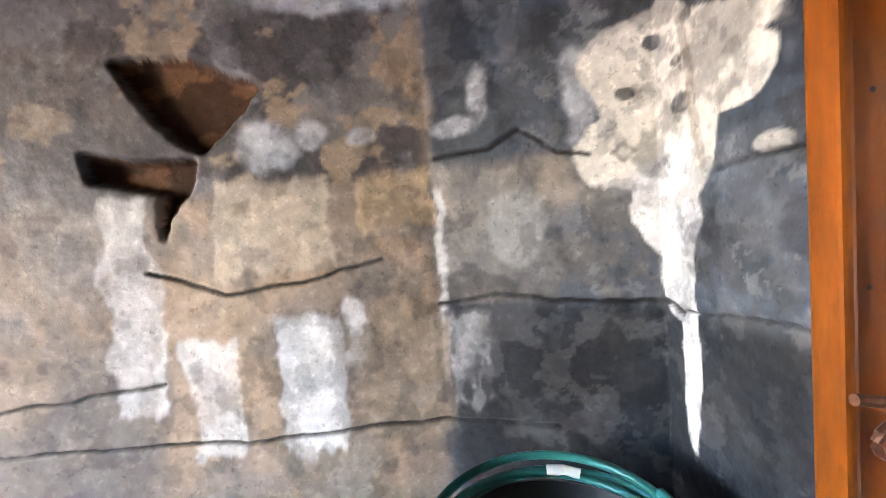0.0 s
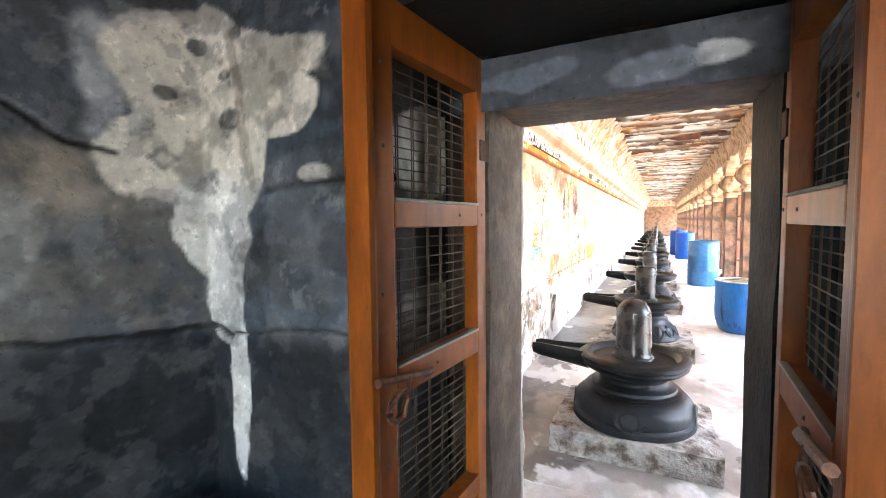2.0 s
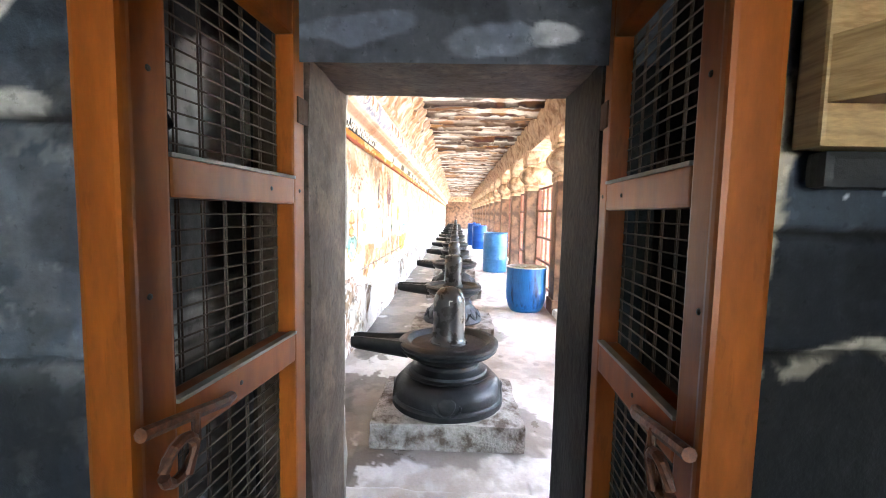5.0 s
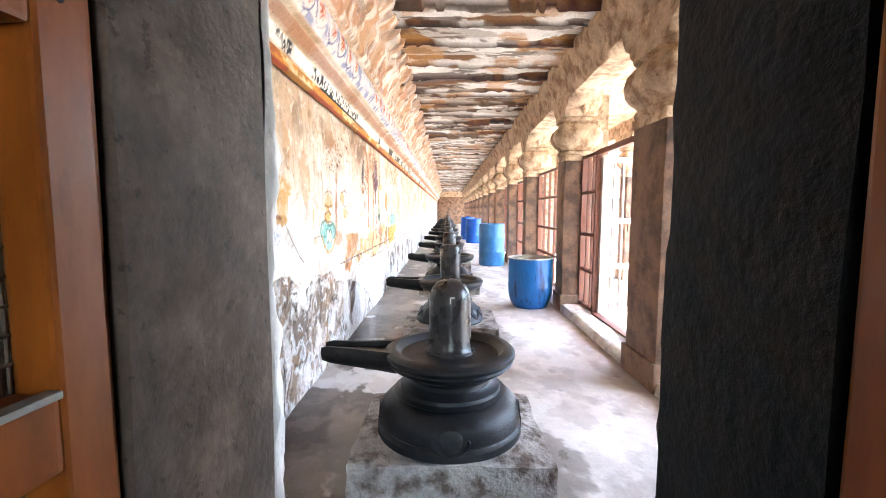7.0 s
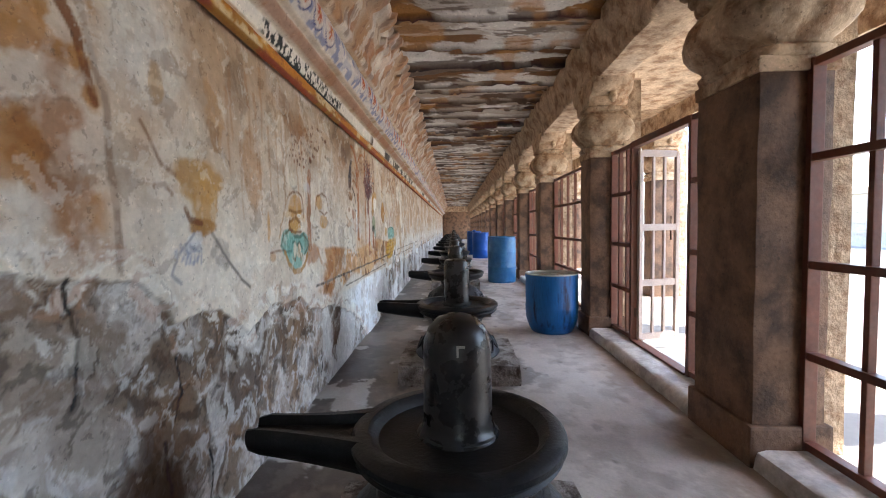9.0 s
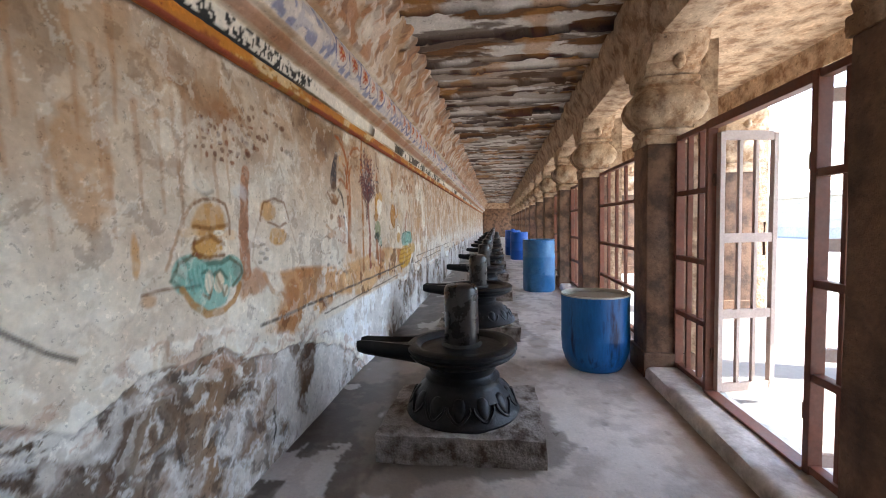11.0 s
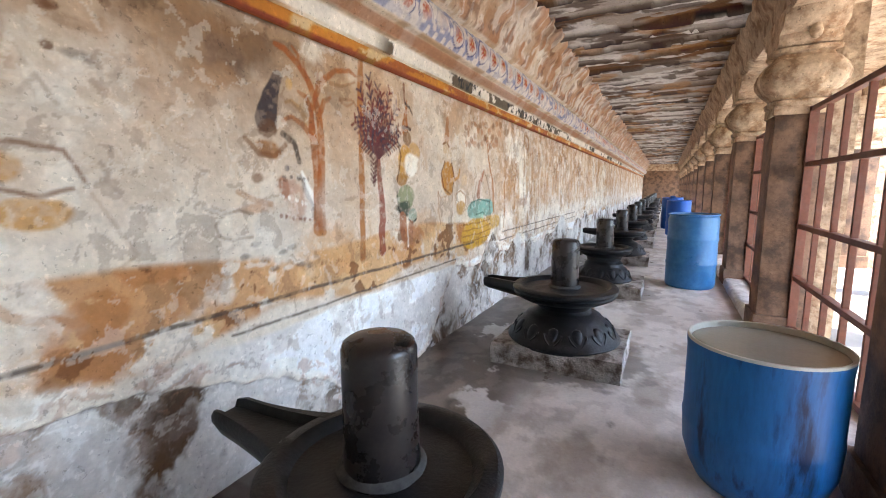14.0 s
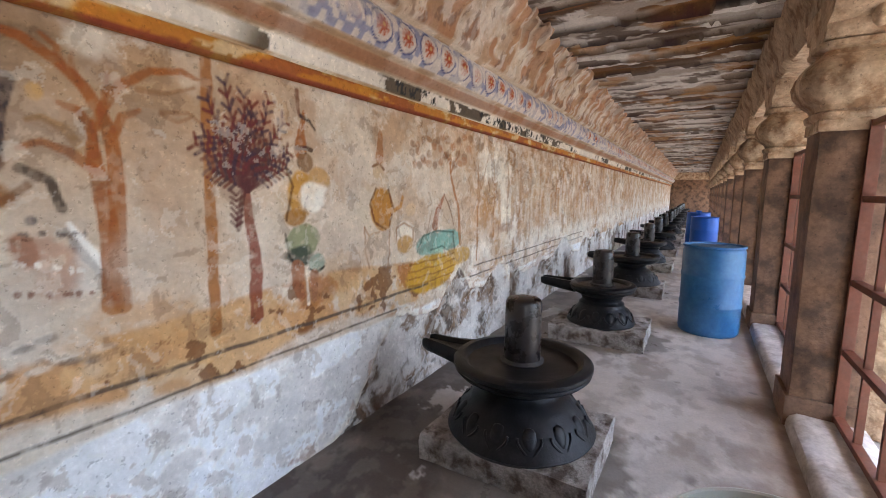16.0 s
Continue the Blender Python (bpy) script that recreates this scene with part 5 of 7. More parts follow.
pt.stroke([(10.255, 0.978), (10.228, 1.184), (10.274, 1.384)], 0.006, UMBER, 0.6, 1.0, 0.02, 0.3)
pt.blob(10.446, 1.100, 0.239, 0.054, (0.36, 0.22, 0.15), 0.7, soft=0.3, rag=0.8, worn=0.3)
pt.blob(10.406, 1.234, 0.188, 0.084, PALE, 0.8, soft=0.3, rag=0.5, worn=0.3)
pt.stroke([(10.504, 1.411), (10.475, 1.589)], 0.01, (0.3, 0.18, 0.13), 0.6, 1.0, 0.02, 0.3)
for k in range(14):
    x = 9.75 + 0.36 * k
    pt.stroke([(x, 0.95 + 0.1 * math.sin(k)), (x + 0.01, 1.75)], 0.018, (0.36, 0.17, 0.08), 0.6, 0.6)
    pt.blob(x + 0.15, 1.3, 0.05, 0.16, (0.45, 0.24, 0.11), 0.6, rag=1)
# horizontal base lines
for z, a, b, w in ((0.762, 5.5, 8.9, 0.0085), (0.655, 6.3, 8.6, 0.005), (0.70, 9.6, 14, 0.006), (0.79, 9.7, 14, 0.006)):
    pt.stroke([(a, z), (b, z)], w, (0.11, 0.09, 0.08), 0.85, 1, 0.01)
# lower dado: limewash, and the band where plaster has fallen off down to grey render
dado = step(0.0, 0.03, 0.63 + 0.05 * (n2 - 0.5) - V)
pt.mix(dado * step(6.0, 6.6, U), (0.82, 0.79, 0.75))
pt.mix(dado * step(6.0, 6.6, U) * step(0.52, 0.62, fbm(U * 5, V * 5, 31, 5)) * 0.5, (0.45, 0.41, 0.38))
edge = np.interp(U, [2.5, 3.46, 3.57, 3.74, 3.85, 3.94, 4.01, 4.3, 4.54, 4.73, 4.94, 5.2, 5.41, 5.86, 6.43, 6.9, 7.3, 8.0, 8.3, 8.5, 8.9, 9.07, 9.25, 9.4, 9.5, 9.62, 9.93, 10.05, 10.27, 10.4, 10.6], [1.1, 1.07, 1.05, 1.03, 0.99, 0.94, 0.85, 0.84, 0.70, 0.76, 0.76, 0.73, 0.64, 0.58, 0.42, 0.2, -0.1, 0.05, 0.45, 0.6, 0.54, 0.56, 0.71, 0.81, 0.74, 0.6, 0.54, 0.62, 0.74, 0.70, 0.5])
far_edge = 0.45 + 0.26 * np.abs(np.sin(U * 1.33 + 0.4)) + 0.08 * np.sin(U * 5)
edge = np.where(U > 10.6, far_edge, edge) + 0.10 * (fbm(U * 5, V * 5, 32, 5) - 0.5)
bare = step(0.0, 0.018, edge - V)
pt.mix(step(0.0, 0.06, edge + 0.055 - V) * (1 - bare) * 0.8, (0.70, 0.62, 0.50))
pt.mix(bare, (0.27, 0.205, 0.155), -0.013)
low = np.clip((edge - V) / np.maximum(edge, 0.2), 0, 1)
pt.mix(bare * step(0.35, 0.65, fbm(U * 2.5, V * 3, 33, 7)) * 0.9, (0.44, 0.385, 0.335))
pt.mix(bare * step(0.40, 0.66, fbm(WX * 3.1, WY * 3.6, 35, 8)) * (1 - 0.35 * low) * 0.9, (0.13, 0.105, 0.09))
pt.mix(bare * step(0.45, 0.66, fbm(WX * 3.3, WY * 4, 36, 8)) * 0.75, (0.28, 0.175, 0.11))
pt.mix(bare * step(0.60, 0.0, low + 0.5 * (n2 - 0.5)) * 0.4, (0.17, 0.115, 0.08))
pt.mix(bare * step(0.45, 0.68, fbm(WX * 8, WY * 6, 34, 8) + 0.14 * (low - 0.45)) * 0.65, (0.64, 0.595, 0.55))
pt.mix(bare * step(0.56, 0.68, fbm(WX * 24, WY * 20, 38, 5) + 0.09 * (low - 0.45)) * 0.6, (0.66, 0.64, 0.62))
pt.mix(bare * step(0.56, 0.68, fbm(WX * 20, WY * 18, 39, 5)) * 0.55, (0.075, 0.065, 0.06))
flake = step(0.0, 0.02, edge + 0.10 - V) * step(0.0, 0.03, V - edge + 0.12)
pt.mix(flake * step(0.54, 0.62, fbm(WX * 9, WY * 20, 43, 6)) * 0.65, (0.76, 0.72, 0.65))
pt.mix(flake * step(0.57, 0.64, fbm(WX * 9, WY * 20, 44, 6)) * 0.5, (0.42, 0.24, 0.16))
for x, z0, z1 in ((3.62, 0.72, 1.05), (4.02, 0.5, 0.72), (4.19, 0.02, 0.3), (3.95, 0.05, 0.45), (5.6, 0.1, 0.3)):
    pt.stroke([(x, z1), (x + 0.02, (z0 + z1) / 2), (x - 0.01, z0)], 0.009, (0.02, 0.018, 0.017), 0.9, 0.5, 0.05)
# damp brown stains where the spouts drip
for x in LINGA_X[:10]:
    pt.mix(step(1.0, 0.55, np.hypot((U - x - 0.02) / 0.24, (V - 0.05) / 0.58) + 0.5 * pt.wu) * 0.8, (0.13, 0.085, 0.06))
pt.mix(step(0.64, 0.652, fbm(WX * 11, WY * 10, 47, 7)) * 0.3, (0.16, 0.095, 0.065))
pt.mix(step(0.64, 0.652, fbm(WX * 14, WY * 15, 48, 7)) * 0.22, (0.78, 0.73, 0.65))
pt.mix(bare * step(5.3, 5.9, U) * step(0.40, 0.56, fbm(WX * 4, WY * 3, 49, 7)) * 0.75, (0.70, 0.67, 0.63))
grey = pt.c[..., :3].mean(-1, keepdims=True)
pt.c[..., :3] = np.clip(0.425 + 1.2 * (grey + 0.91 * (pt.c[..., :3] - grey) - 0.41), 0.02, 0.84)
plaster_c = pt.c.copy()
rel = pt.h + 0.004 * (fbm(U * 12, V * 12, 41, 3) - 0.5) + 0.012 * (fbm(U * 1.5, V * 1.5, 42, 3) - 0.5) - 0.005 * step(0.5, 0.6, fbm(U * 5, V * 6, 6, 5))
wall_north = structure("wall_north", box(X0, X1, WALL + 0.03, WALL + 0.5, 0, 3.1), M_CORE, "thick masonry wall behind the painted plaster", "wall")
sheet("mural_plaster", np.stack([U, WALL - rel, V], -1), plaster_c, M_MURAL, wall_north, "faded temple mural in ochre and cream on flaking plaster")

# ---- cornice above the mural ----
prof = [(1.572, 1.99), (1.545, 2.0), (1.542, 2.065), (1.565, 2.075), (1.548, 2.085), (1.535, 2.17), (1.515, 2.175), (1.47, 2.215), (1.468, 2.235), (1.43, 2.245), (1.395, 2.285), (1.375, 2.34), (1.378, 2.40), (1.40, 2.455), (1.425, 2.475), (1.39, 2.49), (1.36, 2.52), (1.345, 2.60), (1.29, 2.70), (1.27, 2.72), (1.255, 2.82), (1.17, 2.90), (1.15, 2.97)]
pl = [0.0]
for (a, b), (c, d) in zip(prof, prof[1:]):
    pl.append(pl[-1] + math.hypot(c - a, d - b))
sv = np.linspace(0, pl[-1], 110)
py, pz = np.interp(sv, pl, [p[0] for p in prof]), np.interp(sv, pl, [p[1] for p in prof])
cx = stations(X0, X1, 11.5, 0.0115, 0.06)
U, Vs = np.meshgrid(cx, sv, indexing="ij")
Z = np.broadcast_to(pz, U.shape)
ct = Paint(U, Vs, (0.58, 0.47, 0.36))
ct.mix(step(0.45, 0.62, fbm(U * 3, Vs * 4, 51, 5)) * 0.7, (0.68, 0.60, 0.51))
ct.mix(step(0.5, 0.64, fbm(U * 5, Vs * 3, 52, 5)) * 0.7, (0.42, 0.28, 0.18))
bandm = step(1.985, 1.992, Z) * step(2.073, 2.066, Z)
ct.mix(bandm, (0.47, 0.22, 0.065))
ct.mix(bandm * step(0.55, 0.66, fbm(U * 4, Z * 8, 53, 4)) * 0.8, (0.60, 0.47, 0.32))
ct.mix(bandm * step(2.018, 2.004, Z) * 0.7, (0.2, 0.08, 0.03))
text = step(2.085, 2.092, Z) * step(2.172, 2.165, Z)
ct.mix(text, (0.68, 0.62, 0.55))
dark = step(0.49, 0.55, fbm(U * 1.6, Z * 2, 54, 4)) * step(0.44, 0.5, fbm(U * 30, Z * 18, 55, 3)) * step(0.36, 0.44, vnoise(U * 70, Z * 44, 56))
ct.mix(text * dark, (0.035, 0.03, 0.03))
ct.mix(step(2.064, 2.07, Z) * step(2.094, 2.084, Z) * step(0.42, 0.5, fbm(U * 1.3, Z, 67, 4)) * step(7.5, 5.5, U) * 0.9, (0.03, 0.027, 0.025))
ct.mix(step(2.075, 2.085, Z) * step(2.172, 2.165, Z) * step(0.50, 0.54, fbm(U * 5, Z * 9, 68, 7)) * step(0.40, 0.5, fbm(U * 0.9, Z, 69, 3)) * 0.85, (0.07, 0.055, 0.045))
ct.mix(bandm * step(0.54, 0.58, fbm(U * 7, Z * 16, 70, 7)) * 0.7, (0.30, 0.13, 0.04))
ct.mix(step(2.172, 2.18, Z) * step(2.24, 2.225, Z) * 0.7, (0.33, 0.17, 0.12))
tor = step(2.245, 2.26, Z) * step(2.47, 2.455, Z)
ct.mix(tor, (0.62, 0.55, 0.50))
ct.mix(tor * step(0.5, 0.58, vnoise(U * 26, Z * 26, 57)) * 0.75, (0.22, 0.24, 0.36))
cell = 0.235
du = (np.mod(U, cell) - cell / 2)
dv = (Vs - np.interp(2.36, pz, sv))
rr = np.hypot(du, dv * 1.05)
petal = 0.5 + 0.5 * np.cos(8 * np.arctan2(dv, du))
fade = step(0.62, 0.5, fbm(U * 1.4, Z * 2, 58, 4))
for r0, r1, col in ((0.088, 0.10, (0.10, 0.11, 0.22)), (0.0, 0.088, (0.60, 0.52, 0.46)), (0.0, 0.058, (0.42, 0.10, 0.05))):
    ct.mix(tor * step(r0 - 0.006, r0 + 0.002, rr) * step(r1 + 0.004, r1 - 0.004, rr) * fade * 0.9, col)
ct.mix(tor * step(0.03, 0.036, rr) * step(0.062, 0.056, rr) * petal * fade * 0.9, (0.62, 0.50, 0.42))
ct.mix(tor * step(0.016, 0.01, rr) * fade, (0.6, 0.4, 0.2))
ct.mix(tor * step(0.5, 0.6, fbm(U * 6, Z * 8, 59, 4)) * 0.6, (0.64, 0.58, 0.52))
up = step(2.49, 2.5, Z)
ct.mix(up * step(0.47, 0.55, vnoise(U * 11, Z * 8, 60)) * 0.75, (0.42, 0.215, 0.13))
ct.mix(up * step(0.42, 0.62, fbm(U * 3, Z * 3, 66, 6)) * 0.7, (0.44, 0.29, 0.19))
ct.mix(up * step(0.56, 0.6, fbm(U * 9, Z * 6, 61, 6)) * 0.6, (0.68, 0.61, 0.52))
ct.mix(up * step(0.6, 0.66, fbm(U * 14, Z * 10, 62, 3)) * 0.6, (0.24, 0.16, 0.13))
ct.mix(step(2.72, 2.9, Z) * step(0.45, 0.6, fbm(U * 4, Z * 4, 63, 4)) * 0.6, (0.3, 0.24, 0.2))
rag = 0.03 * (fbm(U * 5, Z * 5, 64, 4) - 0.5) * step(2.1, 2.5, Z) + 0.05 * step(0.5, 0.56, vnoise(U * 11, Z * 8, 60)) * step(2.68, 2.76, Z)
rag = rag + 0.01 * np.cos(np.minimum(rr, 0.1) * 30) * tor * 0.5 + 0.006 * (fbm(U * 30, Z * 30, 65, 2) - 0.5)
ct.c[..., :3] = np.clip(0.42 + 1.25 * (ct.c[..., :3] - 0.42), 0.02, 0.82)
tagged(sheet("cornice", np.stack([U, np.broadcast_to(py, U.shape) - rag, Z + 0.3 * rag * step(2.5, 2.9, Z)], -1), ct.c, M_MURAL), "moulded cornice with orange fillet and painted rosettes above mural", "cornice", "", "structure")

# ---- ceiling of stone slabs ----
cx = stations(2.2, X1, 11.5, 0.02, 0.07)
cy = np.linspace(1.25, -0.72, 80)
U, V = np.meshgrid(cx, cy, indexing="ij")
edges, x = [2.2], 2.2
rng = random.Random(5)
while x < X1 + 1:
    x += rng.uniform(0.34, 0.62)
    edges.append(x)
edges = np.array(edges)
Uw = U + 0.05 * (fbm(U * 2, V * 2.5, 81, 4) - 0.5)
k = np.clip(np.searchsorted(edges, Uw) - 1, 0, len(edges) - 2)
into = np.minimum(Uw - edges[k], edges[k + 1] - Uw)
lift = np.random.RandomState(3).uniform(-0.035, 0.035, len(edges))[k]
tone = np.random.RandomState(4).uniform(0, 1, len(edges))[k]
ce = Paint(U, V, (0.42, 0.375, 0.33))
ce.mix(tone[...] * 0.5, (0.30, 0.22, 0.165))
f1 = fbm(U * 3.4 + tone * 7, V * 0.9, 82, 5)
ce.mix(step(0.50, 0.54, f1), (0.20, 0.125, 0.08))
ce.mix(step(0.50, 0.53, fbm(U * 4 + tone * 3, V * 1.1, 83, 6)) * 0.9, (0.62, 0.585, 0.54))
ce.mix(step(0.57, 0.6, fbm(U * 7, V * 1.6 + tone * 5, 84, 5)) * 0.8, (0.13, 0.10, 0.085))
ce.mix(step(0.58, 0.66, fbm(U * 2, V * 2, 85, 4)) * 0.6, (0.42, 0.23, 0.11))
ce.mix(step(0.03, 0.008, into) * 0.8, (0.07, 0.05, 0.04))
ch = lift - 0.05 * step(0.03, 0.0, into) + 0.018 * step(0.5, 0.53, f1) - 0.014 * step(0.53, 0.56, fbm(U * 4 + tone * 3, V * 1.1, 83, 5)) + 0.02 * (fbm(U * 6, V * 3, 86, 3) - 0.5)
ce.c[..., :3] = np.clip(0.37 + 1.25 * (ce.c[..., :3] - 0.36), 0.025, 0.8)
ceiling = structure("ceiling", box(2.2, X1 + 0.5, -1.4, WALL + 0.5, 3.1, 3.45), M_CORE, "roof mass of heavy stone slabs", "ceiling")
sheet("ceiling_slabs", np.stack([U, V, 2.975 + np.where(ch > 0, ch, ch)], -1), ce.c, M_CEIL, ceiling, "rough stone ceiling slabs with peeling limewash")

# ---- floor ----
fx = stations(1.6, X1, 11.5, 0.015, 0.08)
fy = np.linspace(-0.80, WALL + 0.02, 160)
U, V = np.meshgrid(fx, fy, indexing="ij")
fl = Paint(U, V, (0.58, 0.535, 0.485))
f1, f2 = fbm(U * 1.6, V * 2.2, 91, 5), fbm(U * 4, V * 5, 92, 5)
fl.mix(step(0.48, 0.62, f1) * 0.7, (0.62, 0.59, 0.555))
fl.mix(step(0.52, 0.66, f2) * 0.55, (0.36, 0.32, 0.28))
# brown damp along the wall, with the lingas' contact shade painted in
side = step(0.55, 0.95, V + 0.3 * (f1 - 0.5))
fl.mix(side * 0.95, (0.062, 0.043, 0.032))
fl.mix(side * step(0.585, 0.61, fbm(U * 2.3, V * 3, 93, 7)), (0.5, 0.48, 0.46))
fl.mix(step(0.56, 0.66, fbm(U * 2.0, V * 3.2, 94, 7)) * 0.6, (0.27, 0.22, 0.175))
fl.mix(step(0.57, 0.60, fbm(U * 6, V * 7, 97, 8)) * 0.3, (0.26, 0.22, 0.185))
fl.mix(step(-0.35, -0.7, V + 0.25 * (f2 - 0.5)) * 0.5, (0.25, 0.18, 0.13))
fl.mix(step(0.54, 0.66, fbm(U * 14, V * 14, 96, 4)) * 0.12, (0.30, 0.28, 0.26))
wetm = side * 0.75
for x in LINGA_X:
    d = np.hypot((U - x) / 0.50, (V - LINGA_Y) / 0.60) + 0.6 * fl.wu
    fl.mix(step(1.08, 0.98, d) * 0.75, (0.15, 0.13, 0.11))
    wetm = np.maximum(wetm, step(1.05, 0.98, d) * 0.8)
for kx in range(60):
    x, y = 3.0 + 0.17 * kx + 0.3 * math.sin(kx * 3.1), -0.2 + 0.42 * math.sin(kx * 7.7)
    fl.blob(x, y, 0.03 + 0.012 * math.sin(kx * 1.9), 0.02 + 0.009 * math.sin(kx * 4.7), (0.17, 0.155, 0.14), 0.45 + 0.25 * math.sin(kx * 2.3), soft=0.3, rag=1.6)
near = step(3.3, 2.9, U)
fl.mix(near * 0.6, (0.42, 0.36, 0.30))
fl.c[..., 3] = wetm
hgt = 0.004 * (fbm(U * 5, V * 5, 95, 3) - 0.5) + 0.03 * step(3.14, 3.10, U + 0.05 * fl.wu)
floor_ = structure("floor", box(-3.2, X1 + 0.4, -0.8, 4.2, -0.3, -0.012), M_SILL, "bed under the cement floor", "floor")
sheet("cement_topping", np.stack([U, V, hgt], -1), fl.c, M_FLOOR, floor_, "worn grey cement floor with damp stains and painted contact shade")

# ---- beam over the pillars, kerb, end wall ----
def swept(profile, xs, ragged, seed):
    """A long moulding: a closed outline (y, z) carried along x with slight unevenness."""
    bm = bmesh.new()
    rows = []
    for i, x in enumerate(xs):
        rows.append([bm.verts.new((x, y + ragged * (noise.noise(Vector((x * 2, j * 3.1, seed)))), z + ragged * noise.noise(Vector((x * 2.4, j * 2.3, seed + 9))))) for j, (y, z) in enumerate(profile)])
    m = len(profile)
    for a, b in zip(rows, rows[1:]):
        for j in range(m):
            bm.faces.new((a[j], a[(j + 1) % m], b[(j + 1) % m], b[j]))
    bm.faces.new(rows[0])
    bm.faces.new(rows[-1][::-1])
    return bm


xs = [X0 + 0.12 * i for i in range(321)]
structure("beam", swept([(-0.62, 3.05), (-0.625, 2.86), (-0.66, 2.79), (-0.70, 2.72), (-0.715, 2.60), (-0.75, 2.56), (-1.02, 2.55), (-1.06, 2.6), (-1.08, 3.05)], xs, 0.02, 3), M_CAP, "limewashed stone beam carried on the pillars", "beam", True)
structure("kerb", swept([(-0.735, -0.02), (-0.738, 0.05), (-0.755, 0.08), (-0.79, 0.092), (-1.05, 0.085), (-1.12, 0.06), (-1.14, -0.05)], xs, 0.012, 7), M_KERB, "low rounded cement kerb between the pillars", "kerb", True)
end_wall = structure("wall_east", box(X1, X1 + 0.4, -1.2, WALL + 0.4, 0, 3.1), M_PILLAR, "stained plaster wall closing the corridor", "wall")
part("cross_beam", box(X1 - 0.25, X1, -0.7, WALL - 0.2, 2.45, 2.97, 0.02), M_CAP, end_wall)
part("dado_ledge", box(X1 - 0.08, X1, -0.7, WALL - 0.02, 1.5, 1.7, 0.02), M_PILLAR, end_wall)


# ---- pillars ----
def cushion_bm(hx, hy):
    """Ribbed cushion of a capital, square in plan with rounded corners."""
    prof = ((1.885, 0.0), (1.905, 0.032), (1.935, 0.038), (1.952, 0.012), (1.985, 0.03), (2.02, 0.072), (2.07, 0.104), (2.13, 0.115), (2.19, 0.10), (2.235, 0.065), (2.26, 0.028), (2.285, 0.018), (2.298, 0.048), (2.328, 0.052))
    bm = bmesh.new()
    rows = []
    for z, grow in prof:
        ring = []
        for i in range(56):
            a = 2 * math.pi * i / 56
            ca, sa = math.cos(a), math.sin(a)
            q = (abs(ca) ** 4.5 + abs(sa) ** 4.5) ** (-1 / 4.5)
            rib = 1 - 0.05 * min(grow / 0.1, 1) * (0.5 + 0.5 * math.cos(14 * a)) * (1.98 < z < 2.25)
            w = 0.01 * noise.noise(Vector((4 * ca, 4 * sa, z * 7)))
            ring.append(bm.verts.new((ca * q * (hx + grow + w) * rib, -hy + sa * q * (hy + grow + w) * rib, z)))
        rows.append(ring)
    for a, b in zip(rows, rows[1:]):
        for j in range(56):
            bm.faces.new((a[j], a[(j + 1) % 56], b[(j + 1) % 56], b[j]))
    bm.faces.new(rows[0][::-1])
    bm.faces.new(rows[-1])
    return bm


def bracket_bm(hw, y0, y1):
    """Corbel arms over the cushion: a curled outline in x and z, carried across y."""
    right = [(hw + 0.02, 2.33), (hw + 0.075, 2.352), (hw + 0.10, 2.385), (hw + 0.105, 2.415), (hw + 0.15, 2.425), (hw + 0.21, 2.455), (hw + 0.26, 2.505), (hw + 0.285, 2.58)]
    out = right + [(-x, z) for x, z in reversed(right)]
    bm = bmesh.new()
    rows = []
    for k in range(7):
        f = k / 6
        s = 1 - 0.14 * abs(2 * f - 1) ** 3
        rows.append([bm.verts.new((x * s, y0 + (y1 - y0) * f + 0.012 * noise.noise(Vector((x * 9, z * 9, k))), z + 0.008 * noise.noise(Vector((x * 7, k, 3))) * (z < 2.57))) for x, z in out])
    m = len(out)
    for a, b in zip(rows, rows[1:]):
        for j in range(m):
            bm.faces.new((a[j], a[(j + 1) % m], b[(j + 1) % m], b[j]))
    bm.faces.new(rows[0])
    bm.faces.new(rows[-1][::-1])
    return bm


def rough_stone(x0, x1, y0, y1, z0, z1, seed, amp=0.008, cuts=8):
    bm = box(x0, x1, y0, y1, z0, z1)
    bmesh.ops.subdivide_edges(bm, edges=bm.edges[:], cuts=cuts, use_grid_fill=True)
    for v in bm.verts:
        v.co += amp * noise.noise_vector(v.co * 7 + Vector((seed, 0, 0))) + amp * 0.5 * noise.noise_vector(v.co * 19)
    return bm


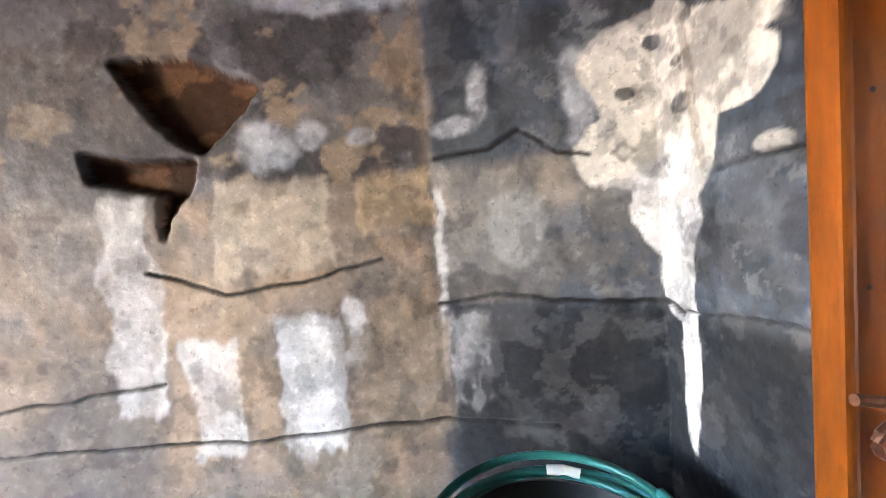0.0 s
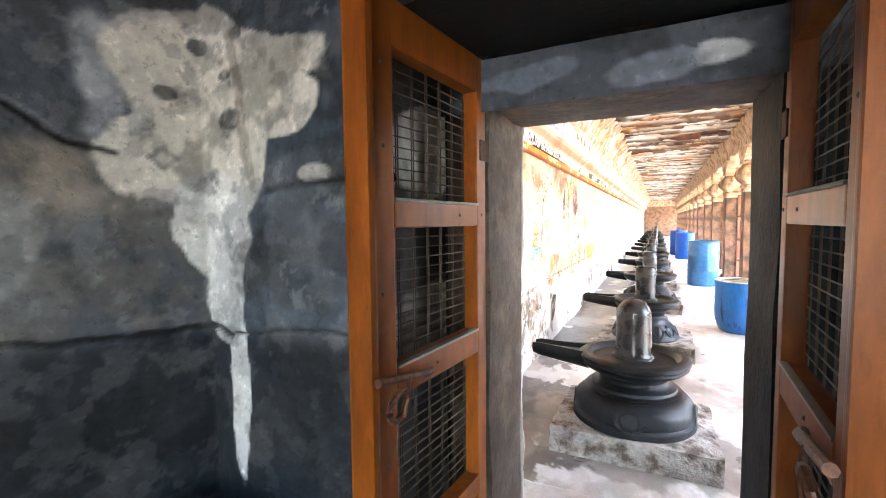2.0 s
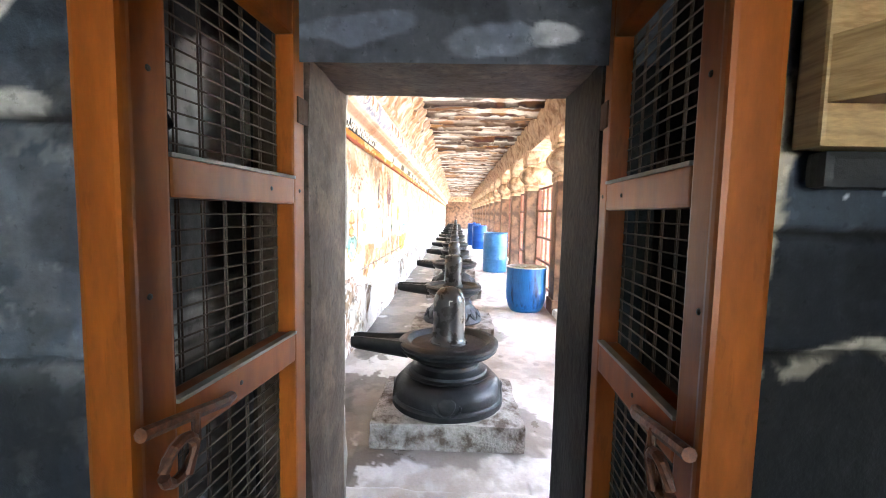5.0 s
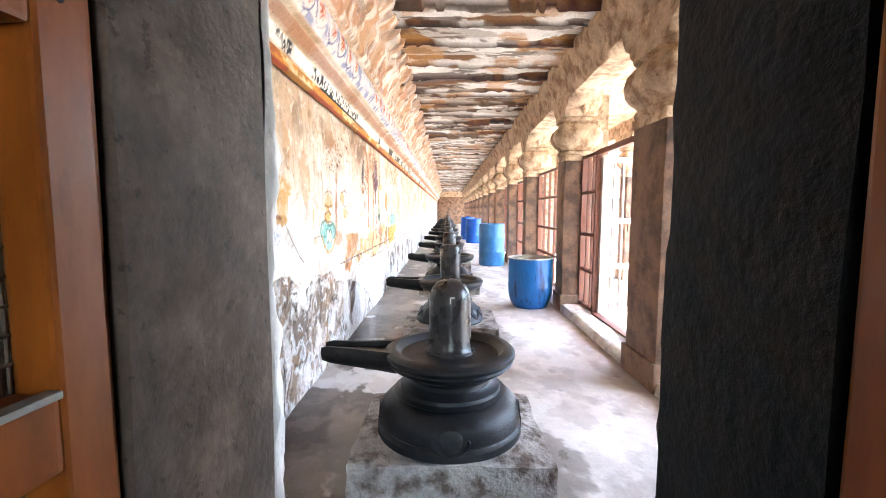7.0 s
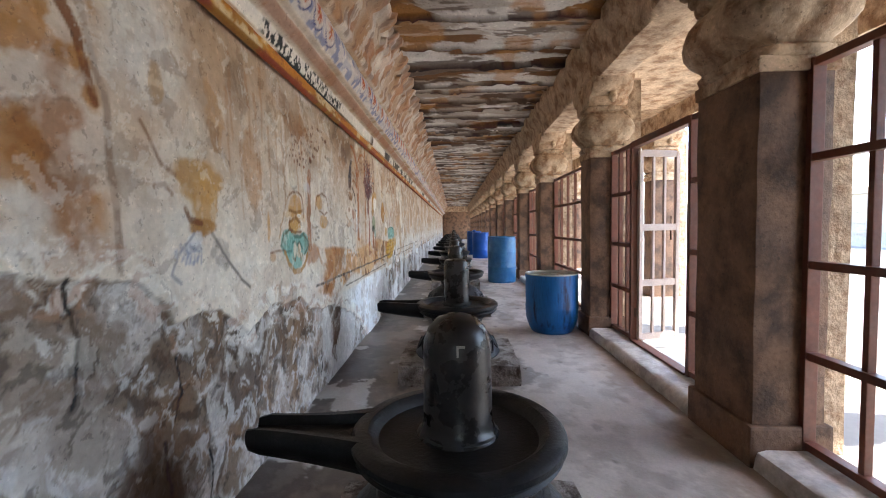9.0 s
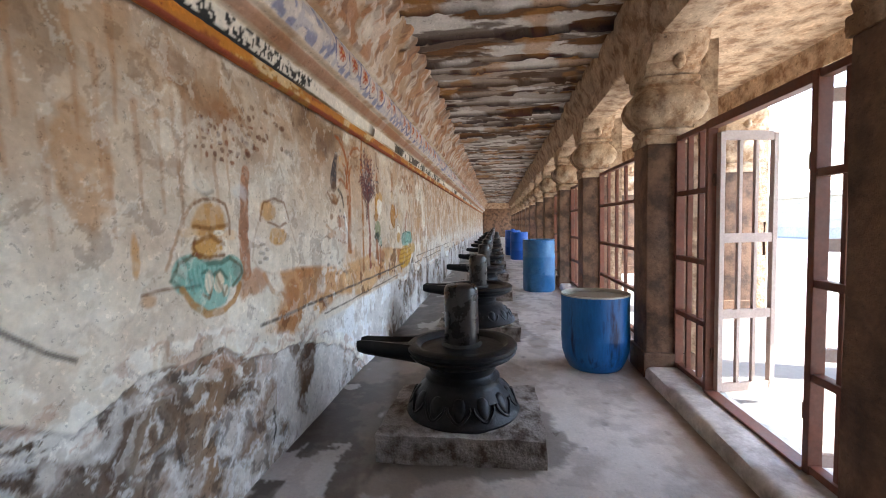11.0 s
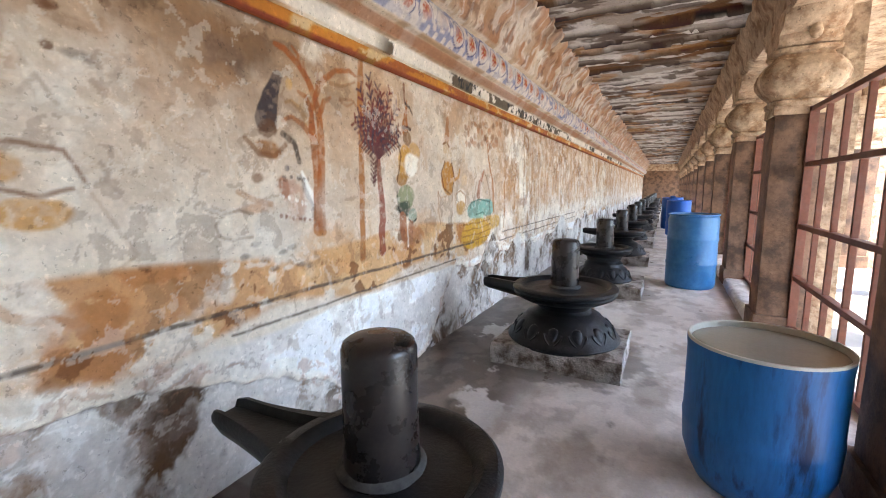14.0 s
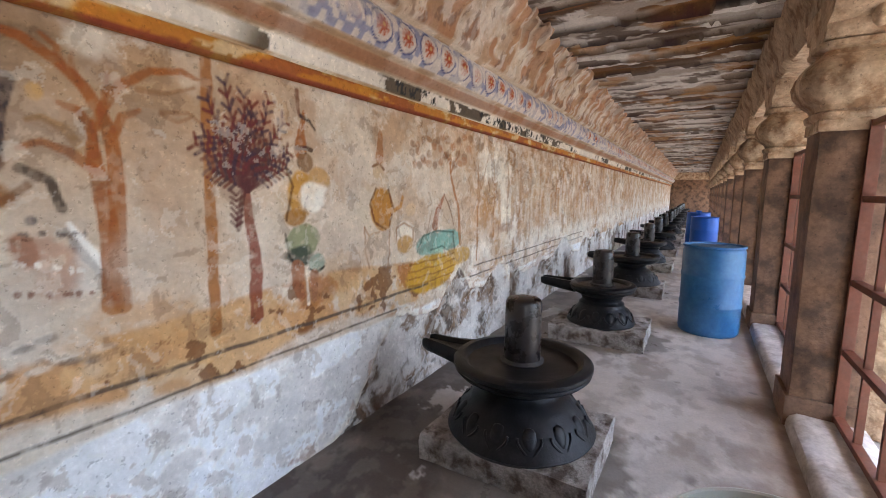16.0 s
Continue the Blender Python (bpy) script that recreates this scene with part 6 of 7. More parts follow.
def pillar_thing(label, height, hw, depth, z0):
    p = thing("pillar", label, "pillar", "pillars along the corridor")
    sh = box(-hw, hw, -depth, 0, z0, height, 0.02)
    bmesh.ops.subdivide_edges(sh, edges=[e for e in sh.edges if abs(e.verts[0].co.z - e.verts[1].co.z) > 1], cuts=14)
    for v in sh.verts:
        v.co += 0.008 * noise.noise_vector(v.co * 3.3)
    part("shaft", sh, M_PILLAR, p, "", True, 30)
    part("base", box(-hw - 0.025, hw + 0.025, -depth - 0.02, 0.022, z0, z0 + 0.20, 0.015), M_PILLAR, p)
    part("cushion", cushion_bm(hw, depth / 2), M_CAP, p, "washed ribbed cushion of the capital", True, 50)
    br = part("bracket", bracket_bm(hw, -depth - 0.01, 0.03), M_CAP, p, "curled stone bracket arms", True, 35)
    for sx in (-1, 1):
        bud = lathe([(0.0, 2.335), (0.018, 2.345), (0.036, 2.37), (0.042, 2.40), (0.032, 2.43), (0.036, 2.45), (0.05, 2.465)], 16)
        for v in bud.verts:
            v.co += Vector((sx * (hw + 0.155), -depth / 2, 0))
        part("bud", bud, M_CAP, br, "", True)
    part("rear_post", rough_stone(-0.15, 0.10, -depth - 0.17, -depth - 0.004, 0.0, 2.6, 3, 0.012, 7), M_TAN, p, "rough tan granite post behind", True)
    part("abacus", box(-hw - 0.015, hw + 0.015, -depth - 0.015, 0.012, 1.83, 1.90, 0.012), M_CAP, p)
    return p


PW = 0.17
master = pillar_thing("square brown stone pillar with lobed bracket capital", 1.9, PW, 0.34, 0.0)
master.matrix_basis = pose(PILLARS[0] - PW, INNER, 0)
wide = pillar_thing("broad brown stone pillar beside the gate, with bracket capital", 1.9, 0.245, 0.34, 0.0)
wide.matrix_basis = pose(PILLARS[1] - 0.245, INNER, 0)
for k, x in enumerate(PILLARS[1:]):
    if k == 0:
        continue
    copy_thing(master, pose(x - PW, INNER - (0.012 if k % 2 else 0.0), 0, 0, 0, (0.8, -0.7, 0.4)[k % 3]))
for k, x in enumerate(PILLARS):
    c = copy_thing(master, pose(x - PW - 0.1, -2.48, -0.005))
    tagged(c, "rough granite outer pillar facing the sunlit courtyard", "pillar", "outer veranda pillars")


# ---- grilles between the pillars ----
GY = -0.985
RAILS = (0.115, 0.535, 0.955, 1.44, 1.86)


def grille(x0, x1, bars, label, group="iron grilles", rails=RAILS):
    g = thing("window_grille", label, "grille", group, at=(0, GY, 0))
    for x in (x0 + 0.02, x1 - 0.02):
        part("post", box(x - 0.02, x + 0.02, -0.03, 0.03, 0.09, rails[-1] + 0.022, 0.004), M_RED, g)
    for z in rails:
        part("rail", box(x0 + 0.04, x1 - 0.04, -0.025, 0.025, z - 0.018, z + 0.018, 0.004), M_RED, g)
    for k in range(1, bars + 1):
        x = x0 + (x1 - x0) * k / (bars + 1)
        part("bar", box(x - 0.013, x + 0.013, -0.026, 0.010, 0.1, rails[-1], 0.004), M_RED, g)
    return g


for k, (a, b) in enumerate(zip(PILLARS, PILLARS[1:])):
    if k == 1:
        continue
    grille(a - 0.012, b - (2 * PW if k else 0.49) + 0.012, 5, "red-brown painted iron grille between two stone pillars")
# gateway bay: two fixed side lights, an overhead rail and two open leaves
grille(6.52, 7.05, 2, "narrow red-brown fixed grille beside the gate opening")
grille(5.09, 5.60, 2, "narrow red-brown fixed grille beside the gate opening")
top = thing("gateway", "red-brown timber head and sill of the open gate", "gateway", at=(0, GY, 0))
part("head", box(5.6, 6.52, -0.03, 0.03, 1.83, 1.885, 0.004), M_RED, top)
part("sill", box(5.6, 6.52, -0.04, 0.04, 0.088, 0.105, 0.004), M_RED, top)


def gate_leaf(at, rz):
    g = thing("gate_leaf", "barred gate leaf, sunlight put into its pale colour, standing open to the veranda", "gate", "gate leaves", at=at, rz=rz)
    for x in (0.0, 0.38):
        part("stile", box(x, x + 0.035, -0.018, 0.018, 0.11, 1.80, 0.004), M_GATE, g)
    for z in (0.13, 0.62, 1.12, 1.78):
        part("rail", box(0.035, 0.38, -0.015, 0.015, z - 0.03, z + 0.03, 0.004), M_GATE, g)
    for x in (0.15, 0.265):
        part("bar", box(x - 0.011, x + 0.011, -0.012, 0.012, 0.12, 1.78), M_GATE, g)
    part("bolt", tube([(0.36, 0.025, 1.0), (0.36, 0.03, 1.12), (0.36, 0.025, 1.22)], 0.008), M_IRON, g, "black iron bolt")
    for z in (0.35, 1.5):
        part("hinge", box(-0.02, 0.03, 0.018, 0.026, z - 0.04, z + 0.04, 0.002), M_IRON, g)
    return g


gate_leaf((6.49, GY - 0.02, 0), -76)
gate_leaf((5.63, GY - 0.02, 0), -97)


# ---- stone lingas ----
def spout_bm(y_in, y_tip, w0, w1, z_top, depth0, depth1):
    """A trough that narrows and rises towards its tip."""
    bm = bmesh.new()
    rows = []
    n = 10
    for k in range(n + 1):
        f = k / n
        y, w = y_in + (y_tip - y_in) * f, w0 + (w1 - w0) * (1 - (1 - f) ** 2)
        d = depth0 + (depth1 - depth0) * f
        zt = z_top + 0.012 * f * f
        rim = 0.35 * w
        pts = [(-w, zt - d * 0.45), (-w, zt - 0.015), (-w + 0.012, zt), (-w + rim, zt), (-w + rim + 0.012, zt - 0.028), (w - rim - 0.012, zt - 0.028), (w - rim, zt), (w - 0.012, zt), (w, zt - 0.015), (w, zt - d * 0.45), (w * 0.75, zt - d * 0.85), (w * 0.35, zt - d), (-w * 0.35, zt - d), (-w * 0.75, zt - d * 0.85)]
        if k == n:
            pts = [(x * 0.86, zt - 0.01 - (zt - z) * 0.82) for x, z in pts]
        rows.append([bm.verts.new((x, y, z)) for x, z in pts])
    m = len(rows[0])
    for a, b in zip(rows, rows[1:]):
        for j in range(m):
            bm.faces.new((a[j], a[(j + 1) % m], b[(j + 1) % m], b[j]))
    bm.faces.new(rows[0])
    bm.faces.new(rows[-1][::-1])
    return bm


def plinth_bm(hx, y0, y1, h, seed):
    bm = box(-hx, hx, y0, y1, 0, h)
    bmesh.ops.subdivide_edges(bm, edges=bm.edges[:], cuts=9, use_grid_fill=True)
    for v in bm.verts:
        q = v.co * 6 + Vector((seed, 0, 0))
        v.co += 0.014 * noise.noise_vector(q) + 0.007 * noise.noise_vector(q * 3.1)
        if v.co.z < 0.02:
            v.co.z = -0.01
    return bm


def petal_bm():
    """One lotus petal: a swollen leaf inside a raised pointed border."""
    bm = bmesh.new()
    bmesh.ops.create_uvsphere(bm, u_segments=10, v_segments=6, radius=1)
    for v in bm.verts:
        x, y, z = v.co
        v.co = Vector((0.016 * x, 0.040 * y * (1 + 0.25 * z), 0.060 * z))
    border = []
    for i in range(13):
        a = radians(168 + 204 * i / 12)
        border.append((0.010 + 0.006 * math.sin(a), 0.060 * math.cos(a), 0.052 * math.sin(a) - 0.024 * max(0, -math.sin(a)) ** 6))
    tube(border, 0.0075, 6, bm)
    return bm


def linga(label, first, seed, R, wide_by):
    g = thing("linga", label, "linga", "row of stone lingas")
    part("plinth", plinth_bm(0.375, -0.45, 0.44, 0.148, seed), M_GRANITE, g, "rough hewn grey granite block")
    base = [(0.0, 0.14), (0.345, 0.14), (0.36, 0.155), (0.358, 0.185), (0.345, 0.192), (0.34, 0.20), (0.35, 0.212), (0.348, 0.255), (0.338, 0.285), (0.30, 0.322), (0.262, 0.333), (0.262, 0.348), (0.24, 0.356), (0.235, 0.372), (0.205, 0.382), (0.192, 0.395), (0.19, 0.415), (0.205, 0.435), (0.0, 0.44)]
    if not first:
        base = [(0.0, 0.14), (0.30, 0.14), (0.312, 0.165), (0.30, 0.19), (0.285, 0.205), (0.275, 0.23), (0.25, 0.28), (0.215, 0.315), (0.205, 0.335), (0.21, 0.355), (0.19, 0.37), (0.18, 0.385), (0.19, 0.41), (0.20, 0.43), (0.0, 0.435)]
    base = [(r * (wide_by if z < 0.34 else 1.05), z) for r, z in base]
    part("pedestal", lathe(base, 56, 0.0015), M_BLACK, g, "", True, 38)
    disc = [(0.0, 0.425), (0.20, 0.43), (R - 0.075, 0.45), (R - 0.02, 0.478), (R - 0.002, 0.497), (R - 0.01, 0.505), (R - 0.005, 0.511), (R + 0.008, 0.525), (R + 0.008, 0.542), (R - 0.008, 0.555), (R - 0.045, 0.557), (R - 0.062, 0.545), (R - 0.075, 0.526), (R - 0.1, 0.522), (0.13, 0.533), (0.0, 0.536)]
    part("basin", lathe(disc, 64, 0.0015), M_BLACK, g, "", True, 38)
    part("spout", spout_bm(R - 0.055, 0.63, 0.135, 0.068, 0.556, 0.125, 0.09), M_BLACK, g, "", True, 40)
    if first:
        sh = [(0.0, 0.52), (0.125, 0.525), (0.125, 0.535), (0.112, 0.55), (0.104, 0.57), (0.102, 0.70), (0.102, 0.79), (0.099, 0.82), (0.087, 0.852), (0.062, 0.88), (0.03, 0.892), (0.0, 0.896)]
    else:
        sh = [(0.0, 0.52), (0.118, 0.525), (0.117, 0.538), (0.102, 0.55), (0.101, 0.56), (0.0995, 0.70), (0.099, 0.865), (0.093, 0.882), (0.079, 0.892), (0.04, 0.897), (0.0, 0.899)]
    part("shaft", lathe(sh, 48, 0.0008), M_SHAFT, g, "smooth dark polished shaft", True, 40)
    part("ash_ring", lathe([(0.104, 0.5385), (0.121, 0.5375), (0.122, 0.541), (0.107, 0.552), (0.1035, 0.555)], 40, 0.003), M_ASH, g, "pale ash caked round the foot", True)
    pm = mesh_of("petal", petal_bm(), M_BLACK, True)
    for k in range(13):
        a = 2 * math.pi * (k + 0.5) / 13
        if first and k % 3:
            continue
        o = new("petal", pm)
        o.parent = g
        o.matrix_basis = Matrix.Translation(((0.347 if first else 0.256 * wide_by) * math.cos(a), (0.347 if first else 0.256 * wide_by) * math.sin(a), 0.245 if first else 0.252)) @ pose(0, 0, 0, 0, 0, math.degrees(a)) @ pose(0, 0, 0, 0, -4 if first else -32, 0) @ Matrix.Diagonal((0.35, 1.35, 0.9, 1) if first else (1, 1, 1, 1))
    return g


first = linga("black stone linga with domed shaft on a rough block", True, 3, 0.315, 1.0)
first.matrix_basis = pose(LINGA_X[0], 0.645, 0)
part("chalk_mark", box(-0.002, 0.0, -0.022, 0.002, 0.845, 0.852, 0.0), M_SILL, first, "small white chalk mark").matrix_basis = pose(-0.1005, 0.0, -0.03)
part("chalk_mark", box(-0.002, 0.0, -0.004, 0.002, 0.82, 0.846, 0.0), M_SILL, first).matrix_basis = pose(-0.1015, 0.0, -0.03)
second = linga("black stone linga with a long spout and small basin", False, 11, 0.318, 1.08)
second.matrix_basis = pose(LINGA_X[1], LINGA_Y, 0)
model = linga("black stone linga with a long spout and lotus pedestal", False, 17, 0.375, 1.32)
model.matrix_basis = pose(LINGA_X[2], LINGA_Y, 0)
for k, x in enumerate(LINGA_X[3:]):
    copy_thing(model if k % 2 else second, pose(x, LINGA_Y + 0.008 * math.sin(k * 2.2), 0, 0, 0, 1.5 * math.sin(k * 1.7)))


# ---- drums ----
def drum(label, at, height, r, mat, lid, rz=0.0):
    g = thing("drum", label, "drum", "blue plastic drums", at=at, rz=rz)
    h = height
    if lid:
        body = [(0.0, 0.0), (r - 0.02, 0.0), (r - 0.004, 0.02), (r, 0.05), (r, 0.30 * h), (r + 0.006, 0.32 * h), (r + 0.006, 0.345 * h), (r, 0.365 * h), (r, 0.63 * h), (r + 0.006, 0.65 * h), (r + 0.006, 0.675 * h), (r, 0.695 * h), (r, h - 0.06), (r - 0.012, h - 0.03), (r - 0.02, h - 0.02)]
        part("body", lathe(body, 56), mat, g, "", True, 40)
        part("rim", lathe([(r - 0.022, h - 0.025), (r + 0.002, h - 0.022), (r + 0.004, h - 0.004), (r - 0.006, h), (r - 0.02, h - 0.002), (r - 0.024, h - 0.02)], 56), mat, g, "", True)
        part("lid", lathe([(r - 0.02, h - 0.018), (r - 0.05, h - 0.022), (0.06, h - 0.016), (0.0, h - 0.015)], 48), mat, g, "", True)
    else:
        body = [(0.0, 0.0), (r - 0.075, 0.0), (r - 0.06, 0.012), (r - 0.03, 0.07), (r - 0.005, 0.15), (r + 0.002, 0.26), (r + 0.004, 0.28), (r, 0.30), (r, h - 0.06), (r + 0.004, h - 0.02), (r + 0.002, h), (r - 0.002, h), (r - 0.006, h - 0.03), (r - 0.01, 0.3), (r - 0.05, 0.08), (0.0, 0.03)]
        bm = lathe(body, 64)
        for v in bm.verts:
            if v.co.z > h - 0.03:
                a = math.atan2(v.co.y, v.co.x)
                v.co.z += 0.002 * math.sin(3 * a) + 0.002 * noise.noise(Vector((8 * math.cos(a), 8 * math.sin(a), 1)))
        part("body", bm, mat, g, "", True, 40)
        part("liner", lathe([(r + 0.0035, h - 0.008), (r + 0.0045, h + 0.004), (r - 0.002, h + 0.006), (r - 0.008, h + 0.002), (r - 0.012, h - 0.10)], 64), M_PALE, g, "pale inner skin showing at the cut rim", True)
        part("water", lathe([(r - 0.0105, h - 0.022), (0.1, h - 0.022), (0.0, h - 0.022)], 56), M_WATER, g, "cloudy standing water below the rim", True)
    return g


drum("blue plastic drum with its top cut off, streaked with grime", (7.28, -0.41, 0.002), 0.632, 0.278, M_DRUM, False, 20)


drum("faded pale-blue plastic drum with closed top", (11.47, -0.34, 0.002), 0.935, 0.285, M_DRUM_OLD, True, 40)
d3 = drum("bright blue plastic drum standing far down the corridor", (18.2, -0.33, 0.002), 0.92, 0.29, M_DRUM_NEW, True)
d4 = drum("bright blue plastic drum with a small cap", (20.2, -0.2, 0.002), 0.95, 0.29, M_DRUM_NEW, True)
part("cap", lathe([(0.0, 0.94), (0.07, 0.94), (0.07, 1.0), (0.0, 1.0)], 24), M_DRUM_NEW, d4)

# ---- the dark room: walls with painted and blackened stone ----
def room_field(u, v, seed):
    p = Paint(u, v, (0.055, 0.070, 0.090))
    a, b = fbm(u * 1.7, v * 2, seed, 5), fbm(u * 4, v * 4.5, seed + 1, 5)
    p.mix(step(0.45, 0.60, a) * 0.7, (0.10, 0.10, 0.10))
    p.mix(step(0.48, 0.62, b) * 0.8, (0.022, 0.028, 0.038))
    p.mix(step(0.56, 0.66, fbm(u * 3, v * 3, seed + 2, 5)) * 0.6, (0.13, 0.145, 0.17))
    p.c[..., 3] = 0.45
    return p


def joint(p, pts, w=0.007):
    d = np.full(p.u.shape, 9.0)
    for (a, b), (c, e) in zip(pts, pts[1:]):
        q = max((c - a) ** 2 + (e - b) ** 2, 1e-9)
        s = np.clip(((p.u - a) * (c - a) + (p.v - b) * (e - b)) / q, 0, 1)
        d = np.minimum(d, np.hypot(p.u - a - s * (c - a) + 0.02 * p.wu, p.v - b - s * (e - b) + 0.02 * p.wv))
    m = step(w + 0.006, w - 0.003, d)
    p.mix(m * 0.9, (0.012, 0.011, 0.01))
    p.h = p.h - 0.012 * m


# the side wall bends twice; u runs along it
P0, P1, P2, P3 = Vector((-3.0, 1.98)), Vector((1.085, 1.98)), Vector((1.78, 1.70)), Vector((1.78, 1.05))
L1, L2, L3 = (P1 - P0).length, (P2 - P1).length, (P3 - P2).length
us = np.concatenate([np.linspace(0, 2.5, 60)[:-1], np.linspace(2.5, L1 + L2 + L3, 420)])
vs_ = np.linspace(0, 2.6, 400)
U, V = np.meshgrid(us, vs_, indexing="ij")
rm = room_field(U, V, 101)
AX = L1
CX = L1 + L2
west_part = step(AX + 0.04, AX - 0.06, U + 0.12 * (fbm(U * 5, V * 5, 105, 5) - 0.5))
rm.mix(west_part * 0.9, (0.33, 0.265, 0.215))
rm.mix(west_part * step(0.44, 0.62, fbm(U * 3.5, V * 3.5, 106, 6)) * 0.8, (0.46, 0.325, 0.225))
rm.mix(west_part * step(0.48, 0.62, fbm(U * 5, V * 3, 113, 6)) * 0.6, (0.20, 0.17, 0.15))
rm.mix(west_part * step(1.52, 1.62, V + 0.22 * (fbm(U * 4, V * 4, 107, 5) - 0.5)) * 0.9, (0.065, 0.062, 0.068))
rm.mix(west_part * step(1.5, 1.6, V) * step(0.50, 0.58, fbm(U * 5, V * 6, 108, 6)) * 0.85, (0.36, 0.27, 0.19))
rm.mix(west_part * step(1.5, 1.6, V) * step(0.55, 0.62, fbm(U * 7, V * 7, 114, 6)) * 0.8, (0.17, 0.165, 0.17))
mid = step(AX - 0.02, AX + 0.06, U) * step(CX + 0.02, CX - 0.06, U)
rm.mix(mid * step(1.08, 1.13, V) * step(1.62, 1.56, V) * 0.85, (0.27, 0.24, 0.215))
rm.mix(mid * step(1.08, 1.13, V) * step(1.62, 1.56, V) * step(0.48, 0.62, fbm(U * 6, V * 4, 115, 6)) * 0.8, (0.31, 0.265, 0.22))
rm.mix(mid * step(0.48, 0.68, fbm(U * 4, V * 4, 116, 6)) * 0.7, (0.075, 0.08, 0.085))
rm.mix(mid * step(1.1, 1.04, V) * step(0.5, 0.62, fbm(U * 9, V * 3, 117, 6)) * 0.4, (0.19, 0.185, 0.175))
for u0, v0, ru, rv in ((AX + 0.20, 1.82, 0.035, 0.09), (AX + 0.12, 1.72, 0.09, 0.035), (AX + 0.52, 1.78, 0.045, 0.13), (AX - 0.55, 1.70, 0.10, 0.08), (AX - 0.40, 1.74, 0.05, 0.05), (AX - 0.22, 1.72, 0.05, 0.03), (AX - 0.3, 2.2, 0.35, 0.06)):
    rm.blob(u0, v0, ru, rv, (0.52, 0.54, 0.58), 0.8, soft=0.35, rag=1.2)
rm.drip(AX - 0.33, AX + 0.03, 0.62, 1.07, (0.36, 0.285, 0.225), 0.9, 1)
rm.drip(AX - 0.76, AX - 0.36, 1.27, 1.6, (0.56, 0.46, 0.36), 0.9, 2)
rm.drip(AX - 0.26, AX + 0.01, 1.40, 1.6, (0.50, 0.36, 0.235), 0.9, 3)
rm.drip(AX - 0.60, AX - 0.365, 0.58, 1.11, (0.74, 0.72, 0.70), 1.0, 4)
rm.drip(AX - 0.36, AX - 0.27, 0.9, 1.16, (0.70, 0.68, 0.66), 0.9, 5)
rm.drip(AX - 1.15, AX - 0.97, 0.80, 1.57, (0.70, 0.66, 0.62), 0.95, 6)
rm.drip(AX - 0.92, AX - 0.73, 0.62, 1.05, (0.66, 0.63, 0.60), 0.85, 7)
rm.drip(AX - 0.015, AX + 0.02, 1.0, 1.55, (0.62, 0.6, 0.57), 0.8, 8)
rm.drip(AX + 0.03, AX + 0.19, 0.70, 1.06, (0.44, 0.43, 0.42), 0.75, 9)
rm.drip(AX - 0.55, AX - 0.3, 0.3, 0.58, (0.4, 0.34, 0.28), 0.7, 10)
rm.blob(AX + 0.30, 1.36, 0.10, 0.16, (0.30, 0.30, 0.29), 0.8, rag=0.6)
rm.blob(AX - 0.15, 0.85, 0.16, 0.26, (0.30, 0.23, 0.17), 0.8, rag=0.7)
rm.blob(AX + 0.42, 0.9, 0.22, 0.18, (0.035, 0.034, 0.036), 0.8, soft=0.4, rag=0.8)
# big pale patch round the corner and its drip
PP = (0.70, 0.655, 0.59)
rm.blob(CX - 0.02, 1.82, 0.20, 0.17, PP, rag=0.5, soft=0.05, worn=0.0)
rm.blob(CX + 0.16, 1.80, 0.27, 0.10, PP, rag=0.6, soft=0.05, worn=0.0)
rm.blob(CX + 0.26, 1.70, 0.17, 0.09, PP, rag=0.5, soft=0.05, worn=0.0)
rm.blob(CX - 0.02, 1.58, 0.22, 0.15, PP, rag=0.5, soft=0.05, worn=0.0)
rm.blob(CX + 0.15, 1.58, 0.10, 0.15, PP, rag=0.5, soft=0.05, worn=0.0)
rm.blob(CX + 0.05, 1.38, 0.13, 0.17, (0.76, 0.745, 0.73), rag=0.5, soft=0.05, worn=0.0)
rm.blob(CX + 0.07, 1.2, 0.085, 0.16, (0.76, 0.745, 0.73), rag=0.5, soft=0.06, worn=0.0)
rm.blob(CX + 0.12, 0.95, 0.035, 0.30, (0.76, 0.745, 0.73), rag=0.5, soft=0.08, worn=0.0)
for u0, v0, r in ((CX + 0.0, 1.89, 0.03), (CX - 0.09, 1.75, 0.025), (CX + 0.12, 1.68, 0.035), (CX + 0.10, 1.8, 0.018), (CX + 0.15, 1.9, 0.02)):
    rm.blob(u0, v0, r * 1.3, r * 0.8, (0.12, 0.11, 0.105), 0.9, rag=0.9)
rm.stroke([(CX + 0.13, 1.9), (CX + 0.16, 1.7), (CX + 0.19, 1.5)], 0.016, (0.30, 0.25, 0.20), 0.7)
rm.stroke([(CX - 0.125, 1.57), (CX - 0.095, 1.6), (CX - 0.065, 1.57), (CX - 0.095, 1.54), (CX - 0.125, 1.57)], 0.006, (0.3, 0.28, 0.25), 0.8)
rm.blob(CX + 0.42, 1.515, 0.05, 0.022, (0.62, 0.59, 0.54), rag=0.4, worn=0)
# far left end: its dimmer light painted in as a darker tone
rm.mix(step(AX - 0.75, AX - 1.25, U) * 0.5, (0.12, 0.105, 0.095))
near_c = step(CX - 0.5, CX - 0.3, U)
rm.mix(near_c * step(0.545, 0.575, fbm(U * 7, V * 8, 124, 8)) * step(0.3, 0.12, rm.c[..., 0]) * 0.6, (0.085, 0.10, 0.125))
rm.mix(near_c * step(0.60, 0.62, fbm(U * 16, V * 15, 125, 7)) * 0.45, (0.22, 0.225, 0.235))
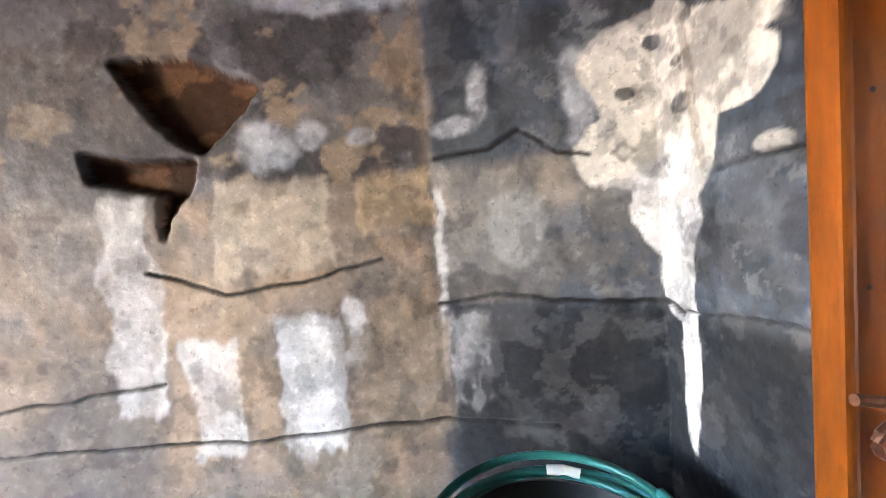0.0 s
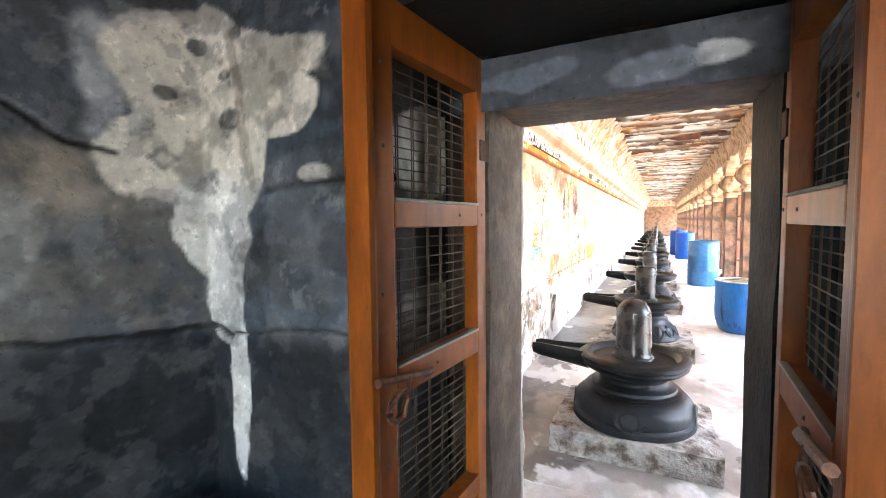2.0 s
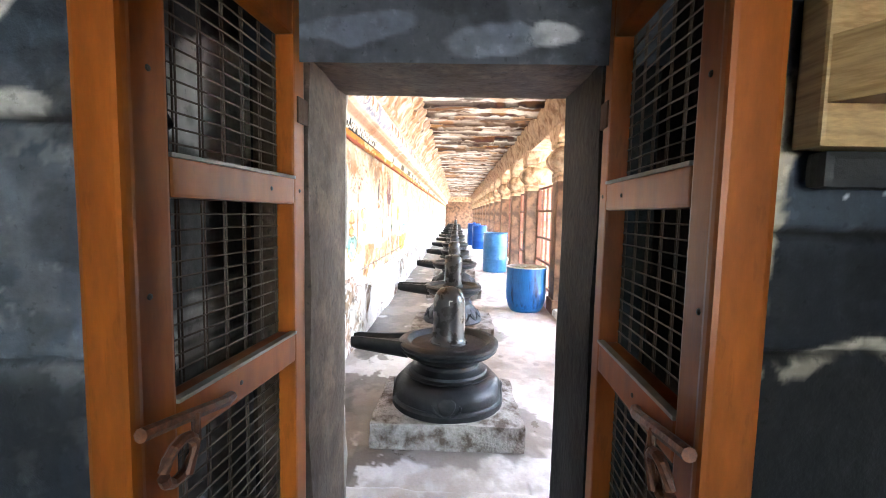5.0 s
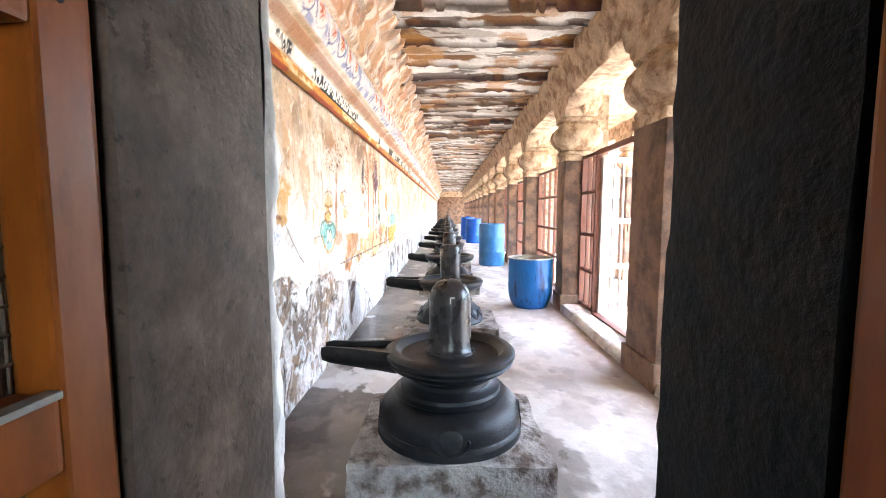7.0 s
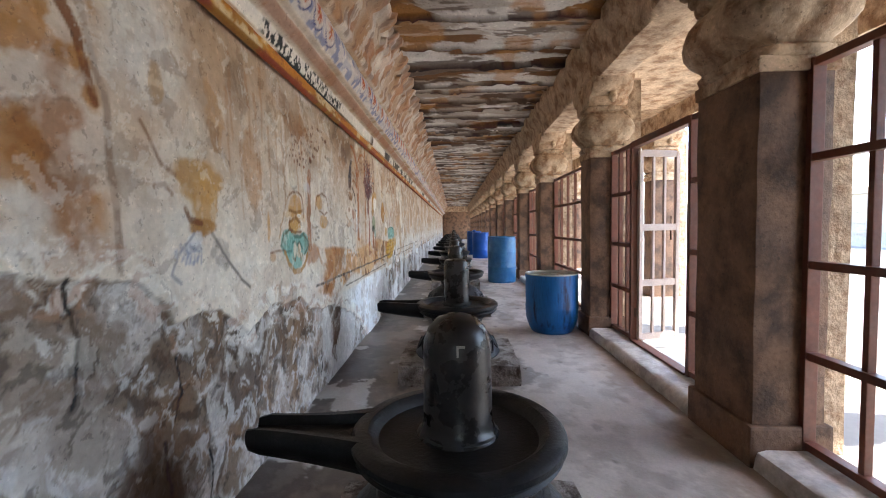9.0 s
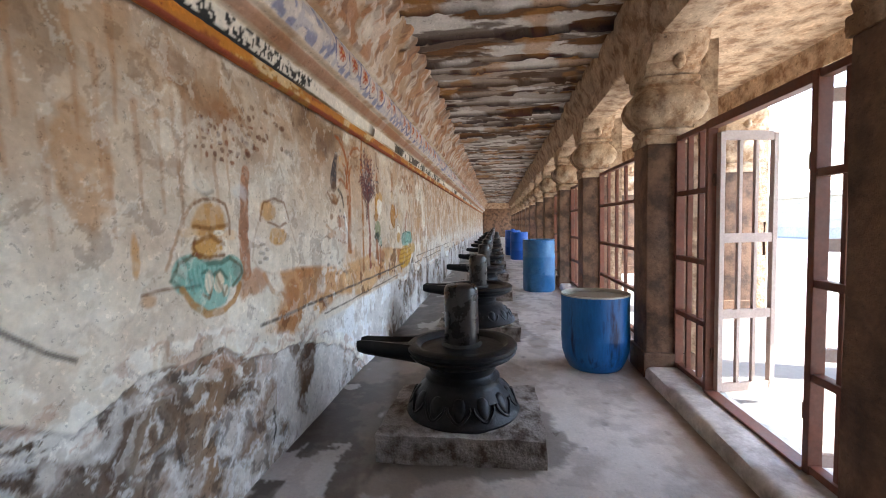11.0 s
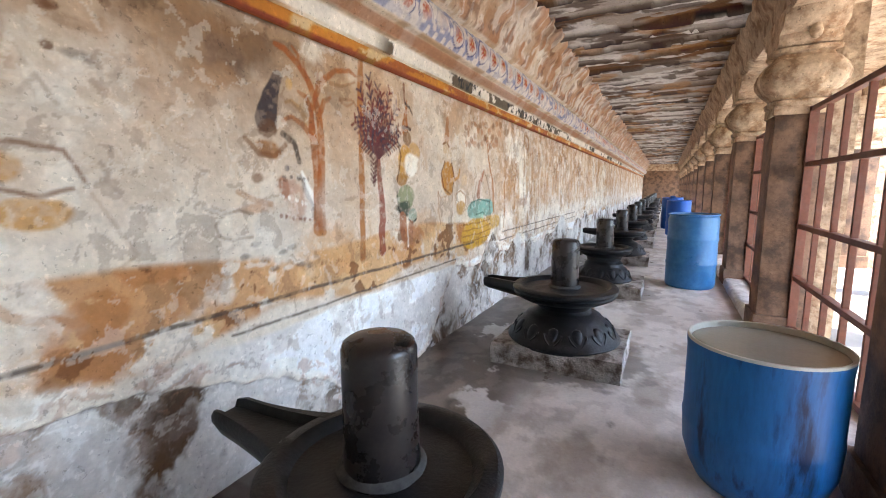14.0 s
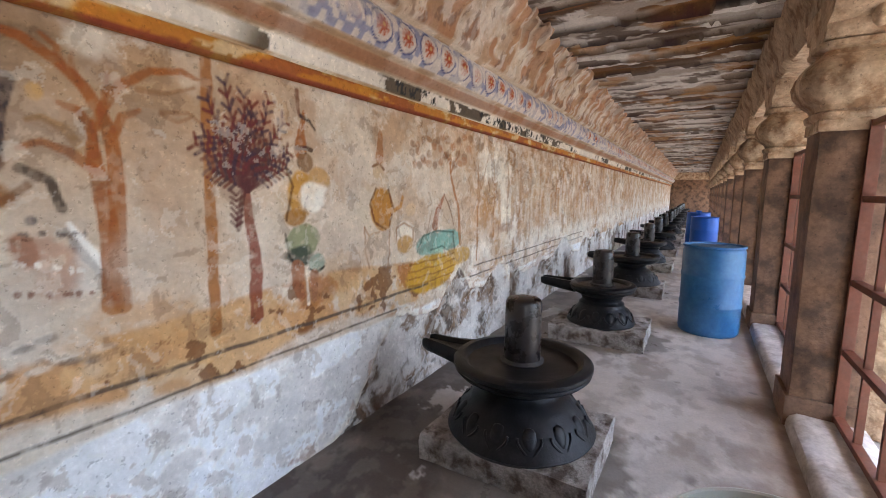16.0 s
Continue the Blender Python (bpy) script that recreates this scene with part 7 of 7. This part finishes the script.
rm.mix(near_c * step(1.5, 1.35, V) * step(0.55, 0.58, fbm(U * 10, V * 9, 126, 8)) * step(0.3, 0.5, rm.c[..., 0]) * 0.6, (0.50, 0.50, 0.51))
joint(rm, [(CX + 0.24, 1.478), (CX + 0.34, 1.487), (CX + 0.47, 1.496), (CX + 0.65, 1.495)])
joint(rm, [(CX + 0.10, 1.08), (CX + 0.45, 1.115), (CX + 0.65, 1.115)], 0.003)
joint(rm, [(AX + 0.0, 1.1), (AX + 0.21, 1.12), (AX + 0.45, 1.10), (CX + 0.02, 1.09), (CX + 0.09, 1.07)])
joint(rm, [(AX + 0.02, 1.62), (AX + 0.22, 1.64), (AX + 0.32, 1.69), (AX + 0.45, 1.6), (CX - 0.2, 1.58)])
joint(rm, [(2.4, 0.72), (AX - 0.7, 0.66), (AX, 0.67), (AX + 0.4, 0.66)], 0.006)
joint(rm, [(AX - 1.0, 1.3), (AX - 0.75, 1.2), (AX - 0.5, 1.22), (AX - 0.2, 1.28)], 0.006)
joint(rm, [(2.2, 0.78), (2.5, 0.86), (AX - 1.0, 0.9)], 0.006)
low_course = step(1.11, 1.06, V + 0.03 * (fbm(U * 5, V * 5, 127, 5) - 0.5)) * step(0.42, 0.24, rm.c[..., 0])
rm.mix(low_course * step(AX - 0.05, AX + 0.1, U) * 0.72, (0.012, 0.0135, 0.016))
rm.mix(near_c * step(1.5, 1.47, V) * step(1.10, 1.13, V) * step(CX + 0.15, CX + 0.25, U) * step(0.5, 0.6, fbm(U * 6, V * 7, 128, 7)) * 0.6, (0.10, 0.125, 0.16))
# broken pocket in the masonry
def inside(p, ring, jitter):
    """Where the field lies inside a ragged closed outline."""
    x, y = p.u - AX + jitter * p.wu, p.v + jitter * p.wv
    m = np.zeros(p.u.shape, dtype=bool)
    for (a, b), (c, d) in zip(ring, ring[1:] + ring[:1]):
        m ^= ((b > y) != (d > y)) & (x < (c - a) * (y - b) / (d - b + 1e-9) + a)
    return m.astype(float)


hole = np.maximum(inside(rm, [(-1.05, 2.01), (-0.79, 2.02), (-0.56, 1.9), (-0.77, 1.69), (-0.84, 1.74), (-0.95, 1.88)], 0.05), inside(rm, [(-1.17, 1.71), (-0.88, 1.68), (-0.81, 1.68), (-0.84, 1.57), (-0.93, 1.41), (-0.92, 1.57), (-1.15, 1.62)], 0.05))
hole_h = hole.copy()
for _ in range(3):
    hole_h[1:-1, 1:-1] = (hole_h[:-2, 1:-1] + hole_h[2:, 1:-1] + hole_h[1:-1, :-2] + hole_h[1:-1, 2:]) / 4
rm.mix(hole, (0.05, 0.03, 0.018))
rm.mix(step(0.52, 0.64, fbm(U * 14, V * 12, 118, 5)) * 0.35, (0.03, 0.032, 0.036))
rm.mix(step(0.56, 0.61, fbm(U * 8, V * 9, 119, 8)) * 0.15, (0.26, 0.25, 0.25))
rm.mix(step(0.54, 0.66, fbm(U * 6, V * 7, 120, 8)) * (0.5 - 0.3 * west_part), (0.022, 0.023, 0.026))
rm.mix(hole, (0.055, 0.026, 0.014))
rm.mix(hole * step(0.48, 0.6, fbm(U * 9, V * 12, 123, 6)) * 0.8, (0.16, 0.08, 0.04))
rm.h = rm.h - 0.07 * hole_h
out = rm.h + 0.05 * (fbm(U * 2.3, V * 2.6, 111, 4) - 0.5) * step(CX - 0.05, CX - 0.4, U) + 0.012 * (fbm(U * 10, V * 10, 112, 3) - 0.5)
bx = np.interp(us, [0, L1, L1 + L2, L1 + L2 + L3], [P0.x, P1.x, P2.x, P3.x])
by = np.interp(us, [0, L1, L1 + L2, L1 + L2 + L3], [P0.y, P1.y, P2.y, P3.y])
nx = np.interp(us, [L1 - 0.05, L1 + 0.05, L1 + L2 - 0.01, L1 + L2 + 0.01], [0, -0.374, -0.374, -1.0])
ny = np.interp(us, [L1 - 0.05, L1 + 0.05, L1 + L2 - 0.01, L1 + L2 + 0.01], [-1, -0.927, -0.927, 0.0])
room_wall = structure("wall_room_north", box(-3.2, 1.7, 2.2, 2.5, 0, 2.75), M_CORE, "core of the old stone room wall", "wall")
sheet("blackened_masonry", np.stack([bx[:, None] + nx[:, None] * out, by[:, None] + ny[:, None] * out, V], -1), rm.c, M_ROOM, room_wall, "soot-dark stone wall with flaking limewash, left end shaded in colour")

# door wall: mass between the room and the corridor
west = structure("wall_west", box(1.83, 2.22, 1.14, 2.3, 0, 2.75), M_JAMB, "thick dark stone wall round the low doorway", "wall")
part("pier", box(1.80, 2.22, -2.4, 0.125, 0, 2.75), M_JAMB, west)
part("mass_above", box(1.83, 2.55, -2.4, 2.3, 1.90, 2.75), M_JAMB, west)
part("upper_lintel", box(1.772, 1.83, 0.16, 1.13, 1.90, 2.6, 0.01), M_JAMB, west)
part("corner_pier", box(2.22, 2.55, 0.99, 2.3, 0, 1.9, 0.008), M_JAMB, west)
part("corner_pier", box(2.22, 2.55, -2.4, 0.262, 0, 1.9, 0.008), M_JAMB, west)
part("corner_pier", rough_stone(2.551, 2.85, -0.735, 0.113, 0.0, 2.6, 12, 0.016, 22), M_JAMB, west, "rough dark stone pier end", True)
bend = [(2.545, 0.984), (2.68, 1.012), (2.78, 1.065), (2.85, 1.14), (2.885, 1.24), (2.895, 1.36), (2.895, 1.60)]
bl = [0.0]
for (a, b), (c, d) in zip(bend, bend[1:]):
    bl.append(bl[-1] + math.hypot(c - a, d - b))
u, v = np.meshgrid(np.linspace(0, bl[-1], 100), np.linspace(0, 2.97, 300), indexing="ij")
rp = Paint(u, v, (0.64, 0.62, 0.59))
rp.mix(step(0.42, 0.62, fbm(u * 3, v * 2.2, 141, 6)) * 0.6, (0.66, 0.64, 0.61))
rp.mix(step(0.52, 0.62, fbm(u * 6, v * 4, 142, 7)) * 0.5, (0.36, 0.33, 0.30))
rp.mix(step(0.0, 0.04, 0.62 + 0.3 * (fbm(u * 3, v * 3, 143, 5) - 0.5) - v) * 0.75, (0.34, 0.30, 0.265))
rp.mix(step(0.50, 0.66, fbm(u * 9, v * 7, 144, 6)) * step(0.7, 0.5, v) * 0.6, (0.62, 0.6, 0.57))
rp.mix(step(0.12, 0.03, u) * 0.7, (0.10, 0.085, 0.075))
lump = 0.07 * (fbm(u * 4, v * 3.4, 145, 5) - 0.5)
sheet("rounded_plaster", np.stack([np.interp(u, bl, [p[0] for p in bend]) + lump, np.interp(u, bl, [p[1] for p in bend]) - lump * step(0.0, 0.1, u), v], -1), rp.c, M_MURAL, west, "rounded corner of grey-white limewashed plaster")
part("upper_wall", box(2.16, 2.55, -2.4, 2.3, 2.75, 3.1), M_JAMB, west)


u, v = np.meshgrid(np.linspace(1.785, 2.2, 80), np.linspace(0, 1.9, 300), indexing="ij")
rv = Paint(u, v, (0.09, 0.088, 0.085))
rv.mix(step(0.45, 0.6, fbm(u * 5, v * 4, 151, 6)) * 0.7, (0.05, 0.05, 0.05))
rv.blob(2.08, 1.58, 0.2, 0.14, (0.74, 0.73, 0.71), 0.95, soft=0.06, rag=0.5)
rv.blob(2.08, 1.09, 0.2, 0.12, (0.42, 0.40, 0.37), 0.9, soft=0.1, rag=0.5)
for k in range(6):
    rv.stroke([(1.9, 0.99 + 0.037 * k), (2.2, 0.985 + 0.037 * k)], 0.006, (0.10, 0.095, 0.09), 0.8)
sheet("reveal_plaster", np.stack([u, 1.134 - 0.012 * fbm(u * 6, v * 6, 152, 4), v], -1), rv.c, M_ROOM, west, "limewash remains in the reveal behind the leaf")

frame_ = thing("door_frame", "worn dark stone door frame of a low doorway", "door frame", kind="structure")
part("jamb", rough_stone(2.205, 2.54, 0.98, 1.12, 0.0, 1.735, 1), M_JAMB_LIT, frame_, "brown stone jamb with corridor light in its colour", True)
part("jamb", rough_stone(2.205, 2.54, 0.13, 0.272, 0.0, 1.735, 5), M_JAMB_DARK, frame_, "blue-black stone jamb", True)
u, v = np.meshgrid(np.linspace(0.12, 1.14, 110), np.linspace(1.712, 1.86, 30), indexing="ij")
lf = Paint(u, v, (0.085, 0.095, 0.115))
lf.mix(step(0.5, 0.6, fbm(u * 6, v * 8, 121, 4)) * 0.8, (0.05, 0.055, 0.065))
lf.blob(0.38, 1.78, 0.06, 0.03, (0.5, 0.52, 0.55), 0.9, rag=1.5)
lf.blob(0.52, 1.77, 0.12, 0.035, (0.22, 0.25, 0.31), 0.8, rag=1.3)
lf.blob(0.85, 1.79, 0.12, 0.035, (0.17, 0.2, 0.26), 0.8, rag=1.3)
lf.c[..., 3] = 0.4
sheet("lintel_face", np.stack([2.175 - 0.012 * fbm(u * 8, v * 8, 122, 3), u, v], -1), lf.c, M_ROOM, frame_, "blue-black limewashed lintel face")
# lintel takes the jamb brown, standing in for light off the corridor floor
part("lintel", rough_stone(2.182, 2.55, 0.10, 1.16, 1.735, 1.85, 9), M_JAMB_LIT, frame_, "", True)
part("soffit", rough_stone(1.80, 2.17, 0.10, 1.16, 1.87, 1.94, 4), M_SOOT, frame_, "sooty black timber soffit", True)
part("threshold", rough_stone(2.05, 2.60, 0.28, 0.97, -0.01, 0.035, 8, 0.005), M_GRANITE, frame_, "", True)

# right-hand part of the door wall, built of large blocks
u, v = np.meshgrid(np.concatenate([np.linspace(0.17, -0.6, 130), np.linspace(-0.6, -2.4, 60)[1:]]), np.linspace(0, 2.6, 380), indexing="ij")
rw = room_field(u, v, 131)
rw.mix(step(1.36, 1.3, v) * 0.9, (0.014, 0.015, 0.017))
rw.mix(step(0.50, 0.64, fbm(u * 9, v * 8, 134, 6)) * 0.3, (0.045, 0.046, 0.05))
rw.mix(step(0.56, 0.64, fbm(u * 14, v * 12, 135, 6)) * 0.5, (0.010, 0.011, 0.013))
rw.mix(step(1.16, 1.14, v) * 0.7, (0.013, 0.0125, 0.012))
rw.mix(step(1.345, 1.36, v) * step(1.47, 1.45, v) * step(-0.06, 0.02, u + 0.2 * (fbm(u * 8, v * 8, 136, 6) - 0.5)) * 0.6, (0.055, 0.068, 0.085))
LIME = (0.46, 0.40, 0.315)
rw.stroke([(0.135, 1.53), (0.15, 1.47), (0.165, 1.42)], 0.035, LIME, 0.95, 0.5, 0.12)
rw.stroke([(0.165, 1.46), (0.158, 1.34), (0.155, 1.24), (0.16, 1.14)], 0.018, LIME, 0.95, 1.0, 0.10)
rw.stroke([(0.11, 1.147), (0.05, 1.155), (-0.02, 1.165), (-0.12, 1.165), (-0.3, 1.16)], 0.010, LIME, 0.85, 1.6, 0.08)
rw.blob(-0.13, 1.36, 0.09, 0.04, (0.28, 0.26, 0.225), 0.85, soft=0.1, rag=0.9)
rw.blob(-0.13, 1.06, 0.03, 0.12, (0.20, 0.185, 0.165), 0.6, rag=1.2)
for k in range(22):
    rw.blob(0.09 - 0.011 * k, 1.42 + 0.022 * math.sin(k * 2.7), 0.003, 0.003, (0.6, 0.6, 0.6), 0.9, rag=0.4)
for pts in ([(0.15, 1.16), (-0.3, 1.165), (-2.4, 1.16)], [(0.15, 1.345), (-0.4, 1.34), (-2.4, 1.35)], [(-0.09, 1.16), (-0.085, 0.7)], [(0.15, 0.7), (-2.4, 0.7)], [(-0.6, 1.16), (-0.6, 1.35)], [(0.15, 1.75), (-2.4, 1.75)]):
    joint(rw, pts, 0.005)
sheet("block_wall", np.stack([1.785 - rw.h - 0.014 * (fbm(u * 6, v * 6, 133, 4) - 0.5), u, v], -1), rw.c, M_ROOM, west, "dark stone blocks with pale mortar stains")

# ---- room shell out of the walk's sight ----
rs = structure("wall_south", box(-3.2, 1.83, -2.6, -2.4, 0, 2.75), M_JAMB, "dark stone room wall", "wall")
back = structure("wall_back", box(-3.2, -3.0, -2.6, -0.45, 0, 2.75), M_JAMB, "dark stone room wall with a wide opening", "wall")
part("pier", box(-3.2, -3.0, 0.85, 2.2, 0, 2.75), M_JAMB, back)
part("lintel", box(-3.2, -3.0, -0.45, 0.85, 2.2, 2.75), M_JAMB, back)
part("sill", box(-3.2, -3.0, -0.45, 0.85, 0.0, 0.5), M_JAMB, back)
structure("ceiling_room", box(-3.2, 2.16, -2.6, 2.5, 2.55, 2.9), M_JAMB, "low dark stone ceiling of the room", "ceiling")
structure("floor_room", box(-3.2, 1.7, -2.6, 2.3, -0.011, 0.0), M_SILL, "dull cement floor of the room", "floor")


# ---- door leaves with wire mesh ----
def door_leaf(name_label):
    """x runs from the hinge to the free edge, y is the thickness."""
    g = thing("door_leaf", name_label, "door", "pair of mesh doors")
    W, T = 0.53, 0.045
    top, bot = 1.865, 0.045
    part("stile", box(W - 0.085, W, 0, T, bot, top, 0.006), M_LEAF, g)
    part("stile", box(0, 0.055, 0, T, bot, top, 0.006), M_LEAF, g)
    part("edge_strip", box(W - 0.012, W + 0.012, -0.012, T + 0.008, bot, top, 0.008), M_LEAF, g, "rounded meeting strip with worn gloss")
    cuts = [(bot, 0.13), (0.56, 0.62), (1.0, 1.07), (1.378, 1.44), (1.763, top)]
    for a, b in cuts:
        part("rail", box(0.055, W - 0.085, 0, T, a, b, 0.006), M_LEAF, g)
    for (a, b), (c, d) in zip(cuts, cuts[1:]):
        mesh = part("mesh_panel", wires(0.055, W - 0.085, b, c, T * 0.97), M_WIRE, g, "woven rusty wire mesh")
        part("sill_bead", box(0.055, W - 0.085, -0.004, 0.012, b - 0.003, b + 0.004, 0.002), M_SILL if b > 1.0 else M_LEAF, g)
    bolt = part("latch_bolt", tube([(W - 0.20, -0.012, 1.03), (W - 0.17, -0.022, 1.036), (W - 0.06, -0.026, 1.058), (W + 0.012, -0.026, 1.07)], 0.010), M_IRON_RED, g, "hand-forged iron bolt")
    part("latch_ring", tube([(W - 0.045 + 0.03 * math.cos(a), -0.034 - 0.006 * math.sin(a), 1.005 + 0.032 * math.sin(a)) for a in (i * 0.5 for i in range(13))], 0.008), M_IRON_RED, bolt, "iron ring of the latch")
    part("link", tube([(W - 0.085, -0.03, 1.055), (W - 0.075, -0.038, 1.02), (W - 0.06, -0.036, 0.975)], 0.007), M_IRON_RED, bolt)
    for x, z in ((W - 0.043, 1.72), (W - 0.05, 1.55), (W - 0.04, 1.24), (W - 0.046, 0.86), (0.03, 1.41), (0.16, 1.408), (0.28, 1.035)):
        part("nail", lathe([(0.0, 0.003), (0.0035, 0.002), (0.005, 0.0), (0.0, 0.0)], 8), M_WIRE, g).matrix_basis = pose(x, -0.0005, z, 90, 0, 0)
    for z in (0.3, 1.6):
        part("hinge", box(-0.02, 0.04, -0.004, 0.004, z - 0.03, z + 0.03, 0.001), M_IRON, g)
    return g


def wires(x0, x1, z0, z1, y):
    bm = bmesh.new()
    n = int((z1 - z0) / 0.024)
    for k in range(1, n):
        z = z0 + (z1 - z0) * k / n
        tube([(x0, y, z), ((x0 + x1) / 2, y - 0.004, z + 0.0015), (x1, y, z)], 0.0019, 5, bm)
    n = max(int((x1 - x0) / 0.062), 3)
    for k in range(n + 1):
        x = x0 + 0.006 + (x1 - x0 - 0.012) * k / n
        for dx in (-0.004, 0.004):
            tube([(x + dx, y + 0.002, z0), (x + dx, y + 0.002, z1)], 0.0018, 5, bm)
    return bm


door_leaf("brown enamelled timber door leaf with wire mesh, folded open").matrix_basis = pose(2.195, 0.99, 0, 0, 0, 180 - 5.2) @ Matrix.Diagonal((1, -1, 1, 1))
door_leaf("brown enamelled timber door leaf with wire mesh, folded open").matrix_basis = pose(2.195, 0.268, 0, 0, 0, 180 - 2.5)

# ---- switchboard ----
sw = thing("switchboard", "varnished plywood switchboard with white switches on dark stone", "switchboard", at=(1.765, 0.133, 1.46))
part("board", box(-0.05, 0.0, -0.62, 0.012, 0.0, 0.215, 0.006), M_BOARD, sw)
bxm = box(-0.115, -0.05, -0.42, 0.005, 0.055, 0.14)
for vtx in bxm.verts:
    if vtx.co.x < -0.1:
        vtx.co.y = -0.03 if vtx.co.y > -0.2 else vtx.co.y + 0.025
part("box", bxm, M_BOX, sw, "dark red switch box")
wedge = bmesh.new()
wq = [wedge.verts.new(q) for q in ((-0.0505, 0.008, 0.055), (-0.0505, 0.008, 0.14), (-0.117, -0.0285, 0.14), (-0.117, -0.0285, 0.055), (-0.0505, 0.0, 0.055), (-0.0505, 0.0, 0.14))]
for q in ((0, 1, 2, 3), (4, 5, 2, 3), (0, 1, 5, 4), (1, 2, 5), (0, 3, 4)):
    wedge.faces.new([wq[k] for k in q])
part("side_strip", wedge, M_BOARD, sw, "pale wooden bevel of the box")
plate = part("plate", box(-0.121, -0.114, -0.30, -0.058, 0.070, 0.128, 0.003), M_SWITCH, sw, "white switch plate")
for k in range(5):
    y = -0.082 - 0.045 * k
    part("rocker", box(-0.129, -0.12, y - 0.016, y + 0.016, 0.08, 0.118, 0.003), M_SWITCH, plate)
# dark strip added where the board casts its shadow on the wall
part("batten", box(-0.032, 0.004, -0.6, -0.012, -0.052, -0.001, 0.012), M_TUB, sw, "dark strip standing in for the shadow under the board")
part("screw", lathe([(0, 0.0), (0.005, 0.0), (0.004, 0.003), (0, 0.003)], 10), M_IRON, sw).matrix_basis = pose(-0.116, -0.1, 0.062, 0, -90, 0)
part("cable", tube([(-0.02, -0.01, 0.19), (-0.05, 0.02, 0.195), (-0.06, 0.05, 0.2), (-0.03, 0.07, 0.21)], 0.006), M_TUB, sw, "black cable")

# ---- tub and coiled hose in the corner ----
tub = thing("tub", "black plastic tub holding a coiled hose", "tub", at=(1.27, 1.36, 0.0))
part("body", lathe([(0, 0.0), (0.24, 0.0), (0.30, 0.56), (0.315, 0.58), (0.305, 0.585), (0.29, 0.56), (0.23, 0.02), (0, 0.02)], 40), M_TUB, tub, "", True, 40)
hose = thing("garden_hose", "green rubber garden hose coiled on the tub rim", "hose", at=(1.27, 1.36, 0.585))
pts = []
for i in range(150):
    a = i * 0.17
    r = 0.298 + 0.022 * math.sin(a * 0.37) + 0.01 * math.sin(a * 2)
    pts.append((r * math.cos(a), r * math.sin(a), 0.014 + 0.0045 * a / 2 + 0.012 * math.sin(a * 1.31)))
part("coil", tube(pts, 0.013, 8), M_HOSE, hose, "", True, 60)
part("connector", tube([(0.16, 0.24, 0.04), (0.12, 0.262, 0.045), (0.07, 0.275, 0.045)], 0.0165, 10), M_SWITCH, hose, "white plastic connector", True, 60)

# ---- outside: veranda, courtyard, far enclosure ----
structure("veranda_floor", box(2.0, X1 + 2, -3.1, -1.12, -0.3, 0.0), M_OUT, "pale sunlit veranda paving", "floor")
structure("veranda_roof", box(2.0, X1 + 2, -2.85, -1.07, 2.82, 3.05), M_CAP, "limewashed stone veranda roof", "roof")
structure("veranda_beam", box(2.0, X1 + 2, -2.8, -2.5, 2.58, 2.82), M_CAP, "stone beam over the outer pillars", "beam")
g = bmesh.new()
bmesh.ops.create_grid(g, x_segments=2, y_segments=2, size=600)
for vv in g.verts:
    vv.co.z = -0.32
structure("ground", g, M_OUT, "pale stone-paved temple courtyard", "ground")
far = thing("enclosure_wall", "long weathered stone enclosure wall across the courtyard", "wall", kind="structure")
part("wall", box(-30, 70, -23, -22, -0.32, 2.6), M_COURT, far)
for z in (0.4, 1.0, 1.6, 2.2):
    part("course", box(-30, 70, -22.0, -21.9, z, z + 0.12), M_COURT, far)
part("coping", box(-30, 70, -23.2, -21.7, 2.6, 2.95, 0.05), M_COURT, far)
